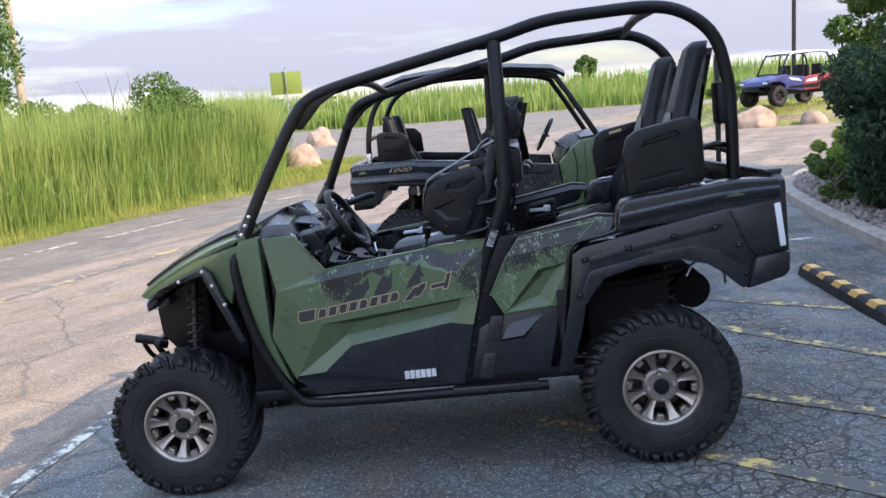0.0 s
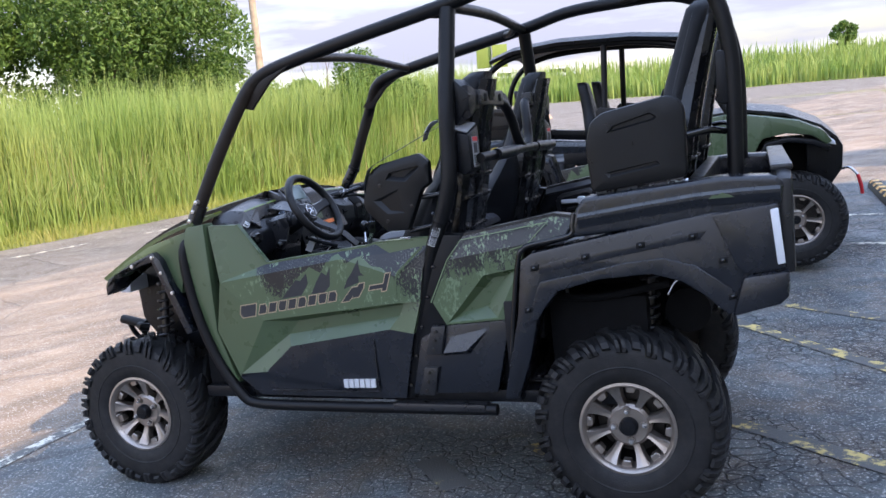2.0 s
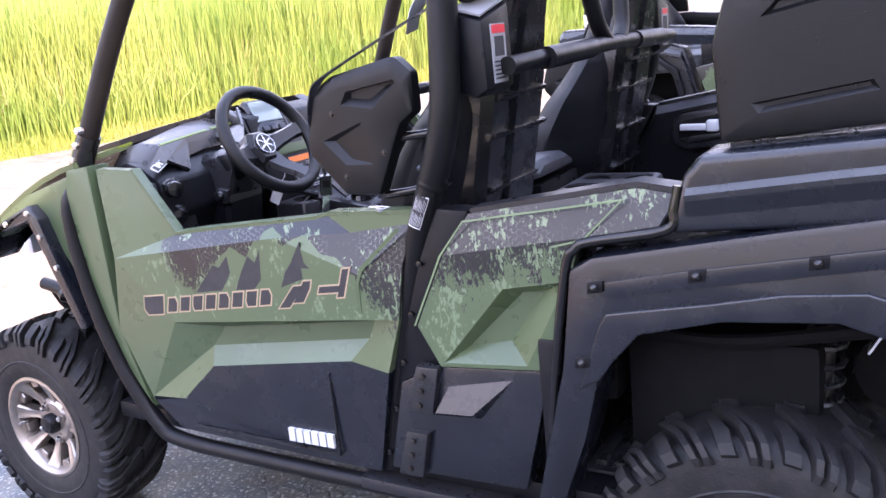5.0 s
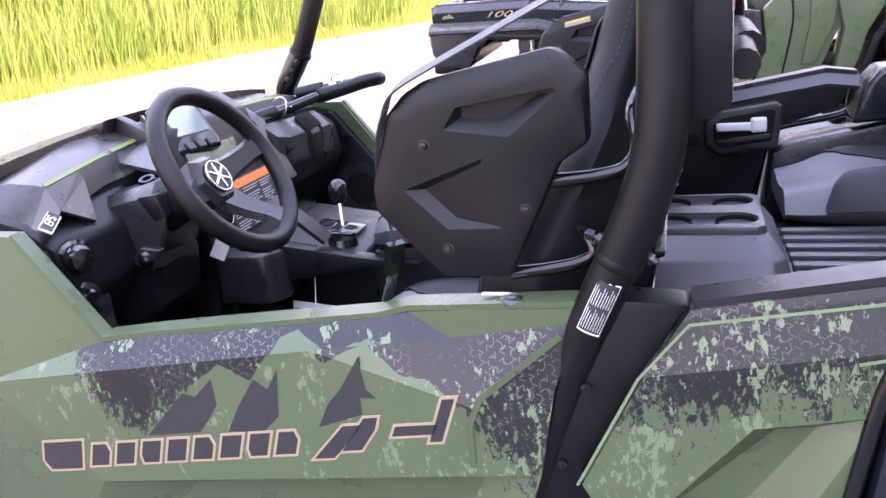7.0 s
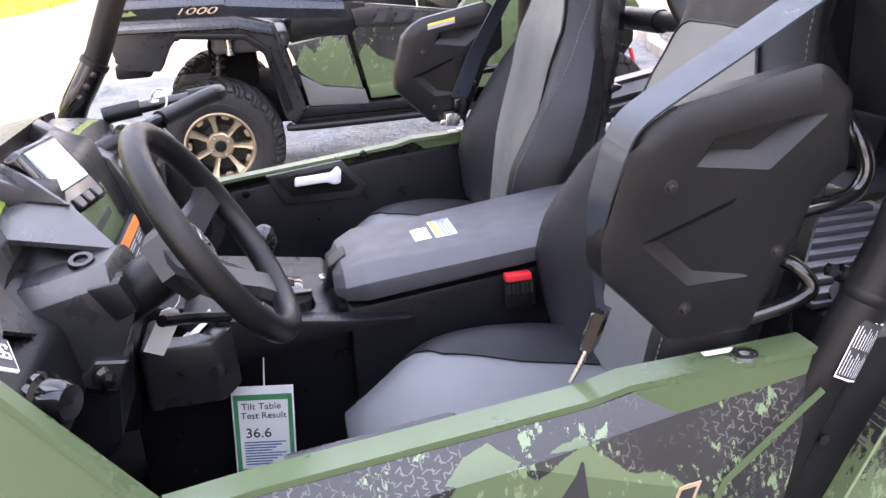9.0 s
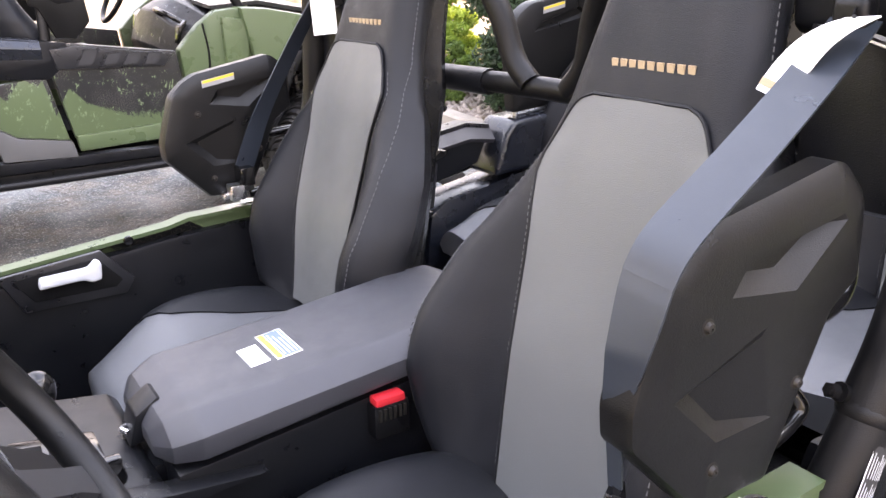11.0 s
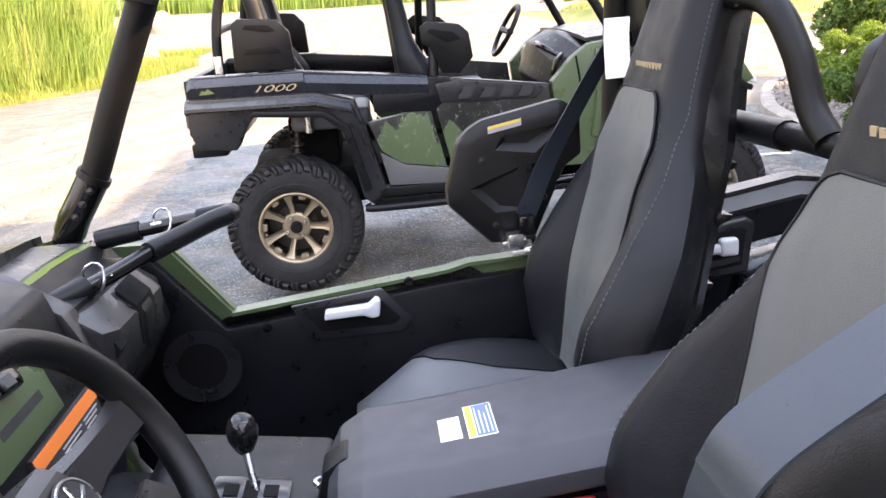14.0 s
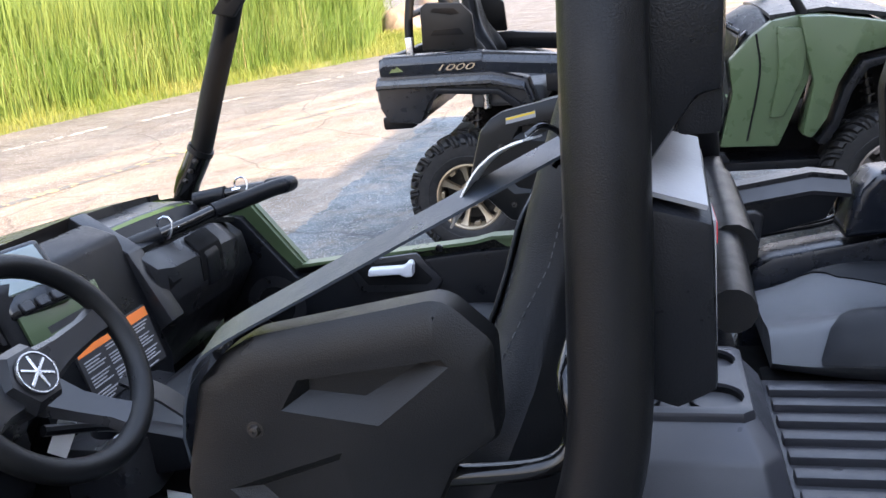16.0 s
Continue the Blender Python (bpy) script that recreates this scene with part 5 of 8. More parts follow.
for near in (True, False):
    flip = (lambda b: b) if near else mirrored
    door = part("front_door", flip(front_door_skin()), GREEN, car, "satin green door with folded relief", 12)
    part("printed_panel", flip(front_door_print()), CAMO, door, "green panel printed with dark camouflage", 12)
    part("lower_panel", flip(front_door_lower()), FENDER_BLACK, door, "", 12)
    part("inner_panel", flip(inner_door()), PLASTIC, door)
    part("door_cap", flip(door_cap()), GREEN, door)
    # inner handle in its pocket
    part("handle_pocket", flip(prism([(-0.21, 0.985), (-0.02, 1.005), (0.04, 0.935), (0.02, 0.905), (-0.17, 0.905)], -0.702, -0.690, "y", 0.006)), PLASTIC_GREY, door)
    part("pocket_floor", flip(prism([(-0.185, 0.975), (-0.03, 0.99), (0.015, 0.938), (0.0, 0.925), (-0.15, 0.925)], -0.695, -0.687, "y", 0.003)), DARK, door)
    if not near:
        part("inner_handle", flip(joined(prism([(-0.142, 0.955), (-0.062, 0.958), (-0.045, 0.950), (-0.028, 0.953), (-0.024, 0.986), (-0.034, 0.992), (-0.050, 0.978), (-0.138, 0.974)], -0.692, -0.664, "y", 0.006, 3))), SILVER, door)
    part("speaker_ring", flip(lathe([(0.055, 0.0), (0.072, 0.0), (0.080, 0.012), (0.050, 0.012)], 28, pose(-0.40, -0.690, 0.88))), PLASTIC_GREY, door)
    part("speaker_cone", flip(lathe([(0.001, -0.001), (0.056, -0.004), (0.05, 0.01), (0.001, 0.01)], 24, pose(-0.40, -0.689, 0.88), False)), DARK, door)
    for q in ((0.037, 1.033), (-0.262, 0.962)) if not near else ():
        part("panel_bolt", flip(lathe([(0.001, 0.004), (0.009, 0.003), (0.010, -0.002), (0.001, -0.002)], 10, pose(q[0], -0.697, q[1] - 0.02), False)), GLOSS, door)
    if near:
        spec = [(-0.472, 0.750, 0.082, 0.058, 0.22, 2)] + [(-0.380 + i * 0.0465, 0.765 + i * 0.0062, 0.041, 0.046, 0.30, (1, 0, 2, 0, 1, 0, 2, 1)[i]) for i in range(8)]
        lettering(door, spec, -0.7852)
        lettering(door, [(0.004, 0.806, 0.040, 0.064, 0.9, 0), (0.050, 0.822, 0.038, 0.062, 0.7, 1), (0.128, 0.850, 0.070, 0.024, 0.4, 0), (0.182, 0.845, 0.026, 0.074, 0.35, 0)], -0.7852)
        part("pin_line", pin_line([(0.372, 1.012), (0.262, 0.918), (0.246, 0.880), (0.246, 0.815)], -0.7868, 0.0045), GREEN, door)
        for i in range(6):
            part("letter", box((-0.022 + i * 0.0238, -0.7885, 0.464 + 0.0004 * i), (-0.003 + i * 0.0238, -0.780, 0.498 + 0.0004 * i), 0.0), SILVER, door)
        part("pin_stripe", box((0.128, -0.7882, 0.448), (0.131, -0.780, 0.66), 0.0), PLASTIC_GREY, door)
        part("pin_stripe", box((-0.36, -0.786, 0.447), (0.128, -0.776, 0.450), 0.0), PLASTIC_GREY, door)
        for pts in ([(-0.259, 0.830), (-0.205, 0.885), (-0.185, 0.905), (-0.165, 0.900), (-0.133, 0.930), (-0.131, 0.888), (-0.150, 0.862), (-0.167, 0.842)], [(-0.12, 0.846), (-0.095, 0.890), (-0.065, 0.933), (-0.045, 0.918), (-0.025, 0.950), (-0.034, 0.876), (-0.062, 0.850)], [(0.026, 0.862), (0.045, 0.90), (0.065, 0.922), (0.098, 0.972), (0.104, 0.925), (0.118, 0.912), (0.094, 0.912), (0.094, 0.886)]):
            bm = prism(pts, -0.7854, -0.780, "y", 0.0)
            bmesh.ops.bisect_plane(bm, geom=bm.verts[:] + bm.edges[:] + bm.faces[:], plane_co=(-0.545, 0, 0.9055), plane_no=(-0.13, 0, 1.0))
            for v in bm.verts:
                fold = 0.9055 + (v.co.x + 0.545) * 0.13
                top = 0.975 + (v.co.x + 0.30) * 0.0976
                v.co.y += 0.033 * max(0.0, (v.co.z - fold) / (top - fold))
            part("mountain_print", bm, INK, door, "", 12)
    part("latch_label", flip(box((0.262, -0.729, 1.0425), (0.300, -0.7215, 1.0440), 0.0)), WHITE, door)
    part("latch_plate", flip(lathe([(0.006, -0.003), (0.014, -0.003), (0.015, 0.003), (0.006, 0.003)], 16, pose(0.305, -0.738, 1.041, 90, 0, 0))), STEEL, door)

# rear door
RO, RI = -0.785, -0.755
f1, f2, f3, f4, f5 = (0.60, 0.895, RO), (0.447, 0.722, RO), (0.640, 0.737, RO), (0.735, 0.918, RO), (0.63, 0.882, RI)
g1, g2, g3 = (0.675, 0.886, RI), (0.595, 0.776, RI), (0.497, 0.754, RI)
h1, h2, h3, h4, h5, h6, h7, h8 = (0.527, 1.04, -0.765), (0.87, 1.093, -0.765), (0.943, 1.082, -0.765), (0.913, 1.030, RO), (0.765, 1.003, RO), (0.752, 0.955, RO), (0.685, 0.732, RO), (0.438, 0.713, RO)
h9, k1 = (0.391, 0.80, RO), (0.471, 0.958, RO)


def rear_door_skin():
    return door_faces([(f1, f2, g3, f5), (f1, f5, g1, f4), (f5, g3, g2, g1), (f2, f3, g2, g3), (g2, f3, f4, g1), (f4, f3, h7, h6), (f2, h8, h7, f3)])


def rear_door_print():
    return door_faces([(h1, h2, h4, h5, k1), (h2, h3, h4), (k1, h5, h6, f4, f1), (k1, f1, f2, h8, h9)])


for near in (True, False):
    flip = (lambda b: b) if near else (lambda b: moved(mirrored(b), pose(0, 0, 0.05)))
    door = part("rear_door", flip(rear_door_skin()), GREEN, car, "satin green rear door with a folded pocket", 12)
    part("printed_panel", flip(rear_door_print()), CAMO_REAR, door, "green panel printed with dark camouflage", 12)
    part("lower_panel", flip(prism([(0.42, 0.708), (0.685, 0.728), (0.612, 0.45), (0.27, 0.44), (0.325, 0.66)], -0.778, -0.72, "y", 0.008)), FENDER_BLACK, door)
    if near:
        part("pin_line", pin_line([(0.385, 0.800), (0.465, 0.957), (0.525, 1.030), (0.850, 1.076), (0.772, 1.0), (0.71, 0.985)], -0.7868, 0.0018), SAGE, door)
    v1, v2, v3, v4 = (0.449, 0.668, -0.777), (0.605, 0.702, -0.777), (0.511, 0.617, -0.802), (0.418, 0.608, -0.797)
    part("vent_facet", flip(door_faces([(v1, v2, v3, v4), (v4, v3, (0.520, 0.600, -0.777), (0.408, 0.592, -0.777)), (v3, v2, (0.520, 0.600, -0.777)), (v1, v4, (0.408, 0.592, -0.777))], 0.012)), FENDER_BLACK, door, "", 5)
    part("inner_panel", flip(prism([(0.53, 1.03), (0.87, 1.08), (0.93, 1.065), (0.90, 1.0), (0.75, 0.96), (0.60, 0.45), (0.28, 0.44), (0.36, 0.75)], -0.722, -0.70, "y", 0.008)), PLASTIC, door)
    bezel = part("handle_pocket", flip(prism([(0.575, 0.985), (0.612, 1.012), (0.752, 1.032), (0.772, 1.018), (0.758, 0.908), (0.615, 0.893), (0.578, 0.922)], -0.703, -0.684, "y", 0.009, 3)), PLASTIC_GREY, door)
    part("recess", flip(prism([(0.598, 0.975), (0.620, 0.992), (0.742, 1.011), (0.752, 1.003), (0.742, 0.928), (0.625, 0.914), (0.600, 0.932)], -0.690, -0.6825, "y", 0.002)), DARK, bezel)
    part("lower_lip", flip(prism([(0.602, 0.935), (0.738, 0.950), (0.738, 0.938), (0.625, 0.918)], -0.690, -0.678, "y", 0.003)), PLASTIC_GREY, bezel)
    part("inner_handle", flip(joined(box((0.606, -0.690, 0.958), (0.700, -0.670, 0.980), 0.007, 3), box((0.690, -0.692, 0.953), (0.730, -0.666, 0.992), 0.009, 3))), SILVER, door)
    part("panel_plug", flip(lathe([(0.001, 0.004), (0.014, 0.003), (0.018, -0.004), (0.001, -0.004)], 14, pose(0.548, -0.699, 0.935), False)), DARK, door)
    part("ledge", flip(loft([[(x, -0.716, z + 0.002), (x, -0.690, z - 0.030), (x, -0.697, z - 0.040), (x, -0.718, z - 0.020)] for x, z in ((0.525, 1.043), (0.70, 1.071), (0.87, 1.097), (0.945, 1.087))], True)), CONSOLE_GREY, door, "", 20)
    part("door_cap", flip(tube([(0.53, -0.735, 1.045), (0.87, -0.735, 1.099), (0.94, -0.735, 1.088)], 0, smooth=False, flat=(0.026, 0.005, (0, 1, 0)))), PLASTIC_GREY, door)
    cover = part("pillar_cover", flip(prism([(0.43, 1.05), (0.525, 1.045), (0.388, 0.80), (0.432, 0.71), (0.30, 0.43), (0.235, 0.42), (0.335, 0.80)], -0.758, -0.70, "y", 0.01)), PLASTIC, car)
    for z0 in (0.66, 0.50):
        hx = 0.315 + (z0 - 0.5) * 0.28
        hinge = part("hinge", flip(prism([(hx - 0.015, z0 - 0.06), (hx + 0.05, z0 - 0.06), (hx + 0.075, z0 + 0.05), (hx + 0.02, z0 + 0.05)], -0.795, -0.765, "y", 0.005)), PLASTIC_GREY, car)
        for q in range(3):
            part("bolt", flip(lathe([(0.001, -0.006), (0.007, -0.005), (0.007, 0.004), (0.001, 0.004)], 8, pose(hx + 0.02 + q * 0.008, -0.797, z0 - 0.04 + q * 0.035), False)), RIM_DARK, hinge)
    for q in range(5):
        part("pillar_bolt", flip(lathe([(0.001, -0.006), (0.007, -0.005), (0.007, 0.004), (0.001, 0.004)], 8, pose(0.258 + q * 0.035, -0.761, 0.47 + q * 0.115), False)), GLOSS, car)


def sleeve(p0, p1, r, a0, a1, steps=8):
    """A curved patch round a bar from p0 to p1; angles from the outward -y side."""
    p0, p1 = Vector(p0), Vector(p1)
    d = (p1 - p0).normalized()
    u = (Vector((0, -1, 0)) + d * d.y).normalized()
    w = d.cross(u)
    rows = [[p + (u * math.cos(a) + w * math.sin(a)) * r for a in (radians(a0 + (a1 - a0) * i / steps) for i in range(steps + 1))] for p in (p0, p1)]
    return loft(rows, thick=0.0006)


LAB0, LAB1 = Vector((0.4045, -0.7515, 1.013)), Vector((0.4345, -0.7502, 1.079))
label = part("post_label", sleeve(LAB0, LAB1, 0.0290, -30, 30), WHITE, car, "black and white warning label on the post")
part("label_field", sleeve(LAB0.lerp(LAB1, 0.03), LAB0.lerp(LAB1, 0.97), 0.0293, -28, 28), INK, label)
for q in range(8):
    for h in range(2):
        part("label_line", sleeve(LAB0.lerp(LAB1, 0.07 + 0.45 * h), LAB0.lerp(LAB1, 0.46 + 0.42 * h - 0.05 * (q % 3)), 0.02945, -24 + q * 6.4, -22.4 + q * 6.4, 2), SILVER, label)


# front quarter: green cowl panel, fender, flare, bonnet
pair("cowl_panel", lambda: prism([(-0.69, 1.14), (-0.60, 1.15), (-0.60, 0.70), (-0.525, 0.47), (-0.60, 0.58), (-0.685, 0.80), (-0.725, 1.02)], -0.772, -0.70, "y", 0.008), GREEN, "satin green cowl panel")


def bonnet_rows(y_list, lift, x0=-0.60, drop=0.0):
    rows = []
    for t in (0.0, 0.12, 0.3, 0.5, 0.7, 0.85, 0.95, 1.0):
        row = []
        for y in y_list:
            u = abs(y + 0.07) / 0.68
            side_x, side_z = -0.66 - 0.50 * t, 1.145 - 0.05 * t - 0.165 * t ** 1.6
            mid_x, mid_z = x0 - 0.64 * t, 1.205 - 0.07 * t - 0.17 * t ** 2.2
            k = u ** 2.2
            row.append((mid_x + (side_x - mid_x) * k, y, mid_z + (side_z - mid_z) * k + lift - drop * t))
        rows.append(row)
    return rows


BONNET_Y = [-0.07 + 0.11 * i for i in range(-5, 6)]
part("bonnet", bevelled(loft(bonnet_rows(BONNET_Y, 0.010), thick=-0.02), 0.0), PLASTIC_GREY, car, "matt charcoal bonnet", 30)
pair("fender", lambda: loft(bonnet_rows([-0.585, -0.64, -0.70, -0.745, -0.762], 0.0), thick=-0.015), GREEN, "satin green front fender")
pair("bonnet_stripe", lambda: loft([[(p[0], p[1], p[2] + 0.006) for p in row] for row in bonnet_rows([-0.586, -0.61, -0.628], 0.004)[:6]], thick=-0.006), GREEN_TRIM)
pair("fender_side", lambda: prism([(-1.16, 0.93), (-1.05, 1.00), (-0.90, 1.07), (-0.69, 1.125), (-0.715, 1.02), (-0.76, 0.86), (-0.845, 1.0), (-0.92, 1.02), (-1.12, 0.915)], -0.764, -0.70, "y", 0.006), GREEN)
pair("fender_flare", lambda: prism([(-1.132, 0.868), (-1.132, 0.906), (-1.112, 0.940), (-0.991, 1.000), (-0.859, 1.047), (-0.822, 1.012), (-0.765, 0.85), (-0.705, 0.70), (-0.735, 0.69), (-0.800, 0.84), (-0.868, 1.006), (-0.914, 0.996), (-1.065, 0.953), (-1.092, 0.900)], -0.80, -0.68, "y", 0.008), FENDER_BLACK, "black plastic fender flare")
for q in ((-0.858, 1.026), (-0.822, 0.960), (-0.778, 0.872), (-0.97, 0.992)):
    pair("flare_bolt", lambda: lathe([(0.001, -0.006), (0.008, -0.005), (0.009, 0.004), (0.001, 0.004)], 8, pose(q[0], -0.801, q[1]), False), STEEL)
pair("wheel_liner", lambda: box((-1.0, -0.50, 0.66), (-0.76, -0.40, 1.0), 0.03), DARK)
part("nose", prism([(-1.23, 0.86), (-1.20, 0.96), (-1.0, 1.03), (-0.8, 1.05), (-0.8, 0.55), (-1.10, 0.55), (-1.22, 0.70)], -0.50, 0.36, "y", 0.02), PLASTIC, car)
pair("headlamp", lambda: box((-1.225, -0.62, 0.845), (-1.16, -0.40, 0.915), 0.012), LENS)
part("front_bumper", joined(tube([(-1.215, -0.47, 0.645), (-1.255, -0.468, 0.662), (-1.255, -0.07, 0.662), (-1.255, 0.328, 0.662), (-1.215, 0.33, 0.645)], 0.020, 12)), TUBE, car)
pair("bumper_end", lambda: tube([(-1.360, -0.480, 0.692), (-1.30, -0.475, 0.678), (-1.235, -0.470, 0.660)], 0.022, 12), TUBE)
pair("bumper_stay", lambda: tube([(-1.335, -0.475, 0.685), (-1.31, -0.45, 0.60), (-1.22, -0.40, 0.50)], 0.012, 10), TUBE)
pair("bumper_stay", lambda: tube([(-1.275, -0.475, 0.668), (-1.25, -0.45, 0.60), (-1.18, -0.40, 0.50)], 0.014, 10), TUBE)
for z0 in (0.36, 0.50):
    pair("front_arm", lambda: tube([(-1.075, -0.66, z0 - 0.02), (-1.02, -0.48, z0 + 0.02), (-0.95, -0.30, z0 + 0.04)], 0.014, 8), TUBE)
    pair("rear_arm", lambda: tube([(1.075, -0.62, z0 - 0.02), (1.02, -0.46, z0 + 0.02), (0.95, -0.30, z0 + 0.04)], 0.016, 8), TUBE)
for s in (1, -1):
    fy = (lambda v: v) if s > 0 else (lambda v: -0.14 - v)
    spring_shock(car, (-1.0, fy(-0.56), 0.95), (-1.04, fy(-0.60), 0.46))
    spring_shock(car, (1.17, fy(-0.57), 0.90), (1.14, fy(-0.60), 0.44))

# rear quarter, cargo bed, tail
FENDER = [(0.745, 0.945), (0.79, 0.972), (1.10, 1.028), (1.40, 1.078), (1.60, 1.09), (1.612, 0.88), (1.60, 0.80), (1.44, 0.735), (1.375, 0.80), (1.30, 0.855), (1.20, 0.885), (1.02, 0.875), (0.875, 0.835), (0.795, 0.74), (0.76, 0.60), (0.70, 0.435), (0.64, 0.43), (0.72, 0.75)]
pair("rear_fender", lambda: prism(FENDER, -0.802, -0.68, "y", 0.014), FENDER_BLACK, "broad black plastic rear fender")
pair("fender_step", lambda: prism([(0.816, 0.928), (0.959, 0.957), (1.30, 1.014), (1.385, 1.020), (1.36, 0.990), (1.30, 0.982), (0.964, 0.924), (0.816, 0.897)], -0.8065, -0.79, "y", 0.003), FENDER_BLACK)
LIP = [(0.757, 0.715), (0.802, 0.846), (0.816, 0.869), (0.998, 0.901), (1.12, 0.926), (1.24, 0.936), (1.345, 0.905), (1.44, 0.835), (1.495, 0.775), (1.44, 0.737), (1.375, 0.80), (1.30, 0.853), (1.20, 0.883), (1.02, 0.870), (0.875, 0.833), (0.824, 0.775), (0.797, 0.735)]
pair("arch_lip", lambda: prism(LIP, -0.8085, -0.79, "y", 0.004, 3), FENDER_BLACK, "rolled lip of the wheel arch")
pair("fender_channel", lambda: tube([(0.682, -0.783, 0.60), (0.70, -0.785, 0.74), (0.736, -0.787, 0.945), (0.757, -0.787, 0.983), (0.789, -0.787, 0.999), (0.926, -0.787, 1.024), (0.940, -0.784, 1.060), (0.948, -0.78, 1.10)], 0.010, 10), GLOSS, "glossy black rubber edge of the fender")
for q in ((0.798, 0.918), (0.981, 0.950), (1.17, 0.982), (1.34, 1.003), (0.765, 0.768), (1.43, 0.92), (1.455, 0.80)):
    pair("bolt_pad", lambda: prism([(q[0] - 0.015, q[1] - 0.013), (q[0] + 0.015, q[1] - 0.008), (q[0] + 0.016, q[1] + 0.013), (q[0] - 0.014, q[1] + 0.008)], -0.8095, -0.80, "y", 0.002), PLASTIC)
    pair("fender_bolt", lambda: lathe([(0.001, -0.010), (0.005, -0.009), (0.0085, -0.005), (0.009, 0.003), (0.001, 0.003)], 10, pose(q[0], -0.8095, q[1]), False), GLOSS)
for q in range(3):
    pair("brake_line_clip", lambda: tube([(0.86 + q * 0.09, -0.60, 0.80 - 0.03 * q), (0.875 + q * 0.09, -0.62, 0.74 - 0.02 * q), (0.87 + q * 0.09, -0.61, 0.68)], 0.007, 8), (STEEL, RIM_DARK, STEEL)[q])
    pair("link_joint", lambda: lathe([(0.001, -0.016), (0.012, -0.012), (0.015, 0.0), (0.012, 0.012), (0.001, 0.016)], 12, pose(0.872 + q * 0.09, -0.62, 0.735 - 0.02 * q), False), STEEL)
pair("tail_panel", lambda: prism([(1.40, 1.072), (1.605, 1.098), (1.62, 0.885), (1.50, 0.868), (1.47, 0.90)], -0.814, -0.74, "y", 0.010), FENDER_BLACK)
pair("bumper_corner", lambda: prism([(1.49, 0.868), (1.63, 0.884), (1.625, 0.80), (1.60, 0.775), (1.45, 0.735)], -0.838, -0.55, "y", 0.020), FENDER_BLACK)
pair("tail_lamp", lambda: prism([(1.578, 1.078), (1.603, 1.083), (1.618, 0.905), (1.594, 0.90)], -0.822, -0.76, "y", 0.005), LENS, "tall clear tail lamp lens")
BEDSIDE = [(0.925, 1.015), (0.958, 1.120), (0.985, 1.152), (1.44, 1.190), (1.60, 1.182), (1.625, 1.160), (1.61, 1.08), (1.39, 1.05)]
pair("bed_side", lambda: prism(BEDSIDE, -0.790, -0.66, "y", 0.030, 4), FENDER_BLACK, "black plastic cargo bed side")
pair("bed_ridge", lambda: loft([[(x, -0.7885, z + 0.016), (x, -0.8015, z + 0.004), (x, -0.8015, z - 0.006), (x, -0.7885, z - 0.040)] for x, z in ((0.962, 1.083), (1.20, 1.112), (1.36, 1.129), (1.50, 1.136), (1.612, 1.136))], True), FENDER_BLACK, "", 20)
pair("side_decal", lambda: prism([(1.394, 1.122), (1.411, 1.134), (1.424, 1.132), (1.437, 1.140), (1.458, 1.133), (1.475, 1.124)], -0.8030, -0.790, "y", 0.0), GREEN)
part("bed_floor", box((1.36, -0.68, 0.96), (1.64, 0.54, 1.0), 0.01), PLASTIC, car)
part("bed_front", box((1.33, -0.68, 0.96), (1.38, 0.54, 1.19), 0.01), PLASTIC, car)
part("tailgate", prism([(-0.76, 0.86), (0.62, 0.86), (0.62, 1.17), (0.56, 1.195), (-0.70, 1.195), (-0.76, 1.17)], 1.600, 1.650, "x", 0.018), PLASTIC_GREY, car, "dark plastic tailgate of the cargo bed")
part("tailgate_cap", box((1.585, -0.70, 1.190), (1.655, 0.56, 1.212), 0.010), PLASTIC_GREY, car)
part("rear_bumper", prism([(-0.78, 0.79), (0.64, 0.79), (0.66, 0.88), (-0.80, 0.88)], 1.46, 1.60, "x", 0.02), PLASTIC, car)
pair("heat_shield", lambda: tube([(1.235, -0.66, 0.785), (1.265, -0.66, 0.83), (1.32, -0.66, 0.848), (1.375, -0.66, 0.825), (1.40, -0.66, 0.77), (1.402, -0.66, 0.735)], 0, flat=(0.020, 0.002, (0, 1, 0))), STEEL, "bright steel heat shield")
pair("skid_bar", lambda: tube([(0.95, -0.60, 0.76), (1.07, -0.60, 0.765), (1.16, -0.60, 0.77)], 0.006, 8), STEEL)
pair("mud_guard", lambda: box((0.665, -0.79, 0.42), (0.705, -0.48, 0.80), 0.01), PLASTIC)

# ---------------- cabin ----------------
dash = part("dashboard", prism([(-0.66, 1.08), (-0.62, 1.13), (-0.57, 1.142), (-0.51, 1.125), (-0.455, 1.085), (-0.44, 1.0), (-0.50, 0.90), (-0.60, 0.80), (-0.68, 0.80)], -0.67, 0.53, "y", 0.012), PLASTIC, car, "angular black moulded dashboard")
part("footwell", prism([(-0.72, 1.05), (-0.68, 1.05), (-0.60, 0.45), (-0.72, 0.45)], -0.70, 0.56, "y", 0.0), DARK, car)
part("instrument_panel", prism([(-0.60, 1.20), (-0.555, 1.228), (-0.490, 1.205), (-0.448, 1.07), (-0.418, 0.95), (-0.43, 0.80), (-0.62, 0.80)], -0.27, 0.09, "y", 0.014), PLASTIC, dash)
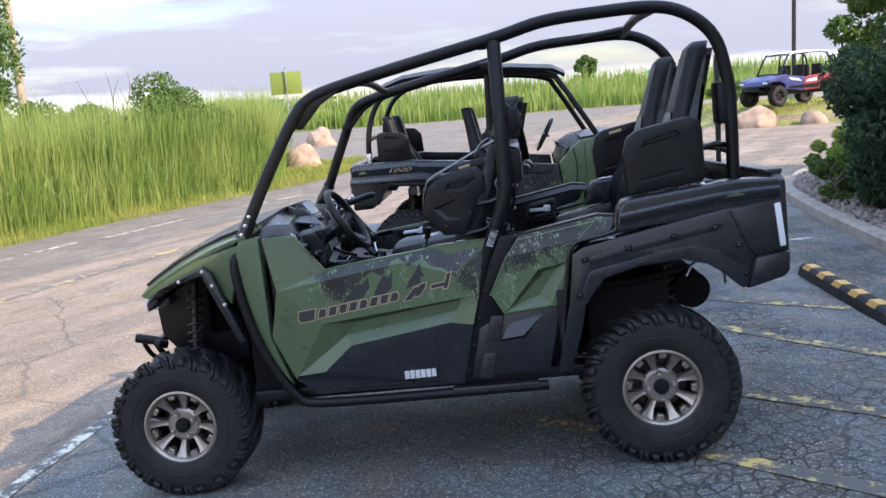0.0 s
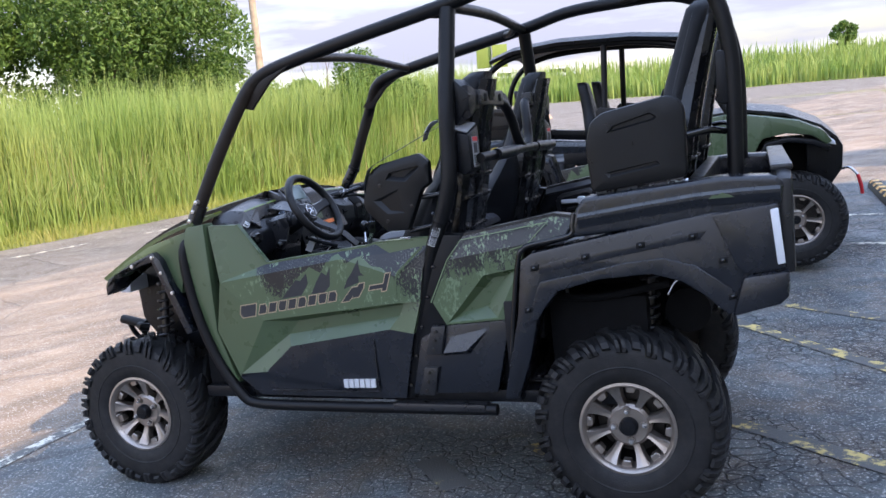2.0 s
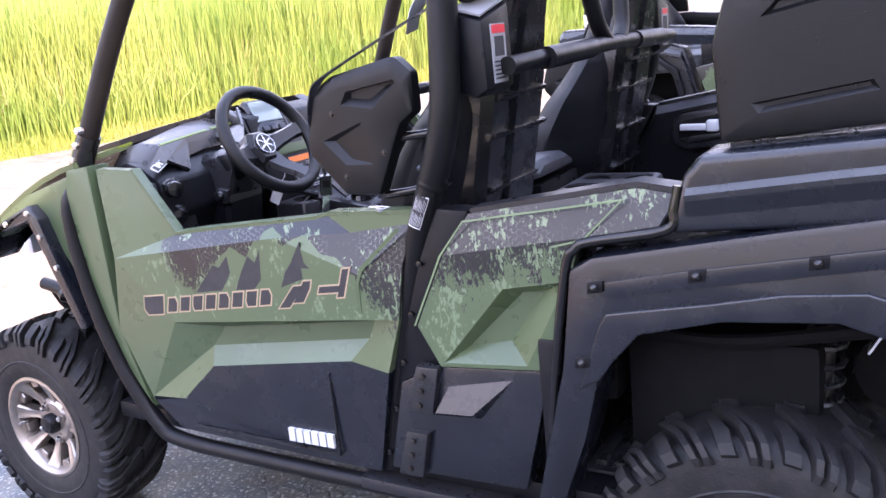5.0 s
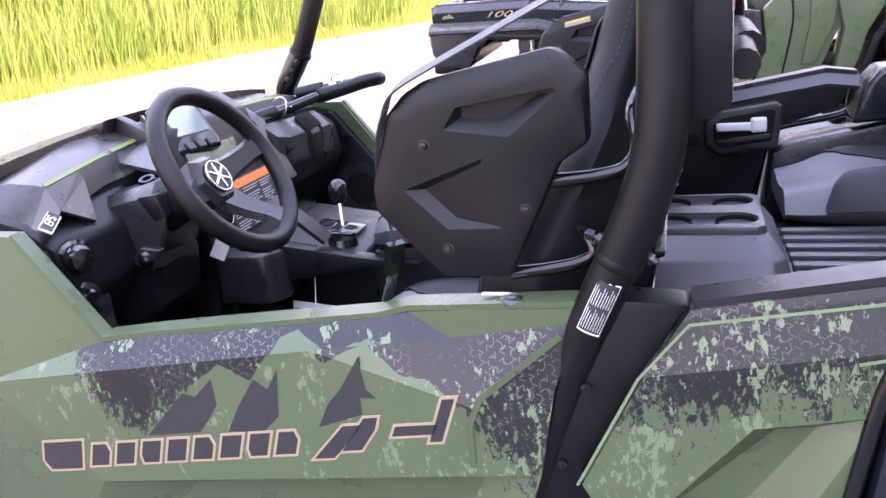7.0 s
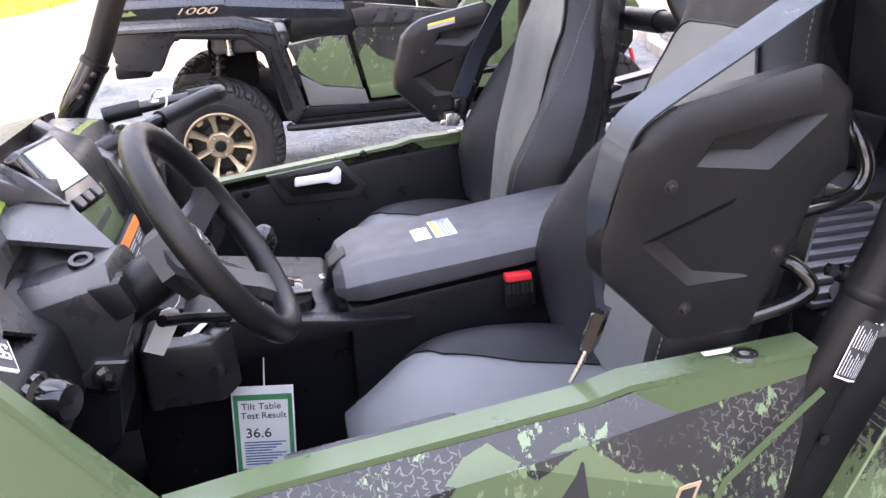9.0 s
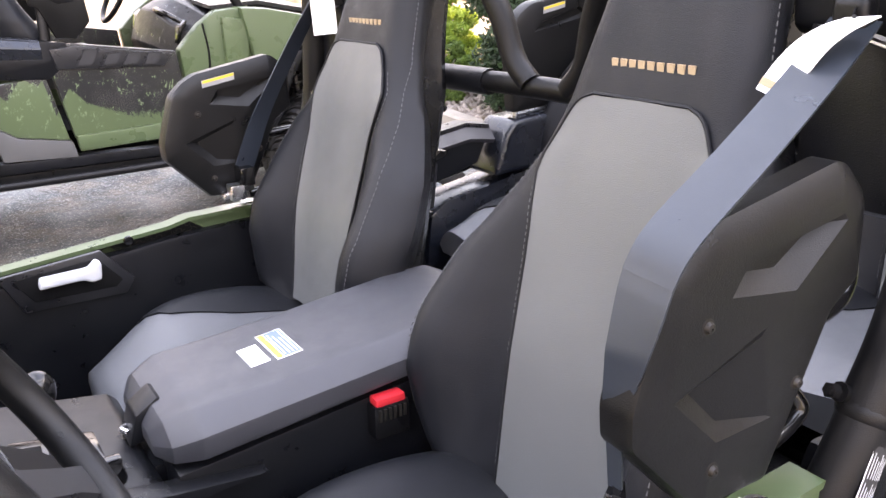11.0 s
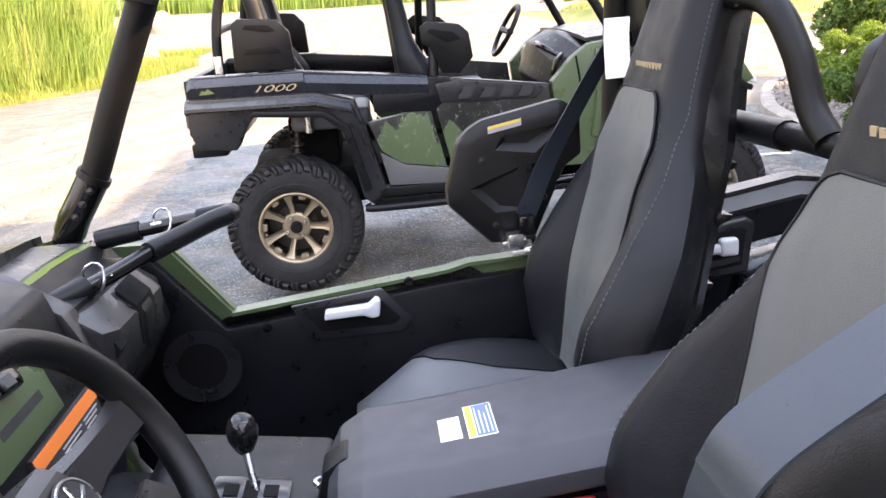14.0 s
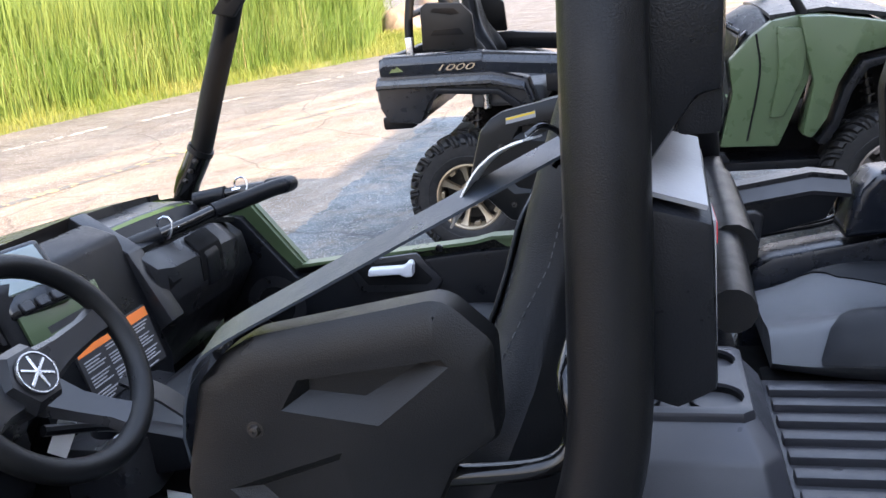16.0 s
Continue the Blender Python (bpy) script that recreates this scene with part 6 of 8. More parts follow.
part("instrument_hood", joined(prism([(-0.70, 1.175), (-0.64, 1.225), (-0.585, 1.242), (-0.60, 1.205)], -0.315, 0.125, "y", 0.006),
                               prism([(-0.60, 1.19), (-0.585, 1.242), (-0.50, 1.20), (-0.470, 1.12), (-0.50, 1.13)], -0.278, -0.252, "y", 0.005),
                               prism([(-0.62, 1.19), (-0.585, 1.242), (-0.47, 1.165), (-0.40, 1.02), (-0.45, 0.99), (-0.52, 1.12)], 0.080, 0.128, "y", 0.005)), PLASTIC_GREY, dash)
DISP = pose(-0.497, -0.175, 1.200, 0, 0, 78) @ pose(0, 0, 0, -34, 0, 0) @ Matrix.Diagonal((1.05, 1.1, 1.28, 1.0))
disp = part("display", box((-0.062, -0.008, -0.050), (0.062, 0.020, 0.046), 0.01, 3, DISP), GLOSS, dash, "glossy instrument display with grey screen")
part("screen", box((-0.047, -0.0115, -0.020), (0.047, -0.006, 0.038), 0.002, 1, DISP), SCREEN, disp)
for q in range(3):
    part("display_button", box((-0.04 + q * 0.03, -0.013, -0.047), (-0.018 + q * 0.03, -0.006, -0.032), 0.002, 1, DISP), PLASTIC_GREY, disp)
part("stack_face", prism([(-0.474, 1.150), (-0.468, 1.152), (-0.444, 1.077), (-0.450, 1.075)], -0.235, -0.035, "y", 0.001), GREEN, dash, "green trim plate below the display")
part("stack_mark", prism([(-0.4580, 1.118), (-0.4565, 1.118), (-0.4530, 1.106), (-0.4545, 1.106)], -0.19, -0.07, "y", 0.0), INK, dash)
part("warning_plate", prism([(-0.450, 1.065), (-0.441, 1.066), (-0.414, 0.955), (-0.422, 0.954)], -0.165, 0.056, "y", 0.001), INK, dash, "warning plate with an orange heading")


def plate_line(z0, z1, y0, y1, out):
    def at(z):
        return -0.441 + (1.066 - z) * 0.243 + out
    return prism([(at(z0) - 0.004, z0), (at(z0), z0), (at(z1), z1), (at(z1) - 0.004, z1)], y0, y1, "y", 0.0)


part("orange_heading", plate_line(1.064, 1.046, -0.163, 0.054, 0.001), ORANGE, dash)
for q in range(15):
    z = 1.041 - q * 0.0057
    for y0, y1 in ((-0.155, -0.100), (-0.090, -0.020), (-0.010, 0.045)):
        if (q * 7 + int(y0 * 100)) % 5:
            part("print_line", plate_line(z, z - 0.0021, y0, y1 - 0.008 * (q % 3), 0.001), REEL_GREY, dash)
# driver's side: knee panel, column shroud, lamp knobs
part("side_bolster", prism([(-0.60, 1.080), (-0.500, 1.090), (-0.466, 1.085), (-0.455, 0.98), (-0.45, 0.80), (-0.56, 0.80)], -0.690, -0.560, "y", 0.010), PLASTIC_GREY, dash)
HOOD = [(-0.690, [(-0.66, 1.060), (-0.56, 1.070), (-0.512, 1.068), (-0.500, 1.062), (-0.49, 1.02)]), (-0.663, [(-0.66, 1.105), (-0.57, 1.116), (-0.515, 1.114), (-0.501, 1.109), (-0.49, 1.06)]), (-0.603, [(-0.66, 1.168), (-0.575, 1.184), (-0.516, 1.179), (-0.504, 1.174), (-0.495, 1.12)]),
        (-0.43, [(-0.68, 1.206), (-0.605, 1.210), (-0.540, 1.191), (-0.528, 1.185), (-0.517, 1.14)]), (-0.25, [(-0.69, 1.222), (-0.63, 1.228), (-0.563, 1.199), (-0.551, 1.191), (-0.53, 1.14)]),
        (-0.10, [(-0.70, 1.215), (-0.65, 1.226), (-0.61, 1.214), (-0.595, 1.20), (-0.57, 1.15)]), (0.12, [(-0.69, 1.200), (-0.62, 1.212), (-0.555, 1.200), (-0.538, 1.189), (-0.51, 1.15)]),
        (0.25, [(-0.69, 1.192), (-0.62, 1.204), (-0.556, 1.198), (-0.541, 1.189), (-0.52, 1.15)]), (0.40, [(-0.69, 1.182), (-0.62, 1.196), (-0.558, 1.190), (-0.543, 1.181), (-0.52, 1.14)]), (0.525, [(-0.68, 1.145), (-0.61, 1.168), (-0.558, 1.166), (-0.543, 1.157), (-0.52, 1.10)])]
part("dash_hood", loft([[(x, y, z) for x, z in row] + [(row[4][0] - 0.04, y, row[4][1] - 0.02), (row[0][0], y, row[0][1] - 0.03)] for y, row in HOOD], True), HOOD_GREY, dash, "charcoal dashboard hood", 24)
CORNER = {"low": (-0.502, -0.667, 1.106), "elbow": (-0.503, -0.603, 1.174), "rise": (-0.517, -0.500, 1.1805), "brow": (-0.527, -0.430, 1.185), "arch": (-0.537, -0.360, 1.188), "top": (-0.551, -0.250, 1.191),
          "sill": (-0.513, -0.494, 1.166), "bend": (-0.523, -0.432, 1.1665), "crown": (-0.527, -0.369, 1.166), "beak": (-0.388, -0.402, 1.146), "lip": (-0.454, -0.322, 1.191), "foot": (-0.466, -0.541, 1.100), "edge": (-0.477, -0.608, 1.137), "toe": (-0.482, -0.660, 1.083),
          "peak": (-0.551, -0.232, 1.236), "side": (-0.512, -0.268, 1.222)}


def dash_sheet(*names):
    """One bent sheet of the dashboard's skin through named corners."""
    bm = bmesh.new()
    seen = {}
    for loop in names:
        bm.faces.new([seen.setdefault(k, None) or seen.update({k: bm.verts.new(CORNER[k])}) or seen[k] for k in loop.split()])
    bmesh.ops.recalc_face_normals(bm, faces=bm.faces)
    if sum(f.normal.x * f.calc_area() for f in bm.faces) < 0:
        bmesh.ops.reverse_faces(bm, faces=bm.faces)
    bmesh.ops.solidify(bm, geom=bm.faces[:], thickness=0.007)
    return bm


part("hood_cheek", dash_sheet("low elbow edge toe", "elbow rise sill foot edge"), HOOD_GREY, dash, "", 10)
part("dash_visor", dash_sheet("rise brow bend sill", "brow arch crown bend", "arch top lip beak crown"), HOOD_GREY, dash, "angular visor over the steering column", 10)
part("display_cheek", dash_sheet("top peak side lip"), HOOD_GREY, dash, "", 10)


def hood_at(y, k):
    """A point of the hood's k-th ridge at y."""
    for (ya, ra), (yb, rb) in zip(HOOD, HOOD[1:]):
        if ya <= y <= yb:
            t = (y - ya) / (yb - ya)
            return ra[k][0] + (rb[k][0] - ra[k][0]) * t, ra[k][1] + (rb[k][1] - ra[k][1]) * t


for span in ((-0.598, -0.520, -0.440, -0.395), (-0.375, -0.310, -0.255), (0.131, 0.25, 0.36, 0.46)):
    rows = []
    for y in span:
        (xa, za), (xb, zb) = hood_at(y, 2), hood_at(y, 3)
        xa, za = xa + (xb - xa) * 0.35, za + (zb - za) * 0.35
        rows.append([(xa + 0.001, y, za + 0.0022), (xb + 0.001, y, zb + 0.002), (xb - 0.004, y, zb - 0.006), (xa + 0.001, y, za - 0.006)])
    part("hood_stripe", loft(rows, True), GREEN_TRIM, dash, "bright green trim stripe", 20)
part("column_recess", prism([(-0.545, 1.168), (-0.535, 1.168), (-0.520, 1.130), (-0.500, 1.105), (-0.545, 1.09)], -0.500, -0.290, "y", 0.003), DARK, dash)
SHROUD = [(-0.54, 1.095), (-0.506, 1.108), (-0.390, 1.134), (-0.368, 1.090), (-0.402, 1.010), (-0.470, 0.965), (-0.54, 0.99)]
part("column_shroud", bevelled(loft([[(x - 0.008 * i * (i < 2), y, z + lift * (z > 1.08)) for x, z in SHROUD] for i, (y, lift) in enumerate(((-0.484, -0.006), (-0.452, 0.012), (-0.395, 0.016), (-0.345, 0.0)))], True), 0.004, 2, 14), PLASTIC_GREY, dash, "faceted charcoal steering column shroud", 15)
part("ignition_ring", lathe([(0.009, -0.002), (0.015, -0.002), (0.017, 0.004), (0.009, 0.004)], 20, pose(-0.430, -0.430, 1.146, -72, 0, 0)), GLOSS, dash)
part("ignition_block", prism([(-0.420, 1.125), (-0.380, 1.130), (-0.364, 1.088), (-0.392, 1.078)], -0.486, -0.440, "y", 0.005), PLASTIC, dash)
part("knee_panel", prism([(-0.53, 1.02), (-0.43, 1.035), (-0.405, 1.00), (-0.418, 0.90), (-0.53, 0.82)], -0.485, -0.33, "y", 0.012, 1), PLASTIC, dash, "", 15)
part("knee_plate", prism([(-0.455, 1.005), (-0.425, 1.035), (-0.385, 1.030), (-0.405, 0.990)], -0.497, -0.480, "y", 0.003, 1), PLASTIC_GREY, dash, "", 15)
for q in (1.065, 0.990):
    part("lamp_knob", lathe([(0.001, -0.03), (0.019, -0.028), (0.023, -0.02), (0.024, 0.0), (0.030, 0.004), (0.030, 0.012), (0.001, 0.012)], 14, pose(-0.440, -0.640, q, 0, 0, 62), False), GLOSS, dash)
part("knee_bolt", lathe([(0.001, -0.010), (0.008, -0.008), (0.010, 0.0), (0.016, 0.003), (0.016, 0.012), (0.001, 0.012)], 12, pose(-0.412, -0.500, 1.012, 0, 0, 30), False), GLOSS, dash)
bu = Vector((-0.026, 0.062, 0.015)).normalized()
bn = Vector((0.62, -0.05, 0.78))
bn = (bn - bu * bn.dot(bu)).normalized()
BADGE = Matrix((bu, bn.cross(bu), bn)).transposed().to_4x4()
BADGE.translation = Vector((-0.470, -0.646, 1.128))
plate = part("badge", box((-0.030, -0.0115, -0.004), (0.030, 0.0115, 0.0006), 0.002, 2, BADGE), WHITE, dash, "small black badge with white letters")
part("badge_field", box((-0.0285, -0.0098, 0.0), (0.0285, 0.0098, 0.0012), 0.001, 1, BADGE), INK, plate)
words("badge_letters", "EPS", 0.020, BADGE @ pose(0, 0, 0.0016), WHITE, plate, 0.15)
# passenger side: glove box, grab bar
part("dash_shelf", loft([[(-0.545, y, z), (-0.525, y, z - 0.030), (-0.470, y, z - 0.040)] for y, z in ((0.105, 1.190), (0.25, 1.186), (0.42, 1.176), (0.52, 1.150))], thick=-0.012), PLASTIC, dash, "", 20)
GLOVE = [(0.105, [(-0.55, 1.150), (-0.470, 1.152), (-0.428, 1.122), (-0.432, 1.060), (-0.452, 1.00), (-0.55, 0.96)]), (0.150, [(-0.55, 1.152), (-0.458, 1.150), (-0.418, 1.112), (-0.418, 1.045), (-0.440, 0.985), (-0.55, 0.95)]),
         (0.400, [(-0.55, 1.140), (-0.458, 1.140), (-0.416, 1.100), (-0.420, 1.030), (-0.445, 0.980), (-0.55, 0.95)]), (0.470, [(-0.56, 1.125), (-0.480, 1.122), (-0.440, 1.085), (-0.446, 1.020), (-0.470, 0.975), (-0.56, 0.95)]), (0.525, [(-0.60, 1.10), (-0.54, 1.095), (-0.51, 1.05), (-0.515, 0.995), (-0.53, 0.96), (-0.60, 0.95)])]
part("glove_box", bevelled(loft([[(x, y, z) for x, z in row] for y, row in GLOVE], True), 0.005, 2, 14), PLASTIC_GREY, dash, "faceted charcoal glove box", 16)
part("glove_box_latch", prism([(-0.462, 1.142), (-0.424, 1.122), (-0.410, 1.095), (-0.412, 1.030), (-0.428, 1.026), (-0.432, 1.09)], 0.268, 0.325, "y", 0.006), PLASTIC, dash)
part("latch_recess", prism([(-0.450, 1.1475), (-0.418, 1.1155), (-0.4145, 1.095), (-0.4165, 1.045), (-0.430, 1.045)], 0.250, 0.345, "y", 0.003), DARK, dash)
part("glove_box_notch", prism([(-0.440, 1.128), (-0.413, 1.085), (-0.430, 1.060)], 0.128, 0.165, "y", 0.003), DARK, dash)
grab = part("grab_bar", tube([(-0.545, 0.13, 1.150), (-0.50, 0.17, 1.160), (-0.44, 0.25, 1.176), (-0.37, 0.35, 1.198), (-0.310, 0.430, 1.207), (-0.287, 0.456, 1.209), (-0.292, 0.486, 1.207), (-0.36, 0.495, 1.199), (-0.45, 0.488, 1.190), (-0.54, 0.48, 1.178)], 0.0135, 12), GLOSS, dash, "gloss black passenger grab bar")
part("grip", tube([(-0.40, 0.307, 1.188), (-0.350, 0.380, 1.198), (-0.310, 0.430, 1.207), (-0.287, 0.456, 1.209), (-0.292, 0.486, 1.207), (-0.35, 0.495, 1.200)], 0.019, 12), PLASTIC, grab, "soft black grip")
part("bar_sleeve", tube([(-0.54, 0.135, 1.151), (-0.51, 0.162, 1.158), (-0.475, 0.205, 1.167)], 0.020, 12, False), PLASTIC, grab)
part("bar_sleeve", tube([(-0.54, 0.48, 1.178), (-0.50, 0.484, 1.184), (-0.46, 0.487, 1.189)], 0.019, 12, False), PLASTIC, grab)
for p in ((-0.462, 0.215, 1.172), (-0.415, 0.487, 1.196)):
    part("clip_ring", tube([(p[0] + 0.016 * math.cos(a), p[1] - 0.004 + 0.006 * math.sin(2 * a), p[2] + 0.008 + 0.024 * math.sin(a)) for a in (i * 0.5236 for i in range(12))], 0.0024, 6, False, True), STEEL, grab)
    part("clip_pin", tube([(p[0] - 0.02, p[1] - 0.015, p[2] + 0.004), (p[0], p[1], p[2] + 0.004), (p[0] + 0.02, p[1] + 0.016, p[2] + 0.004)], 0.004, 8, False), STEEL, grab)

# steering wheel
WH = pose(-0.3096, -0.4264, 1.1321, 0, -30.3, 0)
wheel_ring = []
for i in range(48):
    a = 2 * math.pi * i / 48
    wheel_ring.append(WH @ Vector((0.054, 0.1528 * math.cos(a), 0.1528 * math.sin(a))))
steer = part("steering_wheel", tube(wheel_ring, 0.0172, 14, False, True), GUARD, car, "thick black three-spoke steering wheel")
for a, w in ((math.radians(7), 0.023), (math.radians(190), 0.024), (math.radians(298), 0.026)):
    ca, sa = math.cos(a), math.sin(a)
    rows = []
    for r, k, d in ((0.03, 1.5, 0.006), (0.075, 1.05, 0.018), (0.115, 0.92, 0.040), (0.147, 1.15, 0.054)):
        rows.append([WH @ Vector((d + dx, r * ca - t * k * w * sa, r * sa + t * k * w * ca)) for t, dx in ((-1, -0.008), (-0.7, 0.006), (0.7, 0.006), (1, -0.008), (0.7, -0.016), (-0.7, -0.016))])
    part("spoke", loft(rows, True), PLASTIC_GREY, steer, "", 30)
part("wheel_hub", lathe([(0.001, -0.030), (0.042, -0.026), (0.055, -0.010), (0.052, 0.025), (0.001, 0.03)], 6, WH @ pose(0, 0, 0, 0, 0, 90), False), PLASTIC_GREY, steer, "", 30)
emb = part("emblem", lathe([(0.001, -0.0325), (0.030, -0.0325), (0.032, -0.029), (0.001, -0.028)], 28, WH @ pose(0, 0, 0, 0, 0, 90), False), INK, steer, "round black emblem with a silver ring")
part("emblem_ring", lathe([(0.0292, -0.0335), (0.031, -0.0335), (0.031, -0.030), (0.0292, -0.030)], 28, WH @ pose(0, 0, 0, 0, 0, 90)), STEEL, emb)
for i in range(3):
    part("emblem_bar", box((-0.0025, -0.0345, -0.026), (0.0025, -0.032, 0.026), 0.001, 1, WH @ pose(0, 0, 0, 0, 0, 90) @ pose(0, 0, 0, 0, 60 * i, 0)), STEEL, emb)
part("steering_column", tube([WH @ Vector((-0.02, 0, 0)), WH @ Vector((-0.12, 0, 0.0)), WH @ Vector((-0.24, 0, -0.01))], 0.034, 12, False), PLASTIC, steer)
part("tilt_lever", tube([(-0.36, -0.36, 1.02), (-0.33, -0.28, 0.985), (-0.28, -0.235, 0.96)], 0.009, 8), PLASTIC, steer)

# console between the seats
console = part("console", prism([(-0.47, 0.94), (-0.40, 0.955), (-0.16, 0.915), (0.46, 0.925), (0.46, 0.45), (-0.47, 0.45)], -0.142, 0.002, "y", 0.014), PLASTIC, car, "black moulded centre console")
part("console_tray", prism([(-0.36, 0.950), (-0.335, 0.960), (-0.115, 0.926), (-0.10, 0.910), (-0.34, 0.930)], -0.225, 0.085, "y", 0.008), PLASTIC, console)
part("console_box", box((-0.09, -0.205, 0.70), (0.44, 0.065, 0.925), 0.012), PLASTIC, console)
part("console_wing", prism([(-0.30, 0.955), (-0.10, 0.925), (0.02, 0.912), (-0.12, 0.90), (-0.34, 0.86)], -0.235, -0.195, "y", 0.006), PLASTIC, console)
part("lid_base", prism([(-0.09, 0.70), (0.44, 0.70), (0.44, 0.985), (-0.09, 0.931)], -0.209, 0.052, "y", 0.008), PLASTIC, console)
LID = [(-0.106, 0.080, 0.938, 0.954, 0.058, 0.962), (-0.090, 0.118, 0.940, 0.964, 0.080, 0.984), (-0.055, 0.137, 0.944, 0.976, 0.096, 0.998), (0.05, 0.138, 0.955, 0.986, 0.098, 1.0035), (0.36, 0.138, 0.988, 1.014, 0.098, 1.0375), (0.405, 0.130, 0.994, 1.016, 0.092, 1.040), (0.432, 0.115, 1.000, 1.012, 0.080, 1.028)]
lid = part("lid", bevelled(loft([[(x, -0.078 - a, z0), (x, -0.078 - a, z1), (x, -0.078 - b, z2), (x, -0.078 + b, z2), (x, -0.078 + a, z1), (x, -0.078 + a, z0)] for x, a, z0, z1, b, z2 in LID], True), 0.005, 2, 12), VINYL_LID, console, "slate-grey console lid with chamfered sides", 16)
part("lid_latch", prism([(-0.124, 0.930), (-0.112, 0.972), (-0.082, 0.992), (-0.070, 0.985), (-0.09, 0.935)], -0.105, -0.052, "y", 0.004), PLASTIC, lid)
part("latch_pin", tube([(-0.120, -0.088, 0.944), (-0.126, -0.078, 0.946), (-0.120, -0.068, 0.944)], 0.004, 8), STEEL, lid)


def on_lid(x0, x1, y0, y1, out):
    def at(x):
        return 1.003 + (x - 0.05) * 0.1103 + out
    return prism([(x0, at(x0) - 0.002), (x1, at(x1) - 0.002), (x1, at(x1)), (x0, at(x0))], y0, y1, "y", 0.0)


part("sticker", on_lid(0.041, 0.074, -0.116, -0.055, 0.0008), WHITE, lid, "small white printed sticker")
for q in range(5):
    part("sticker_line", on_lid(0.045 + q * 0.0056, 0.0470 + q * 0.0056, -0.110, -0.062 - 0.008 * (q % 2), 0.0012), SILVER, lid)
part("sticker", on_lid(0.082, 0.120, -0.122, -0.032, 0.0008), WHITE, lid, "small printed sticker with a yellow band")
part("sticker_band", on_lid(0.0835, 0.092, -0.120, -0.034, 0.0013), YELLOW, lid)
part("sticker_field", on_lid(0.0935, 0.1185, -0.120, -0.034, 0.0013), BLUE_INK, lid)
for q in range(4):
    part("sticker_line", on_lid(0.096 + q * 0.0058, 0.0975 + q * 0.0058, -0.115, -0.042 - 0.010 * (q % 3), 0.0017), WHITE, lid)
gate = part("shift_gate", box((-0.262, -0.135, 0.938), (-0.158, -0.055, 0.953), 0.005, 2, pose(-0.21, 0, 0.945, 0, 9, 0) @ pose(0.21, 0, -0.945)), GLOSS, console, "black gate of the shift lever")
for q in range(3):
    part("gate_slot", box((-0.245 + q * 0.026, -0.108 - 0.012 * (q % 2), 0.950), (-0.226 + q * 0.026, -0.080 + 0.010 * (q % 2), 0.9545), 0.0, 1, pose(-0.21, 0, 0.945, 0, 9, 0) @ pose(0.21, 0, -0.945)), DARK, gate)
part("shift_rod", tube([(-0.199, -0.098, 0.935), (-0.207, -0.082, 0.970), (-0.213, -0.068, 1.005)], 0.0052, 8, False), STEEL, console)
knob = bmesh.new()
bmesh.ops.create_uvsphere(knob, u_segments=16, v_segments=10, radius=0.0215)
for v in knob.verts:
    v.co = Vector((v.co.x, v.co.y, v.co.z * (1.9 if v.co.z < 0 else 1.1))) * (1.0 if v.co.z > -0.008 else 0.92)
part("shift_knob", moved(knob, pose(-0.214, -0.065, 1.028)), GLOSS, console, "round black shift knob")
part("drive_switch", joined(lathe([(0.001, -0.016), (0.030, -0.016), (0.034, 0.0), (0.001, 0.0)], 20, pose(-0.175, -0.165, 0.932, -90, 0, 0), False), box((-0.205, -0.173, 0.942), (-0.145, -0.157, 0.960), 0.004)), GLOSS, console)
ring = [(-0.352 + 0.041 * math.cos(a), -0.212 + 0.041 * math.sin(a)) for a in (k * math.pi / 12 for k in range(24))]
part("cup_holder", moved(moulded(rounded([(-0.415, -0.285), (-0.30, -0.285), (-0.275, -0.235), (-0.285, -0.165), (-0.415, -0.165)], 0.012), -0.945, -0.840, 0.008, [(ring, [(x, y, 0.075) for x, y in ring])]), pose(0, 0, 0, -90, 0, 0)), PLASTIC_GREY, console, "charcoal cup holder beside the column", 33)
part("hand_lever", tube([(-0.300, -0.235, 1.050), (-0.243, -0.219, 1.010), (-0.193, -0.200, 0.955)], 0.0, smooth=False, flat=(0.013, 0.009, (0.5, 0.8, 0.3))), PLASTIC_GREY, console, "flat grey lever handle")
buckle = part("belt_buckle", box((0.172, -0.232, 0.900), (0.228, -0.204, 0.951), 0.005, 2), GLOSS, console)
part("buckle_button", box((0.176, -0.231, 0.947), (0.222, -0.208, 0.961), 0.004, 2), RED, buckle, "red seat belt release button")
for q in range(6):
    part("buckle_rib", box((0.178 + q * 0.0078, -0.2345, 0.928), (0.182 + q * 0.0078, -0.230, 0.946), 0.0), RIM_DARK, buckle)


def console_body():
    rows = []
    for z, x0, x1, y0, y1, c in ((0.60, 0.405, 0.735, -0.285, 0.150, 0.03), (0.80, 0.412, 0.728, -0.262, 0.140, 0.03), (0.905, 0.425, 0.705, -0.205, 0.125, 0.03), (0.932, 0.436, 0.684, -0.165, 0.108, 0.025), (0.944, 0.448, 0.672, -0.148, 0.098, 0.02)):
        rows.append([(x0 + c, y0, z), (x1 - c, y0, z), (x1, y0 + c, z), (x1, y1 - c, z), (x1 - c, y1, z), (x0 + c, y1, z), (x0, y1 - c, z), (x0, y0 + c, z)])
    return bevelled(loft(rows, True), 0.006, 2, 15)


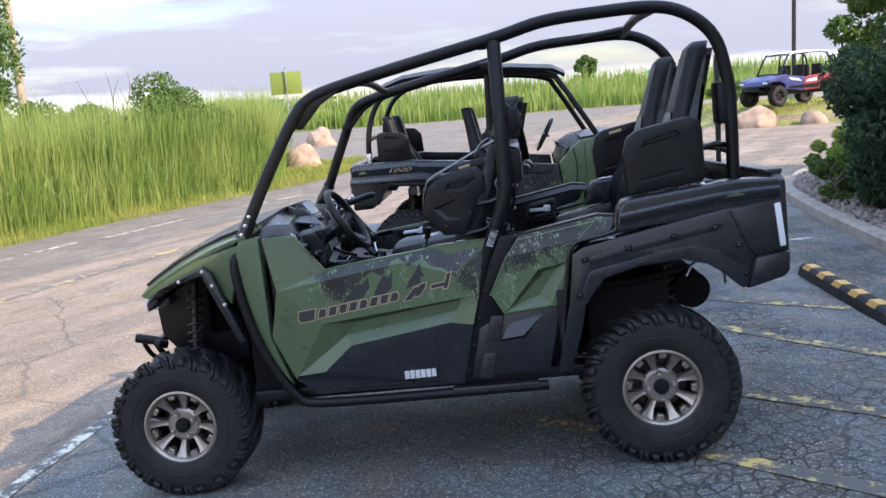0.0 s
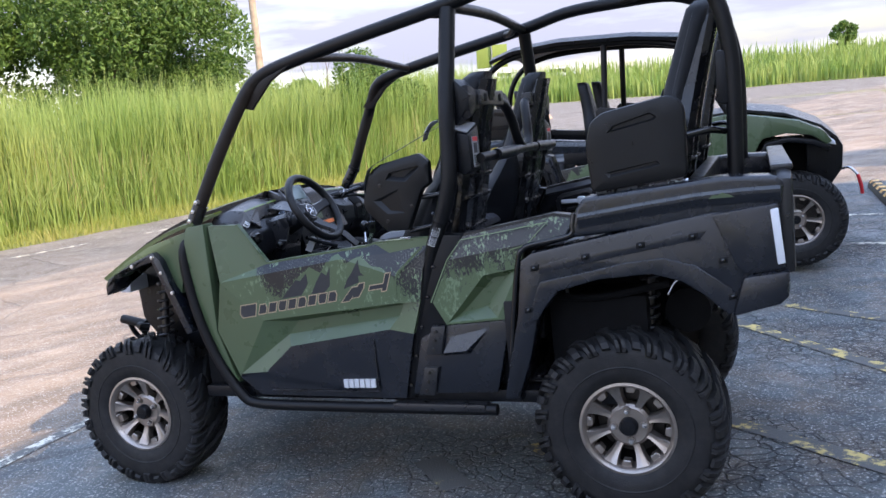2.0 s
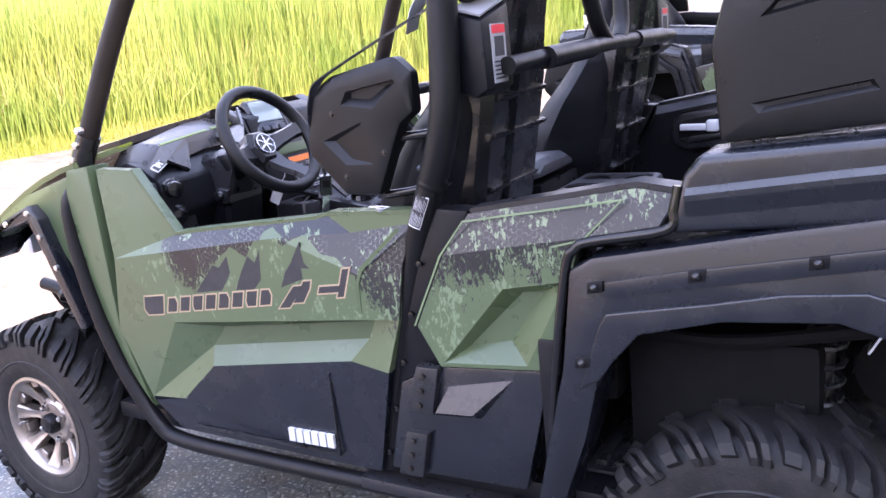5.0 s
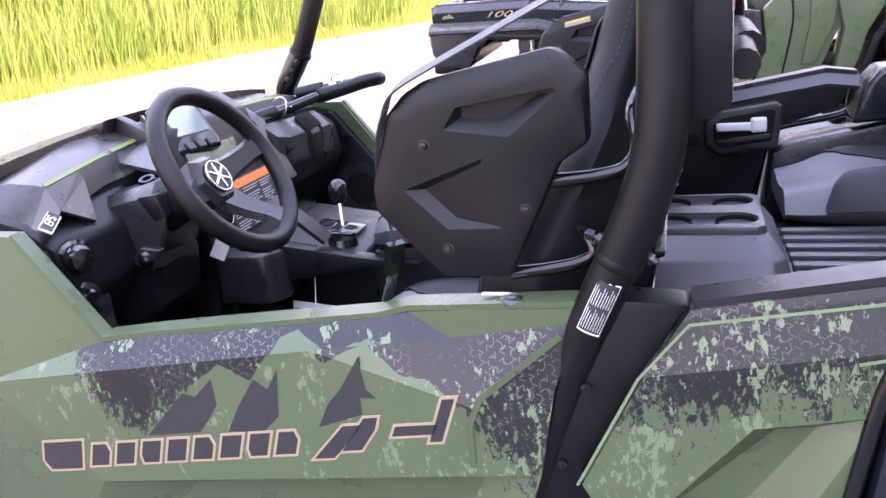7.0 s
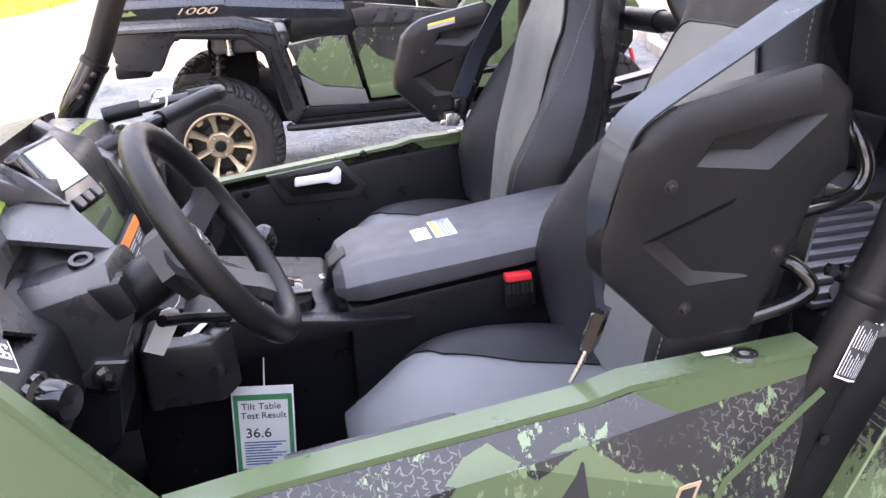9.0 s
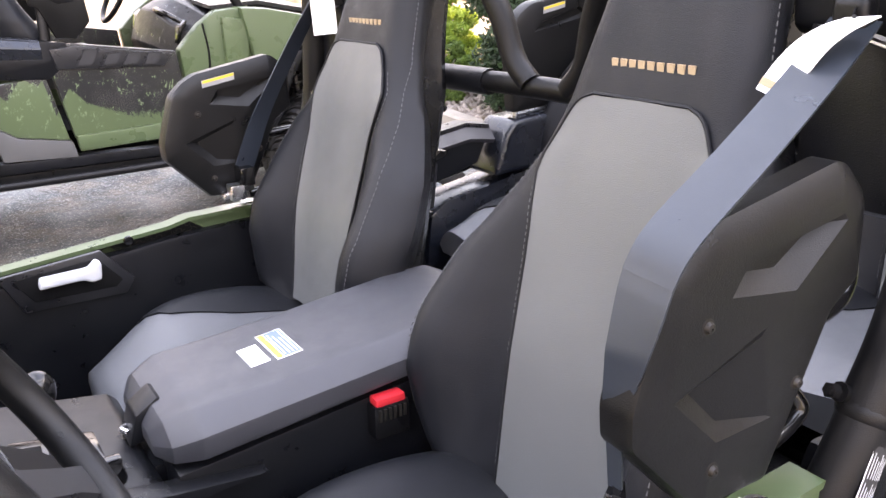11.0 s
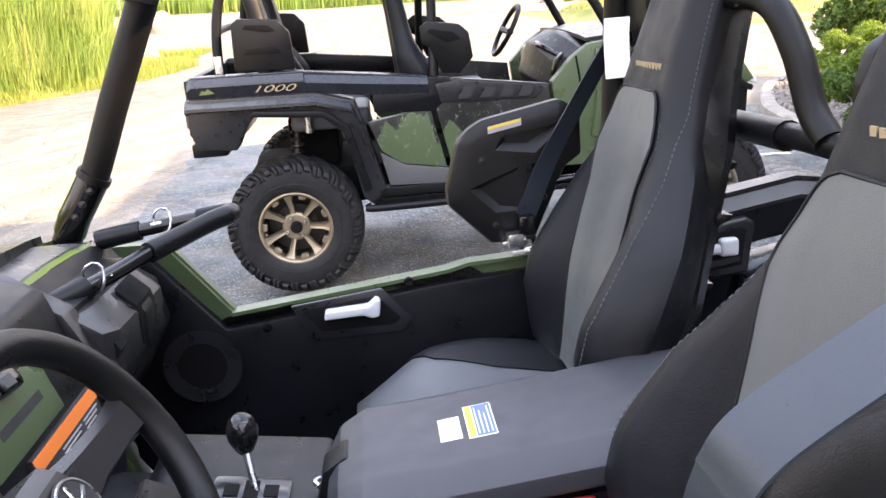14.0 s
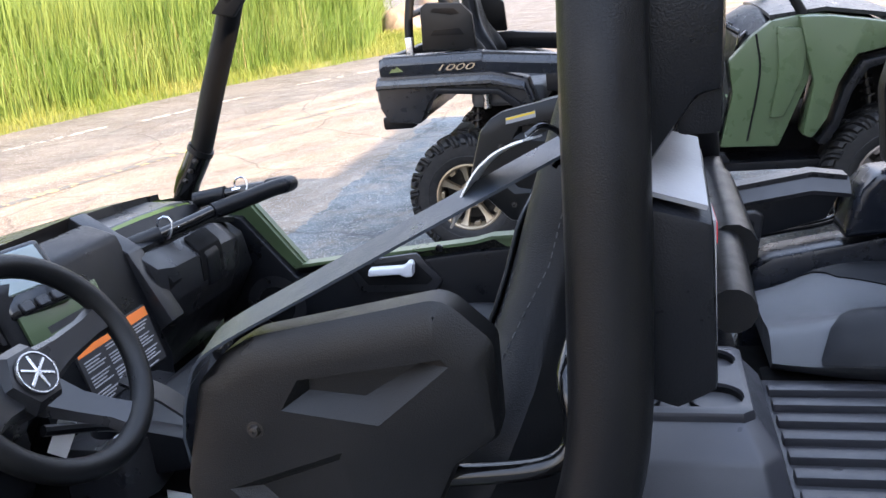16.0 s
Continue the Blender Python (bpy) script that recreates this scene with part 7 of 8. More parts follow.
def cup_tray():
    """The tray's top, with two pairs of round wells and a slot between the wells of a pair."""
    wells = []
    for cy in (-0.092, 0.042):
        rim, floor = [], []
        for cx, turns in ((0.620, range(-10, 11)), (0.498, range(6, 27))):
            for k in turns:
                a = k * math.pi / 16 * 0.94 if cx > 0.56 else math.pi + (k - 16) * math.pi / 16 * 0.94
                rim.append((cx + 0.041 * math.cos(a), cy + 0.041 * math.sin(a)))
                floor.append((cx + 0.037 * math.cos(a), cy + 0.037 * math.sin(a), 0.055))
        wells.append((rim, floor))
    line = [(0.462, -0.150), (0.655, -0.150), (0.672, -0.135), (0.674, 0.085), (0.660, 0.100), (0.466, 0.100), (0.448, 0.085), (0.448, -0.135)]
    return moved(moulded(line, -0.958, -0.930, 0.008, wells), pose(0, 0, 0, -90, 0, 0))


rear_console = part("rear_console", console_body(), CONSOLE_GREY, car, "rear console with four cup holders", 30)
part("cup_tray", cup_tray(), CONSOLE_GREY, rear_console, "grey tray with four cup wells", 30)
# near-black linings paint the shade of depth into the grey wells
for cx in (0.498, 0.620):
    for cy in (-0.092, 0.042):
        part("cup_well_shade", lathe([(0.001, 0.0), (0.0375, 0.0), (0.040, 0.045), (0.038, 0.045), (0.036, 0.003), (0.001, 0.003)], 20, pose(cx, cy, 0.908, 90, 0, 0), False), DARK, rear_console)

mat_base = part("rear_floor_mat", box((0.62, -0.68, 0.462), (0.98, -0.28, 0.47), 0.002), PLASTIC_GREY, car)
for k in range(8):
    part("rib", box((0.64 + k * 0.04, -0.66, 0.468), (0.665 + k * 0.04, -0.30, 0.482), 0.004), PLASTIC_GREY, mat_base)
deck = part("rear_deck", box((0.715, -0.30, 0.845), (1.16, 0.17, 0.858), 0.004), CONSOLE_GREY, car, "ribbed grey plastic deck between the rear seats")
for k in range(8):
    part("rib", box((0.722, -0.290 + k * 0.056, 0.854), (1.15, -0.262 + k * 0.056, 0.872), 0.005), CONSOLE_GREY, deck)
part("seat_base", joined(box((0.72, -0.42, 0.62), (1.20, 0.28, 0.846), 0.03), box((0.70, -0.66, 0.62), (0.78, 0.52, 0.78), 0.02)), DARK, car)

# seats


def cushion_at(t, s, x0, x1, yc, w, z0, z1):
    """A point of a cushion's upper skin: t from nose to rear, s across."""
    x = x0 + (x1 - x0) * t
    nose = math.sin(min(1.0, t / 0.35) * math.pi / 2)
    top = z0 + 0.05 + (z1 - z0 - 0.05) * nose - 0.03 * t
    half = w / 2 * (0.74 + 0.26 * math.sin(min(1, t / 0.4) * math.pi / 2))
    e = 1 - abs(s) ** 4
    return Vector((x, yc + s * half, z0 + (top - z0) * (0.35 + 0.65 * e) + 0.050 * abs(s) ** 2 * e + 0.038 * math.exp(-((abs(s) - 0.68) / 0.30) ** 2) * max(0.0, math.sin(min(1.0, max(0.0, t - 0.10) / 0.85) * math.pi))))


def cushion_bm(*shape):
    rows = []
    for t in np.linspace(0, 1, 17):
        row = [cushion_at(t, s, *shape) for s in np.linspace(-1, 1, 19)]
        lo, hi = row[0], row[-1]
        rows.append(row + [Vector((hi.x, hi.y * 0.9 + shape[2] * 0.1, shape[4])), Vector((lo.x, lo.y * 0.9 + shape[2] * 0.1, shape[4]))])
    return loft(rows, True)


def cushion_side(side, *shape):
    """The dark flank of a cushion, outside a seam that narrows towards the rear."""
    rows = []
    for t in np.linspace(0.16, 0.99, 22):
        cut = float(np.interp(t, [0.16, 0.22, 0.32, 0.55, 0.8, 1.0], [0.98, 0.70, 0.48, 0.34, 0.26, 0.22]))
        row = [cushion_at(t, side * s, *shape) + Vector((0, side * 0.004 * (s > 0.9), 0.004)) for s in np.linspace(cut, 1.0, 9)]
        rows.append(row)
    return loft(rows, thick=-0.006 if side < 0 else 0.006)


def back_front_x(z, z0, lean):
    return lean[0] + (z - z0) * lean[1] + 0.10 * max(0.0, z - z0 - 0.45) ** 1.5


TABLE = [(0.0, 0.215), (0.05, 0.245), (0.11, 0.272), (0.18, 0.292), (0.28, 0.294), (0.38, 0.272), (0.48, 0.216), (0.56, 0.172), (0.64, 0.145), (0.78, 0.124), (0.92, 0.108), (1.0, 0.078)]
INSET = [(0.0, 0.092), (0.15, 0.106), (0.30, 0.116), (0.45, 0.126), (0.53, 0.136), (0.56, 0.134), (0.60, 0.119), (0.625, 0.109), (0.642, 0.101), (0.653, 0.090), (0.660, 0.074)]
WING = [(0.0, 0.050), (0.08, 0.074), (0.18, 0.100), (0.25, 0.100), (0.30, 0.086), (0.37, 0.064), (0.43, 0.042), (0.50, 0.022), (0.60, 0.012), (1.0, 0.010)]
BUILD = {"slim": 1.0, "outer": -1}


def table_at(t, table):
    return float(np.interp(t, [p[0] for p in table], [p[1] for p in table]))


def half_at(t, side=0):
    """Half the breadth of a backrest; the side next to the guard is cut short."""
    half = BUILD["slim"] * table_at(t, TABLE)
    return min(half, 0.236) if side * BUILD["outer"] > 0 else half


def inset_at(t):
    return BUILD["slim"] * table_at(t, INSET)


def back_skin(y, t, z0, z1, lean):
    """Depth of the front skin of a backrest at y from its middle: padded wings low down, rounding off at the rim."""
    z = z0 + (z1 - z0) * t
    p = min(1.0, abs(y) / half_at(t, y))
    thick = 0.13 - 0.055 * t
    wing = table_at(t, WING) * math.exp(-((p - 0.82) / 0.25) ** 2)
    crown = 0.012 * (1 - p * p) * min(1.0, t * 4)
    return back_front_x(z, z0, lean) + thick / 2 * (1 - (1 - p ** 5) ** 0.5) - wing - crown


def back_bm(yc, z0, z1, lean):
    rows = []
    steps = 34
    for i in range(steps + 1):
        t = i / steps
        z = z0 + (z1 - z0) * t
        cap = 1.0 if 0 < i < steps else 0.72
        thick = 0.13 - 0.055 * t
        front, back = [], []
        for a in np.linspace(-math.pi / 2, math.pi / 2, 27):
            y = math.sin(a) * half_at(t, math.sin(a))
            front.append((back_skin(y, t, z0, z1, lean) + (0.02 if cap < 1 else 0.0), yc + y * cap, z))
        for a in np.linspace(math.pi / 2, -math.pi / 2, 13)[1:-1]:
            p = math.sin(a)
            back.append((back_front_x(z, z0, lean) + thick / 2 + thick / 2 * (1 - abs(p) ** 5) ** 0.5, yc + p * half_at(t, p) * (0.60 + 0.40 * t) * cap, z))
        rows.append(front + back)
    return loft(rows, True)


def back_panel(yc, z0, z1, lean):
    rows = []
    for t in [*np.linspace(0.01, 0.56, 24), *np.linspace(0.575, 0.660, 12)]:
        half = inset_at(t)
        rows.append([(back_skin(y, t, z0, z1, lean) - 0.0050, yc + y, z0 + (z1 - z0) * t) for y in np.linspace(-half, half, 13)])
    return loft(rows, thick=0.0)


def seat(yc, x0, z_seat, z0, z1, lean, name, label, front=True):
    shape = (x0, x0 + 0.50, yc, 0.50 if front else 0.42, z_seat - (0.13 if front else 0.075), z_seat)
    base = part(name, cushion_bm(*shape), VINYL_CUSHION, car, label, 60)
    for side in (-1, 1):
        part("cushion_flank", cushion_side(side, *shape), VINYL, base, "charcoal vinyl cushion flank", 60)
    part("backrest", back_bm(yc, z0, z1, lean), VINYL, base, "charcoal vinyl backrest", 60)
    part("backrest_panel", back_panel(yc, z0, z1, lean), VINYL_GREY, base, "mid-grey vinyl centre panel", 60)
    # welted seam round the panel, stitches beside it
    up = [*np.linspace(0.01, 0.56, 20), *np.linspace(0.575, 0.660, 12)]
    rim = [(s * inset_at(t), t) for s, order in ((-1, up), (1, up[::-1])) for t in order]
    part("welt", tube([(back_skin(y, t, z0, z1, lean) - 0.0050, yc + y, z0 + (z1 - z0) * t) for y, t in rim], 0.0022, 6, False), VINYL, base)
    for s in (-1, 1):
        beside, flank = [], []
        for t in np.arange(0.05, 0.95, 0.0105):
            ends = (t, t + 0.0062)
            if t < 0.60:
                beside.append(tube([(back_skin(s * (inset_at(u) + 0.007), u, z0, z1, lean) - 0.0006, yc + s * (inset_at(u) + 0.007), z0 + (z1 - z0) * u) for u in ends], 0.0007, 4, False))
            y = [s * half_at(u, s) * (0.85 + 0.13 * min(1.0, max(0.0, (u - 0.40) / 0.22))) for u in ends]
            flank.append(tube([(back_skin(v, u, z0, z1, lean) - 0.0006, yc + v, z0 + (z1 - z0) * u) for v, u in zip(y, ends)], 0.0008, 4, False))
        part("stitching", joined(*beside), STITCH, base, "pale grey stitching")
        part("stitching", joined(*flank), STITCH, base, "pale grey stitching")
    rows = []
    for t in np.linspace(0.0, 0.96, 15):
        z = z0 + (z1 - z0) * t
        half = min(0.150, half_at(t) * 0.86)
        deep = 0.13 - 0.055 * t
        xa, xb = back_front_x(z, z0, lean) + deep * 0.55, back_front_x(z, z0, lean) + deep + 0.030 * (1 - 0.4 * t)
        c = 0.022
        rows.append([(xa, yc - half, z), (xb - c, yc - half, z), (xb, yc - half + c, z), (xb, yc - 0.045, z), (xb + 0.010, yc - 0.032, z), (xb + 0.010, yc + 0.032, z), (xb, yc + 0.045, z), (xb, yc + half - c, z), (xb - c, yc + half, z), (xa, yc + half, z)])
    part("back_shell", loft(rows, True), SHELL, base, "glossy black plastic back shell", 20)
    for k, zz in enumerate((z0 + 0.09, z0 + 0.20, z0 + 0.32, z0 + 0.40)):
        tt = (zz - z0) / (z1 - z0)
        half = min(0.150, half_at(tt) * 0.86) - 0.012 - 0.02 * (k % 2)
        xb = back_front_x(zz, z0, lean) + (0.13 - 0.055 * tt) + 0.030 * (1 - 0.4 * tt)
        part("shell_ledge", prism([(xb - 0.01, zz - 0.016), (xb + 0.014, zz - 0.006), (xb + 0.016, zz + 0.002), (xb - 0.01, zz + 0.006)], yc - half, yc + half, "y", 0.002), SHELL, base)
    if front:
        zt = z0 + 0.556
        tt = (zt - z0) / (z1 - z0)
        for i in range(9):
            y = 0.062 - i * 0.0145
            xx = back_skin(y, tt, z0, z1, lean)
            mark = prism([(yc + y - 0.0115, zt - 0.0065), (yc + y - 0.0020, zt - 0.0065), (yc + y - 0.0005, zt + 0.0065), (yc + y - 0.0100, zt + 0.0065)], xx - 0.0008, xx + 0.003, "x", 0.0)
            part("stitched_mark", mark, TAN, base)
    part("seat_frame", joined(tube([(x0 + 0.05, yc - 0.2, z_seat - 0.15), (x0 + 0.25, yc - 0.21, z_seat - 0.16), (x0 + 0.5, yc - 0.2, z_seat - 0.12)], 0.014, 8), tube([(x0 + 0.05, yc + 0.2, z_seat - 0.15), (x0 + 0.25, yc + 0.21, z_seat - 0.16), (x0 + 0.5, yc + 0.2, z_seat - 0.12)], 0.014, 8), box((x0 + 0.06, yc - 0.2, z_seat - 0.42), (x0 + 0.42, yc + 0.2, z_seat - 0.16), 0.02)), DARK, base)


for yc, dx, dz in ((-0.458, 0.0, 0.0), (0.303, 0.036, 0.02)):
    BUILD["slim"], BUILD["outer"] = 1.0, yc
    seat(yc, -0.12 + min(dx, 0.03), 0.875, 0.85 + dz, 1.64 + dz, (0.282 + dx, 0.275), "front_seat", "charcoal and grey vinyl bucket seat")
    BUILD["slim"] = 0.84
    seat(yc + (0.04 if yc > 0 else 0.0), 0.74, 0.94, 0.93, 1.785, (1.12, 0.25), "rear_seat", "charcoal and grey vinyl rear bucket seat", False)

# side guards of the seats
GUARD_LINE = [(0.158, 1.286), (0.184, 1.312), (0.212, 1.327), (0.368, 1.356), (0.381, 1.351), (0.411, 1.322), (0.411, 1.243), (0.376, 1.219), (0.306, 1.071), (0.216, 1.072), (0.132, 1.160), (0.130, 1.192)]
POCKET = ([(0.233, 1.266), (0.315, 1.254), (0.377, 1.305), (0.371, 1.311), (0.251, 1.293)], [(0.255, 1.279, 0.013), (0.302, 1.273, 0.015), (0.350, 1.302, 0.015), (0.352, 1.308, 0.016), (0.256, 1.2915, 0.013)])
CREASE = ([(0.174, 1.191), (0.281, 1.229), (0.300, 1.139), (0.229, 1.138)], [(0.200, 1.1895, 0.011), (0.277, 1.222, 0.001), (0.292, 1.1425, 0.001), (0.239, 1.150, 0.011)])


def front_guard():
    return moulded(rounded(GUARD_LINE, 0.006, 2), -0.744, -0.704, 0.010, (POCKET, CREASE), lambda p: (p[0] - (0.012 if p[0] > 0.37 else 0.0), p[1] - 0.021) if p[1] > 1.298 and p[0] > 0.165 else p)


RGUARD_LINE = [(1.008, 1.162), (0.996, 1.325), (1.018, 1.405), (1.062, 1.434), (1.280, 1.470), (1.317, 1.453), (1.332, 1.418), (1.332, 1.210), (1.318, 1.190)]
SLOTS = (([(1.073, 1.362), (1.232, 1.391), (1.244, 1.402), (1.220, 1.418), (1.097, 1.386)], [(1.090, 1.371, 0.010), (1.225, 1.397, 0.010), (1.232, 1.403, 0.010), (1.218, 1.414, 0.010), (1.100, 1.383, 0.010)]),
         ([(1.070, 1.211), (1.246, 1.240), (1.236, 1.256), (1.058, 1.228)], [(1.080, 1.221, 0.007), (1.236, 1.246, 0.007), (1.230, 1.252, 0.007), (1.070, 1.226, 0.007)]))


def rear_guard():
    return moulded(rounded(RGUARD_LINE, 0.016), -0.740, -0.698, 0.012, SLOTS)



for near in (True, False):
    flip = (lambda b: b) if near else mirrored
    g = part("front_guard", front_guard() if near else moved(front_guard(), pose(0, 1.304, 0)), GUARD, car, "moulded black side guard of the seat", 33)
    face = (lambda b: b) if near else (lambda b: moved(b, pose(0, 1.304, 0)))
    for q in ((0.207, 1.248), (0.331, 1.163), (0.227, 1.112)):
        part("guard_bolt", face(joined(lathe([(0.001, -0.0045), (0.004, -0.004), (0.0055, -0.001), (0.0055, 0.003), (0.001, 0.003)], 12, pose(q[0], -0.744, q[1]), False), lathe([(0.0055, -0.0005), (0.0075, -0.0003), (0.008, 0.002), (0.0055, 0.002)], 14, pose(q[0], -0.744, q[1])))), RIM_DARK, g)
    if not near:
        part("guard_label", prism([(0.222, 1.300), (0.290, 1.312), (0.290, 1.326), (0.222, 1.314)], 0.5590, 0.562, "y", 0.0), REEL_GREY, g, "grey warning label with a yellow band")
        part("label_band", prism([(0.223, 1.3085), (0.289, 1.3205), (0.289, 1.3255), (0.223, 1.3135)], 0.5585, 0.5605, "y", 0.0), YELLOW, g)
    part("guard_mount", flip(tube([(0.34, -0.712, 1.189), (0.43, -0.706, 1.197), (0.458, -0.702, 1.211), (0.465, -0.697, 1.236), (0.459, -0.68, 1.268), (0.47, -0.62, 1.30)], 0.0095, 10)), GLOSS, g)
    part("guard_mount", flip(tube([(0.30, -0.708, 1.066), (0.37, -0.705, 1.076), (0.402, -0.702, 1.086), (0.408, -0.70, 1.098), (0.394, -0.685, 1.117), (0.375, -0.65, 1.125), (0.40, -0.54, 1.12)], 0.0095, 10)), GLOSS, g)
    r = part("rear_guard", rear_guard() if near else moved(rear_guard(), pose(0, 1.295, 0)), GUARD, car, "moulded black side guard of the rear seat", 33)
    if not near:
        tag = part("guard_label", prism([(1.10, 1.405), (1.17, 1.418), (1.17, 1.434), (1.10, 1.421)], 0.5542, 0.558, "y", 0.0), REEL_GREY, r, "grey warning label with a yellow band")
        part("label_band", prism([(1.102, 1.414), (1.168, 1.427), (1.168, 1.433), (1.102, 1.420)], 0.5537, 0.556, "y", 0.0), YELLOW, tag)
    part("guard_mount", flip(tube([(1.33, -0.70, 1.33), (1.40, -0.66, 1.34), (1.45, -0.60, 1.33)], 0.012, 10)), GLOSS, r)
    part("guard_mount", flip(tube([(1.02, -0.71, 1.16), (1.18, -0.71, 1.172), (1.33, -0.71, 1.182)], 0.008, 8)), STEEL, r)
    # seat belts: the driver's lies over the guard, the passenger's hangs beside its seat
    if near:
        lead = [(0.478, -0.665, 1.462), (0.38, -0.690, 1.418), (0.27, -0.712, 1.367), (0.195, -0.724, 1.332), (0.167, -0.728, 1.314), (0.155, -0.727, 1.294)]
        b = part("seat_belt", tube(lead, 0, smooth=True, flat=(0.0235, 0.0012, (-0.10, 0.98, 0.15))), WEBBING, car, "dark woven seat belt webbing")
        part("belt_drop", strap([((0.1550, -0.727, 1.295), (-0.10, 0.98, 0.15), 0.0235), ((0.1495, -0.7275, 1.282), (-0.11, 0.98, 0.10), 0.0230), ((0.145, -0.728, 1.268), (-0.14, 0.97, 0.0), 0.0222), ((0.136, -0.728, 1.238), (-0.22, 0.95, -0.12), 0.0190), ((0.133, -0.723, 1.200), (-0.20, 0.95, -0.08), 0.0130), ((0.136, -0.719, 1.165), (-0.20, 0.95, -0.06), 0.0075), ((0.143, -0.716, 1.112), (-0.20, 0.95, -0.05), 0.0065)]), WEBBING, b)
        across = (0.62, 0.76, -0.18)
        tongue = part("belt_tongue", tube([(0.146, -0.718, 1.112), (0.141, -0.714, 1.092), (0.134, -0.709, 1.066)], 0, flat=(0.0125, 0.0055, across)), GLOSS, b)
        part("tongue_slot", tube([(0.143, -0.716, 1.101), (0.139, -0.713, 1.085)], 0, flat=(0.008, 0.0062, across)), DARK, tongue)
        part("tongue_edge", tube([(0.1355, -0.7155, 1.108), (0.129, -0.711, 1.085), (0.125, -0.707, 1.064)], 0.0022, 6), STEEL, tongue)
        part("tongue_blade", tube([(0.134, -0.709, 1.068), (0.126, -0.704, 1.044), (0.117, -0.699, 1.022)], 0, flat=(0.008, 0.0016, across)), STEEL, tongue)
        card = [(0.446, -0.691, 1.467), (0.434, -0.688, 1.4635), (0.419, -0.680, 1.456), (0.403, -0.672, 1.4435), (0.388, -0.664, 1.424), (0.376, -0.656, 1.400)]
        tag = part("belt_tag", tube(card, 0, flat=(0.020, 0.0008, (-0.02, 0.98, -0.14))), WHITE, b, "white card tag on the belt")
        part("tag_stripe", tube([(x - 0.0008, y, z + 0.0008) for x, y, z in ((0.381, -0.6595, 1.411), (0.378, -0.6575, 1.4045))], 0, flat=(0.0195, 0.0008, (-0.02, 0.98, -0.14))), TAN, tag)
        part("tag_loop", tube([(0.440, -0.686, 1.468), (0.452, -0.680, 1.474), (0.464, -0.672, 1.466), (0.466, -0.668, 1.450), (0.458, -0.672, 1.440)], 0.0022, 8), GLOSS, tag)
    else:
        b = part("seat_belt", tube([(0.475, 0.515, 1.475), (0.42, 0.535, 1.38), (0.34, 0.55, 1.24), (0.285, 0.54, 1.13)], 0, smooth=True, flat=(0.022, 0.0012, (0.85, 0.2, 0.45))), WEBBING, car, "dark woven seat belt webbing")
        part("belt_tongue", box((0.268, 0.515, 1.095), (0.30, 0.56, 1.135), 0.006), GLOSS, b)
        part("tongue_blade", box((0.245, 0.515, 1.068), (0.275, 0.55, 1.10), 0.003), STEEL, b)
        part("belt_tag", tube([(0.470, 0.495, 1.505), (0.466, 0.488, 1.46), (0.466, 0.480, 1.395)], 0, flat=(0.025, 0.0008, (0.80, -0.60, 0.05))), WHITE, b, "white card tag on the belt")
    part("belt_guide", flip(box((0.464, -0.682, 1.447), (0.490, -0.646, 1.484), 0.009, 3)), PLASTIC, car)
    for q in range(2):
        part("rear_belt", flip(tube([(1.47, -0.50 + q * 0.05, 1.72), (1.46, -0.50 + q * 0.05, 1.45), (1.45, -0.50 + q * 0.04, 1.25)], 0, smooth=False, flat=(0.02, 0.0015, (0, 1, 0)))), WEBBING, car)
    part("rear_belt_reel", flip(box((1.43, -0.62, 1.42), (1.47, -0.50, 1.60), 0.012)), PLASTIC, car)
part("striker", joined(box((0.235, 0.535, 1.068), (0.285, 0.565, 1.082), 0.003), box((0.28, 0.545, 1.078), (0.305, 0.57, 1.105), 0.003)), STEEL, car)

# cards hung in the cabin
tilt = thing("hang_tag", "white and green card hanging from a string", "tag", CAR @ pose(-0.255, -0.190, 0.720, 0, 4, -6) @ Matrix.Scale(1.05, 4), "cards hung in the vehicle")
part("card", box((-0.050, -0.001, -0.083), (0.050, 0.001, 0.083), 0.0008, 1), WHITE, tilt)
part("green_border", joined(box((-0.047, -0.0018, -0.080), (-0.040, -0.0008, 0.068), 0), box((0.040, -0.0018, -0.080), (0.047, -0.0008, 0.068), 0), box((-0.047, -0.0018, 0.058), (0.047, -0.0008, 0.068), 0), box((-0.047, -0.0018, -0.080), (0.047, -0.0008, -0.071), 0)), TAG_GREEN, tilt)
for i, (txt, size, dz, dx) in enumerate((("Tilt Table", 0.0165, 0.046, -0.003), ("Test Result", 0.0160, 0.029, 0.0), ("36.6", 0.025, -0.004, -0.010))):
    words("print", txt, size, pose(dx, -0.0016, dz, 90, 0, 0), INK, tilt, depth=0.0003)
for i in range(9):
    part("print_line", box((-0.034, -0.0018, -0.022 - i * 0.0052), (0.034 - (i % 4) * 0.008, -0.0008, -0.020 - i * 0.0052), 0), BLUE_INK, tilt)
part("string", tube([(0.004, -0.001, 0.083), (0.006, 0.0, 0.13), (0.012, 0.0, 0.24)], 0.0012, 5), WHITE, tilt)
key_tag = thing("hang_tag", "small white card on a string below the wheel", "tag", CAR @ pose(-0.368, -0.315, 0.985, 8, 30, 18) @ Matrix.Scale(0.85, 4), "cards hung in the vehicle")
part("card", prism([(-0.018, -0.045), (0.018, -0.045), (0.018, 0.035), (0.008, 0.045), (-0.008, 0.045), (-0.018, 0.035)], -0.0008, 0.0008, "y", 0.0), WHITE, key_tag)
part("string", tube([(0, 0, 0.045), (0.004, 0.004, 0.06), (0.0, 0.01, 0.075)], 0.001, 5), WHITE, key_tag)
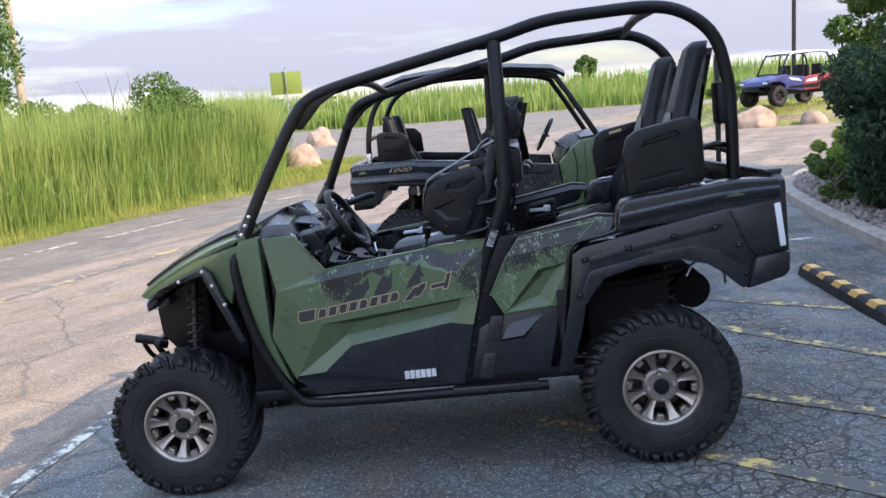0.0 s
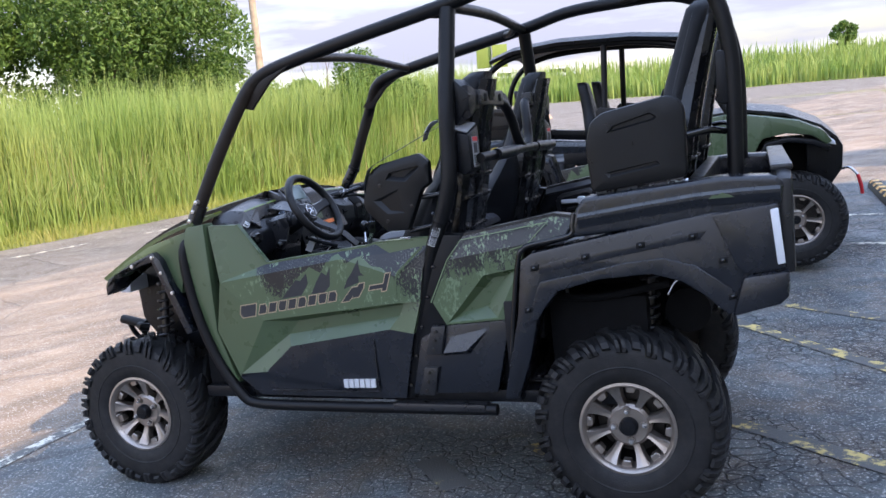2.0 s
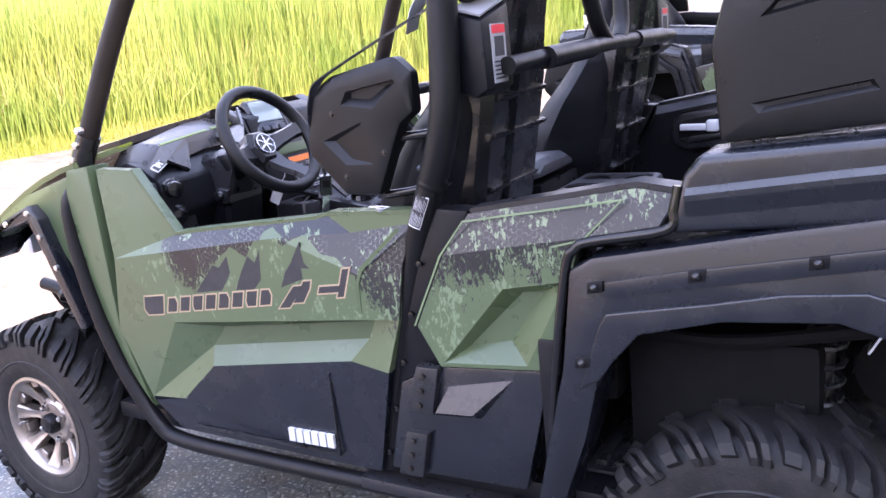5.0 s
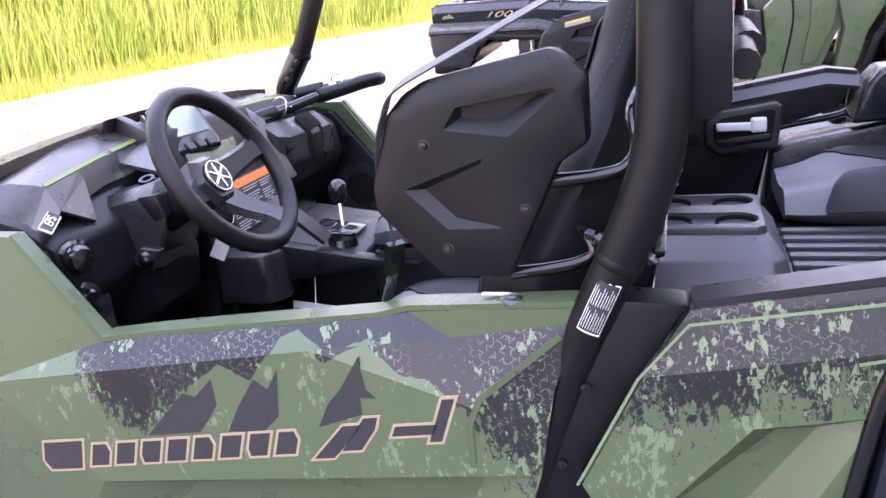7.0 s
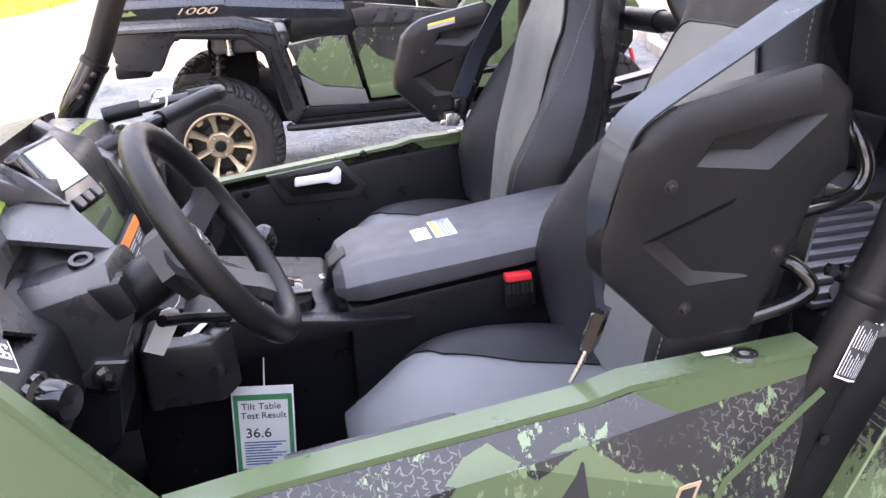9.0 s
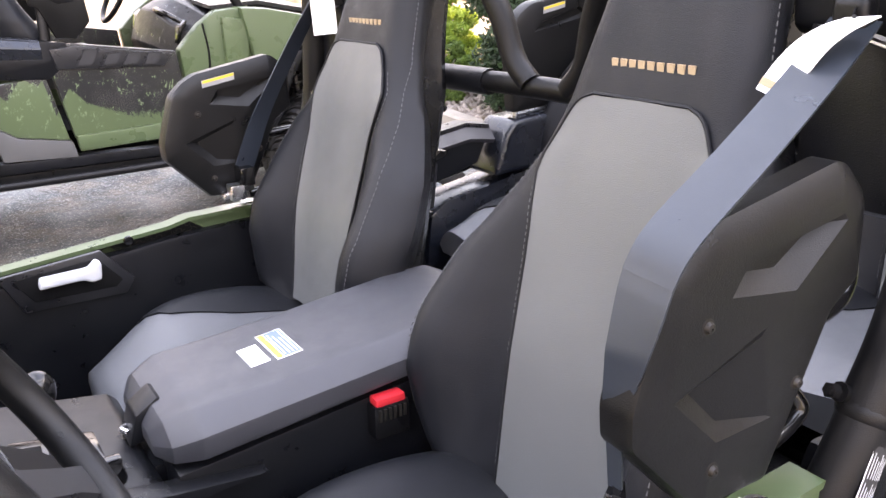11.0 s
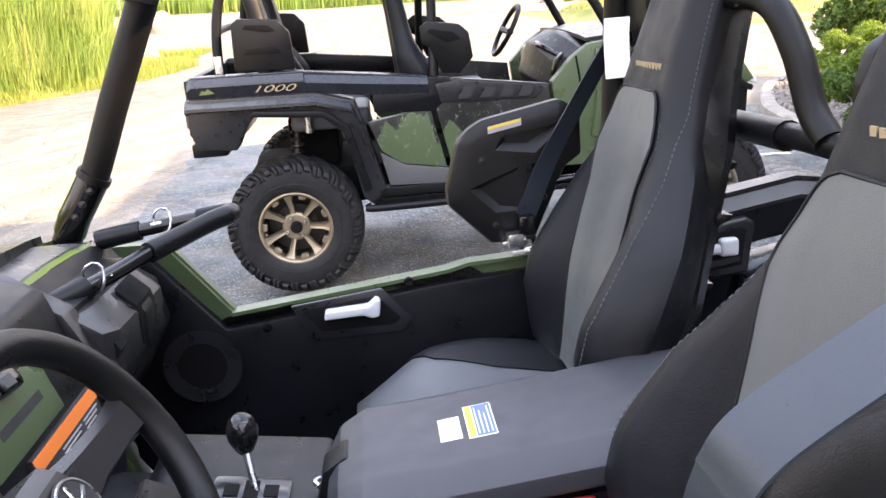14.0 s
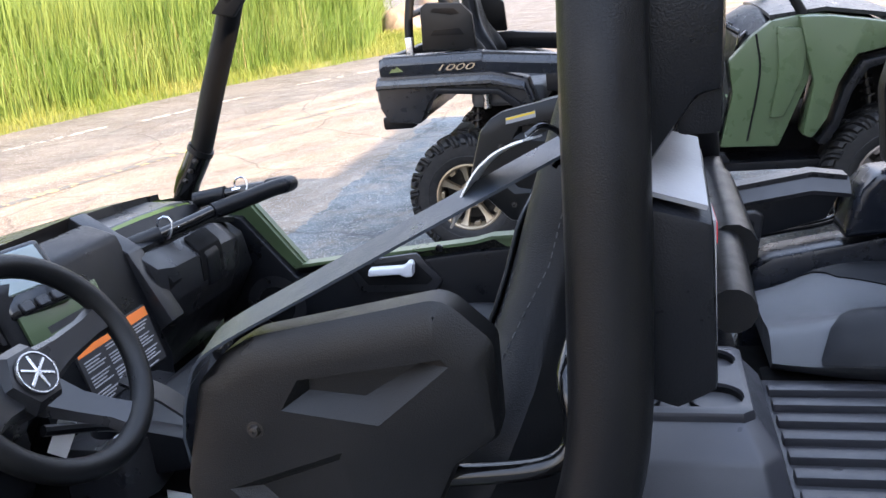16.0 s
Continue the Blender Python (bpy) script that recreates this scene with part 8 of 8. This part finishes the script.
tag2 = thing("booklet", "folded white paper tucked in the cup holder", "paper", CAR @ pose(-0.345, -0.232, 0.935, 0, -38, 12), "cards hung in the vehicle")
part("card", box((-0.05, -0.018, -0.0006), (0.05, 0.018, 0.0006), 0.0), WHITE, tag2)

# ---------------- the second side-by-side, facing the other way ----------------
RM = CAR @ pose(0, 3.38, 0.115, 2.1, 0, 0)
rmx = thing("utility_vehicle", "black and green side-by-side with a roof and gold wheels", "utility vehicle", RM, "utility vehicles")
MID = 0.76


def rpair(name, make, material, label="", sharp=38.0):
    a = part(name, make(), material, rmx, label, sharp)
    b = part(name, mirrored(make(), MID), material, rmx, label, sharp)
    return a, b


for x in (-0.485, 1.80):
    for near in (True, False):
        w = 0.25
        m = pose(x, w / 2, 0.368) if near else pose(x, 2 * MID - w / 2, 0.368, 0, 0, 180)
        wheel_parts(rmx, m @ pose(0, 0, 0, 0, 17, 0), 0.375, w, 0.195, RIM_GOLD if x < 0 else RIM, 7, 20)
part("chassis", joined(box((-0.75, 0.35, 0.40), (2.0, 1.17, 0.62), 0.03), box((-0.50, 0.42, 0.62), (-0.22, 1.10, 0.92), 0.03), box((1.55, 0.38, 0.62), (2.05, 1.14, 0.95), 0.03)), DARK, rmx)
part("floor_pan", box((-0.05, 0.10, 0.42), (1.45, 1.42, 0.47), 0.01), PLASTIC, rmx)
BED = [(-0.96, 1.185), (-0.93, 1.205), (-0.35, 1.195), (-0.02, 1.155), (0.30, 1.115), (0.30, 1.03), (-0.05, 1.05), (-0.30, 1.09), (-0.93, 1.10)]
rpair("bed_side", lambda: prism(BED, 0.075, 0.17, "y", 0.010), PLASTIC, "black plastic cargo bed side")
rpair("bed_shoulder", lambda: loft([[(x, 0.160, a + 0.002), (x, 0.085, a), (x, 0.048, a - 0.040 * k), (x, 0.045, a - 0.050 * k), (x, 0.060, b), (x, 0.160, b)] for x, a, b, k in ((-0.955, 1.190, 1.105, 1.0), (-0.93, 1.208, 1.098, 1.0), (-0.35, 1.198, 1.088, 1.0), (-0.345, 1.190, 1.086, 1.0), (-0.02, 1.156, 1.045, 1.0), (0.30, 1.117, 1.03, 0.8))], True), FENDER_BLACK, "", 20)
rpair("side_decal", lambda: prism([(-0.895, 1.120), (-0.875, 1.142), (-0.862, 1.136), (-0.845, 1.150), (-0.815, 1.122)], 0.0425, 0.06, "y", 0.0), GREEN)
RF = [(-0.965, 1.10), (-0.30, 1.085), (-0.10, 1.03), (-0.06, 0.90), (0.03, 0.54), (-0.05, 0.45), (-0.10, 0.50), (-0.17, 0.87), (-0.26, 0.955), (-0.40, 0.985), (-0.62, 0.995), (-0.68, 0.93), (-0.74, 0.815), (-0.93, 0.835), (-0.975, 0.92)]
rpair("rear_fender", lambda: prism(RF, 0.035, 0.19, "y", 0.016), PLASTIC_GREY, "dark grey plastic rear fender")
rpair("fender_shoulder", lambda: loft([[(x, 0.060, z), (x, 0.002, z - 0.045), (x, 0.000, z - 0.062), (x, 0.040, z - 0.075)] for x, z in ((-0.975, 1.095), (-0.955, 1.102), (-0.30, 1.087), (-0.115, 1.035), (-0.075, 0.93), (-0.02, 0.72))], True), FENDER_BLACK, "", 20)
rpair("fender_lip", lambda: prism([(-0.66, 0.99), (-0.62, 1.02), (-0.26, 0.99), (-0.14, 0.90), (-0.05, 0.55), (-0.09, 0.53), (-0.175, 0.87), (-0.27, 0.955), (-0.61, 0.985)], 0.005, 0.12, "y", 0.010), PLASTIC)
rpair("upper_flank", lambda: prism([(0.0, 1.05), (0.30, 1.03), (0.30, 1.115), (0.42, 1.10), (0.43, 1.02), (0.32, 0.93), (0.0, 0.95)], 0.06, 0.12, "y", 0.008), PLASTIC)
rpair("rear_door", lambda: prism([(-0.04, 0.90), (0.30, 0.95), (0.37, 0.62), (0.13, 0.66), (0.02, 0.74)], 0.065, 0.12, "y", 0.008), CAMO_FAR, "printed rear door with green mountains")
rpair("door_sill_panel", lambda: prism([(0.01, 0.735), (0.14, 0.655), (0.38, 0.615), (0.40, 0.53), (0.05, 0.545)], 0.060, 0.12, "y", 0.008), GREY_PANEL)
rpair("rocker", lambda: prism([(-0.03, 0.54), (0.95, 0.53), (0.98, 0.48), (-0.02, 0.48)], 0.06, 0.14, "y", 0.01), PLASTIC)
rpair("nerf_bar", lambda: tube([(-0.08, 0.03, 0.45), (0.0, 0.0, 0.44), (0.85, 0.0, 0.45), (0.93, 0.04, 0.46)], 0.02, 10), TUBE)
rpair("front_door", lambda: prism([(0.325, 1.085), (0.45, 1.095), (0.95, 1.025), (0.97, 0.85), (0.90, 0.58), (0.40, 0.62), (0.335, 0.94)], 0.065, 0.12, "y", 0.008), CAMO_FAR, "printed front door, green below")
rpair("door_band", lambda: prism([(0.335, 1.075), (0.46, 1.085), (0.93, 1.015), (0.88, 0.955), (0.36, 0.975)], 0.052, 0.10, "y", 0.008), PLASTIC_GREY)
rpair("door_fold", lambda: prism([(0.40, 0.64), (0.88, 0.66), (0.93, 0.58), (0.41, 0.56)], 0.045, 0.10, "y", 0.010), GREEN)
for near in (True,):
    for i in range(4):
        x = 0.47 + i * 0.10 - (0.0 if i else 0.02)
        h = 0.062 if i else 0.082
        z = 0.985 - i * 0.005
        part("letter", prism([(x, z), (x + 0.075, z), (x + 0.075 + h * 0.5, z + h), (x + h * 0.5, z + h)], 0.046, 0.056, "y", 0.0), PLASTIC_GREY, rmx)
        part("letter_face", prism([(x + 0.008, z + 0.006), (x + 0.070, z + 0.006), (x + 0.067 + h * 0.5, z + h - 0.006), (x + 0.004 + h * 0.5, z + h - 0.006)], 0.0435, 0.05, "y", 0.0), INK, rmx)
words("number", "1000", 0.050, pose(-0.515, 0.0435, 1.1235, 90, 1.5, 0) @ Matrix.Diagonal((2.25, 1.0, 1.0, 1.0)), TAN, rmx, 0.35, 0.001)
rpair("cowl", lambda: prism([(0.965, 1.03), (1.08, 1.15), (1.18, 1.22), (1.33, 1.235), (1.40, 1.19), (1.36, 0.90), (1.22, 0.56), (0.92, 0.57), (0.985, 0.86)], 0.055, 0.14, "y", 0.012), GREEN, "satin green cowl panel")
rpair("cowl_fold", lambda: prism([(1.20, 1.19), (1.36, 1.17), (1.33, 0.92), (1.24, 0.72), (1.17, 0.72), (1.21, 0.95)], 0.030, 0.10, "y", 0.014), GREEN)
rpair("cowl_seam", lambda: tube([(1.10, 0.052, 1.16), (1.12, 0.052, 0.95), (1.06, 0.052, 0.60)], 0.005, 6), DARK)
rpair("front_fender", lambda: prism([(1.30, 1.235), (1.45, 1.225), (1.63, 1.19), (1.85, 1.14), (2.02, 1.05), (2.08, 0.96), (2.03, 0.94), (1.93, 1.02), (1.75, 1.05), (1.58, 1.02), (1.50, 0.88), (1.45, 0.70), (1.38, 0.60), (1.33, 0.62), (1.38, 0.90)], 0.01, 0.20, "y", 0.018), GREEN, "satin green front fender")
rpair("flare", lambda: prism([(2.06, 0.93), (1.94, 0.99), (1.76, 1.02), (1.60, 0.99), (1.52, 0.86), (1.47, 0.69), (1.40, 0.58), (1.44, 0.57), (1.50, 0.66), (1.56, 0.84), (1.63, 0.95), (1.76, 0.985), (1.92, 0.955), (2.05, 0.90)], -0.02, 0.16, "y", 0.010), PLASTIC)
part("bonnet", loft([[(1.18 + 0.0, y, 1.24 - 0.05 * abs(y - MID) ** 2) for y in np.linspace(0.15, 1.37, 9)], [(1.45, y, 1.265 - 0.07 * abs(y - MID) ** 2) for y in np.linspace(0.15, 1.37, 9)], [(1.75, y, 1.215 - 0.09 * abs(y - MID) ** 2) for y in np.linspace(0.15, 1.37, 9)], [(2.0, y, 1.10 - 0.1 * abs(y - MID) ** 2) for y in np.linspace(0.18, 1.34, 9)], [(2.12, y, 0.98 - 0.05 * abs(y - MID)) for y in np.linspace(0.22, 1.30, 9)]], thick=-0.02), PLASTIC_GREY, rmx, "dark grey bonnet")
part("nose", prism([(2.12, 0.99), (2.17, 0.90), (2.16, 0.72), (2.05, 0.56), (1.9, 0.56), (1.9, 0.98)], 0.28, 1.24, "y", 0.02), PLASTIC, rmx)
rpair("headlamp", lambda: prism([(1.99, 1.045), (2.09, 0.965), (2.10, 0.93), (2.03, 0.95)], 0.02, 0.26, "y", 0.01), LENS)
part("winch_line", tube([(2.16, 0.70, 0.66), (2.24, 0.66, 0.68), (2.30, 0.64, 0.62)], 0.01, 8), STEEL, rmx)
part("winch_strap", tube([(2.30, 0.64, 0.62), (2.32, 0.63, 0.54), (2.33, 0.63, 0.46)], 0.014, 8), RED, rmx, "red winch hook strap")
part("tailgate", box((-0.99, 0.16, 0.86), (-0.94, 1.36, 1.19), 0.014), PLASTIC, rmx)
part("bed_floor", box((-0.95, 0.14, 1.0), (-0.30, 1.38, 1.03), 0.008), PLASTIC, rmx)
part("rear_bumper", box((-0.99, 0.10, 0.78), (-0.80, 1.42, 0.86), 0.02), PLASTIC, rmx)
rpair("tail_lamp", lambda: box((-0.985, 0.055, 0.95), (-0.958, 0.085, 1.07), 0.008), GREY_PANEL)
spring_shock(rmx, (-0.42, 0.30, 1.02), (-0.47, 0.20, 0.50))
spring_shock(rmx, (1.66, 0.30, 1.02), (1.74, 0.22, 0.48))
rpair("shock_reservoir", lambda: tube([(-0.36, 0.16, 0.99), (-0.36, 0.16, 0.92), (-0.36, 0.16, 0.86)], 0.022, 10, False), STEEL)
for z0 in (0.36, 0.50):
    rpair("suspension_arm", lambda: tube([(-0.485, 0.18, z0), (-0.40, 0.34, z0 + 0.03), (-0.30, 0.50, z0 + 0.05)], 0.016, 8), TUBE)
    rpair("suspension_arm", lambda: tube([(1.80, 0.18, z0), (1.72, 0.34, z0 + 0.03), (1.62, 0.50, z0 + 0.05)], 0.016, 8), TUBE)
# cage and roof
RC = [(1.36, 0.15, 1.20), (1.22, 0.17, 1.45), (1.05, 0.22, 1.74), (0.96, 0.24, 1.83), (0.6, 0.25, 1.90), (0.0, 0.25, 1.93), (-0.40, 0.25, 1.90), (-0.62, 0.25, 1.80), (-0.74, 0.25, 1.62), (-0.79, 0.22, 1.40), (-0.80, 0.20, 1.15)]
rpair("roll_cage_tube", lambda: tube(RC, 0.026, 12), TUBE)
rpair("centre_post", lambda: tube([(0.38, 0.25, 1.90), (0.36, 0.22, 1.5), (0.34, 0.16, 1.10)], 0.026, 12), TUBE)
part("roof", loft([[(x, y, z + 0.05 - 0.06 * abs(y - MID) ** 2 - (0.03 if k in (0, 8) else 0)) for k, y in enumerate(np.linspace(0.18, 2 * MID - 0.18, 9))] for x, z in ((1.08, 1.80), (0.98, 1.86), (0.6, 1.915), (0.0, 1.945), (-0.40, 1.92), (-0.60, 1.86))], thick=-0.03), PLASTIC, rmx, "black plastic roof")
part("rear_crossbar", tube([(-0.79, 0.22, 1.42), (-0.80, MID, 1.43), (-0.79, 2 * MID - 0.22, 1.42)], 0.02, 10), TUBE, rmx)
part("dashboard", bevelled(loft([[(x, y, z) for x, z in row] for y, row in ((0.14, [(1.30, 1.20), (1.16, 1.185), (1.06, 1.10), (1.02, 0.96), (1.08, 0.80), (1.30, 0.80)]), (0.42, [(1.30, 1.235), (1.15, 1.225), (1.02, 1.14), (0.97, 0.99), (1.06, 0.80), (1.30, 0.80)]), (0.62, [(1.30, 1.25), (1.12, 1.255), (1.00, 1.19), (0.95, 1.0), (1.02, 0.78), (1.30, 0.78)]),
               (0.92, [(1.30, 1.25), (1.12, 1.255), (1.00, 1.19), (0.95, 1.0), (1.02, 0.78), (1.30, 0.78)]), (1.12, [(1.30, 1.235), (1.15, 1.225), (1.02, 1.14), (0.97, 0.99), (1.06, 0.80), (1.30, 0.80)]), (1.38, [(1.30, 1.20), (1.16, 1.185), (1.06, 1.10), (1.02, 0.96), (1.08, 0.80), (1.30, 0.80)]))], True), 0.008, 1, 14), PLASTIC, rmx, "angular black dashboard", 14)
rpair("dash_vent", lambda: prism([(1.075, 1.165), (1.035, 1.135), (1.010, 1.04), (1.055, 1.05)], 0.24, 0.34, "y", 0.006), GLOSS)
part("grab_bar", tube([(1.03, 0.20, 1.16), (0.97, 0.24, 1.20), (0.96, 0.40, 1.215), (0.98, 0.50, 1.20), (1.03, 0.53, 1.17)], 0.014, 10), GLOSS, rmx)
rw = pose(0.90, MID + 0.33, 1.26, 0, 30, 0)
part("steering_wheel", joined(tube([rw @ Vector((0, 0.17 * math.cos(i * 0.2618), 0.17 * math.sin(i * 0.2618))) for i in range(24)], 0.016, 8, False, True), tube([rw @ Vector((0, -0.15, 0)), rw @ Vector((0.03, 0, 0)), rw @ Vector((0, 0.15, 0))], 0.02, 8)), GUARD, rmx)
part("hang_card", box((1.0, 0.50, 1.02), (1.004, 0.56, 1.10), 0), TAG_GREEN, rmx)
for sx, z1 in ((0.30, 1.62), (-0.46, 1.62)):
    for yc in (0.42, 1.10):
        bm = back_bm(yc, 0.95, z1, (0.0, 0.17))
        for v in bm.verts:
            v.co.x = sx - v.co.x
        bmesh.ops.reverse_faces(bm, faces=bm.faces)
        st = part("seat", bm, VINYL, rmx, "charcoal vinyl bucket seat", 60)
        part("cushion", box((sx + 0.0, yc - 0.24, 0.86), (sx + 0.44, yc + 0.24, 0.97), 0.04, 3), VINYL_CUSHION, st)
GL = [(0.155, 1.285), (0.205, 1.330), (0.375, 1.356), (0.418, 1.328), (0.412, 1.238), (0.372, 1.222), (0.308, 1.075), (0.215, 1.068), (0.138, 1.150)]


def far_guard():
    return prism([(0.70 - x, z + 0.04) for x, z in GL], 0.14, 0.18, "y", 0.014)


rpair("front_guard", far_guard, GUARD, "moulded black side guard of the seat")
rpair("guard_pocket", lambda: prism([(0.50, 1.29), (0.46, 1.33), (0.34, 1.355), (0.32, 1.34), (0.42, 1.28)], 0.136, 0.15, "y", 0.002), DARK)
rpair("rear_guard", lambda: prism([(-0.71, 1.215), (-0.70, 1.46), (-0.66, 1.485), (-0.46, 1.465), (-0.40, 1.40), (-0.39, 1.205)], 0.14, 0.18, "y", 0.016), GUARD, "moulded black side guard of the rear seat")
rpair("guard_slot", lambda: prism([(-0.64, 1.43), (-0.62, 1.45), (-0.50, 1.44), (-0.47, 1.41), (-0.52, 1.405)], 0.136, 0.15, "y", 0.002), DARK)
rpair("guard_slot", lambda: prism([(-0.65, 1.30), (-0.63, 1.33), (-0.48, 1.33), (-0.45, 1.29)], 0.136, 0.15, "y", 0.002), DARK)
rpair("post_bracket", lambda: box((-0.815, 0.17, 1.18), (-0.775, 0.23, 1.30), 0.006), STEEL)

# ---------------- the blue and red vehicle on the lawn ----------------
FU = pose(10.75, 27.3, height(10.75, 27.3), 0, 0, 207)
futv = thing("utility_vehicle", "blue, red and white long side-by-side parked on the lawn", "utility vehicle", FU, "utility vehicles")
for x in (-1.35, 1.25):
    for y in (-0.68, 0.68):
        wheel_parts(futv, pose(x, y, 0.37) if y < 0 else pose(x, y, 0.37, 0, 0, 180), 0.37, 0.24, 0.19, RIM_DARK, 6, 12)
part("tub", prism([(-1.6, 0.92), (-0.95, 0.82), (0.8, 0.82), (0.95, 1.02), (1.45, 0.86), (1.6, 0.62), (1.2, 0.40), (-1.2, 0.40)], -0.48, 0.48, "y", 0.03), PLASTIC, futv)
part("bonnet", prism([(0.80, 1.12), (1.25, 1.05), (1.70, 0.90), (1.80, 0.74), (1.62, 0.70), (0.85, 0.86)], -0.46, 0.46, "y", 0.035), CAR_BLUE, futv, "deep blue bonnet")
part("grille", box((1.70, -0.36, 0.60), (1.80, 0.36, 0.76), 0.02), PLASTIC, futv)
part("front_bumper", tube([(1.62, -0.40, 0.52), (1.90, -0.36, 0.58), (1.92, 0.0, 0.60), (1.90, 0.36, 0.58), (1.62, 0.40, 0.52)], 0.028, 8), TUBE, futv)
for s in (-1, 1):
    lo, hi = sorted((s * 0.44, s * 0.74))
    part("front_fender", prism([(0.86, 1.10), (1.28, 1.06), (1.66, 0.93), (1.72, 0.82), (1.50, 0.86), (1.22, 0.87), (0.98, 0.78), (0.90, 0.58), (0.82, 0.58)], lo, hi, "y", 0.02), CAR_BLUE, futv)
    part("headlamp", box((1.66, s * 0.55 - 0.10, 0.80), (1.735, s * 0.55 + 0.10, 0.87), 0.015), LENS, futv)
    lo, hi = sorted((s * 0.62, s * 0.68))
    part("front_door", prism([(0.0, 0.99), (0.80, 1.07), (0.84, 0.60), (0.08, 0.50)], lo, hi, "y", 0.012), CAR_BLUE, futv)
    part("rear_door", prism([(-0.85, 1.06), (-0.02, 0.98), (0.06, 0.50), (-0.70, 0.54)], lo, hi, "y", 0.012), CAR_RED, futv)
    part("rear_fender", prism([(-1.78, 1.10), (-0.87, 1.06), (-0.78, 0.84), (-1.0, 0.80), (-1.18, 0.86), (-1.5, 0.86), (-1.72, 0.80)], min(s * 0.46, s * 0.74), max(s * 0.46, s * 0.74), "y", 0.02), CAR_RED, futv)
    lo, hi = sorted((s * 0.66, s * 0.688))
    part("white_slash", prism([(0.30, 0.93), (0.74, 0.99), (0.62, 0.90), (0.15, 0.84)], lo, hi, "y", 0.0), CAR_WHITE, futv)
    part("black_slash", prism([(-0.72, 0.74), (0.70, 0.68), (0.74, 0.61), (-0.62, 0.58)], lo, hi, "y", 0.0), PLASTIC, futv)
    part("white_slash", prism([(-0.70, 0.93), (-0.15, 0.88), (-0.05, 0.80), (-0.60, 0.82)], lo, hi, "y", 0.0), CAR_WHITE, futv)
    part("roll_cage_tube", tube([(1.02, s * 0.56, 1.08), (0.66, s * 0.53, 1.72), (0.45, s * 0.52, 1.80), (-0.9, s * 0.52, 1.84), (-1.25, s * 0.52, 1.70), (-1.45, s * 0.54, 1.08)], 0.030, 8), TUBE, futv)
    part("centre_post", tube([(-0.06, s * 0.52, 1.81), (-0.04, s * 0.56, 1.4), (-0.02, s * 0.60, 1.0)], 0.028, 8), TUBE, futv)
    for sx in (0.05, -0.85):
        st = part("seat", box((sx - 0.2, s * 0.30 - 0.22, 0.80), (sx - 0.04, s * 0.30 + 0.22, 1.42), 0.06, 3), VINYL, futv)
        part("cushion", box((sx - 0.12, s * 0.30 - 0.22, 0.78), (sx + 0.36, s * 0.30 + 0.22, 0.92), 0.05, 3), VINYL, st)
part("windscreen_frame", tube([(1.0, -0.54, 1.10), (1.0, 0.0, 1.13), (1.0, 0.54, 1.10)], 0.025, 8), TUBE, futv)
part("roof_bar", tube([(0.55, -0.52, 1.77), (0.55, 0.0, 1.79), (0.55, 0.52, 1.77)], 0.025, 8), TUBE, futv)
part("steering_wheel", tube([pose(0.62, 0.30, 1.14, 0, -30, 0) @ Vector((0, 0.17 * math.cos(i * 0.3927), 0.17 * math.sin(i * 0.3927))) for i in range(16)], 0.018, 8, False, True), PLASTIC, futv)
part("roof", loft([[(x, y, z - 0.05 * (abs(y) / 0.56) ** 3) for y in np.linspace(-0.58, 0.58, 9)] for x, z in ((-1.32, 1.86), (-0.9, 1.895), (-0.2, 1.885), (0.35, 1.86), (0.58, 1.81))], thick=-0.03), CAR_WHITE, futv, "pale weathered roof panel")
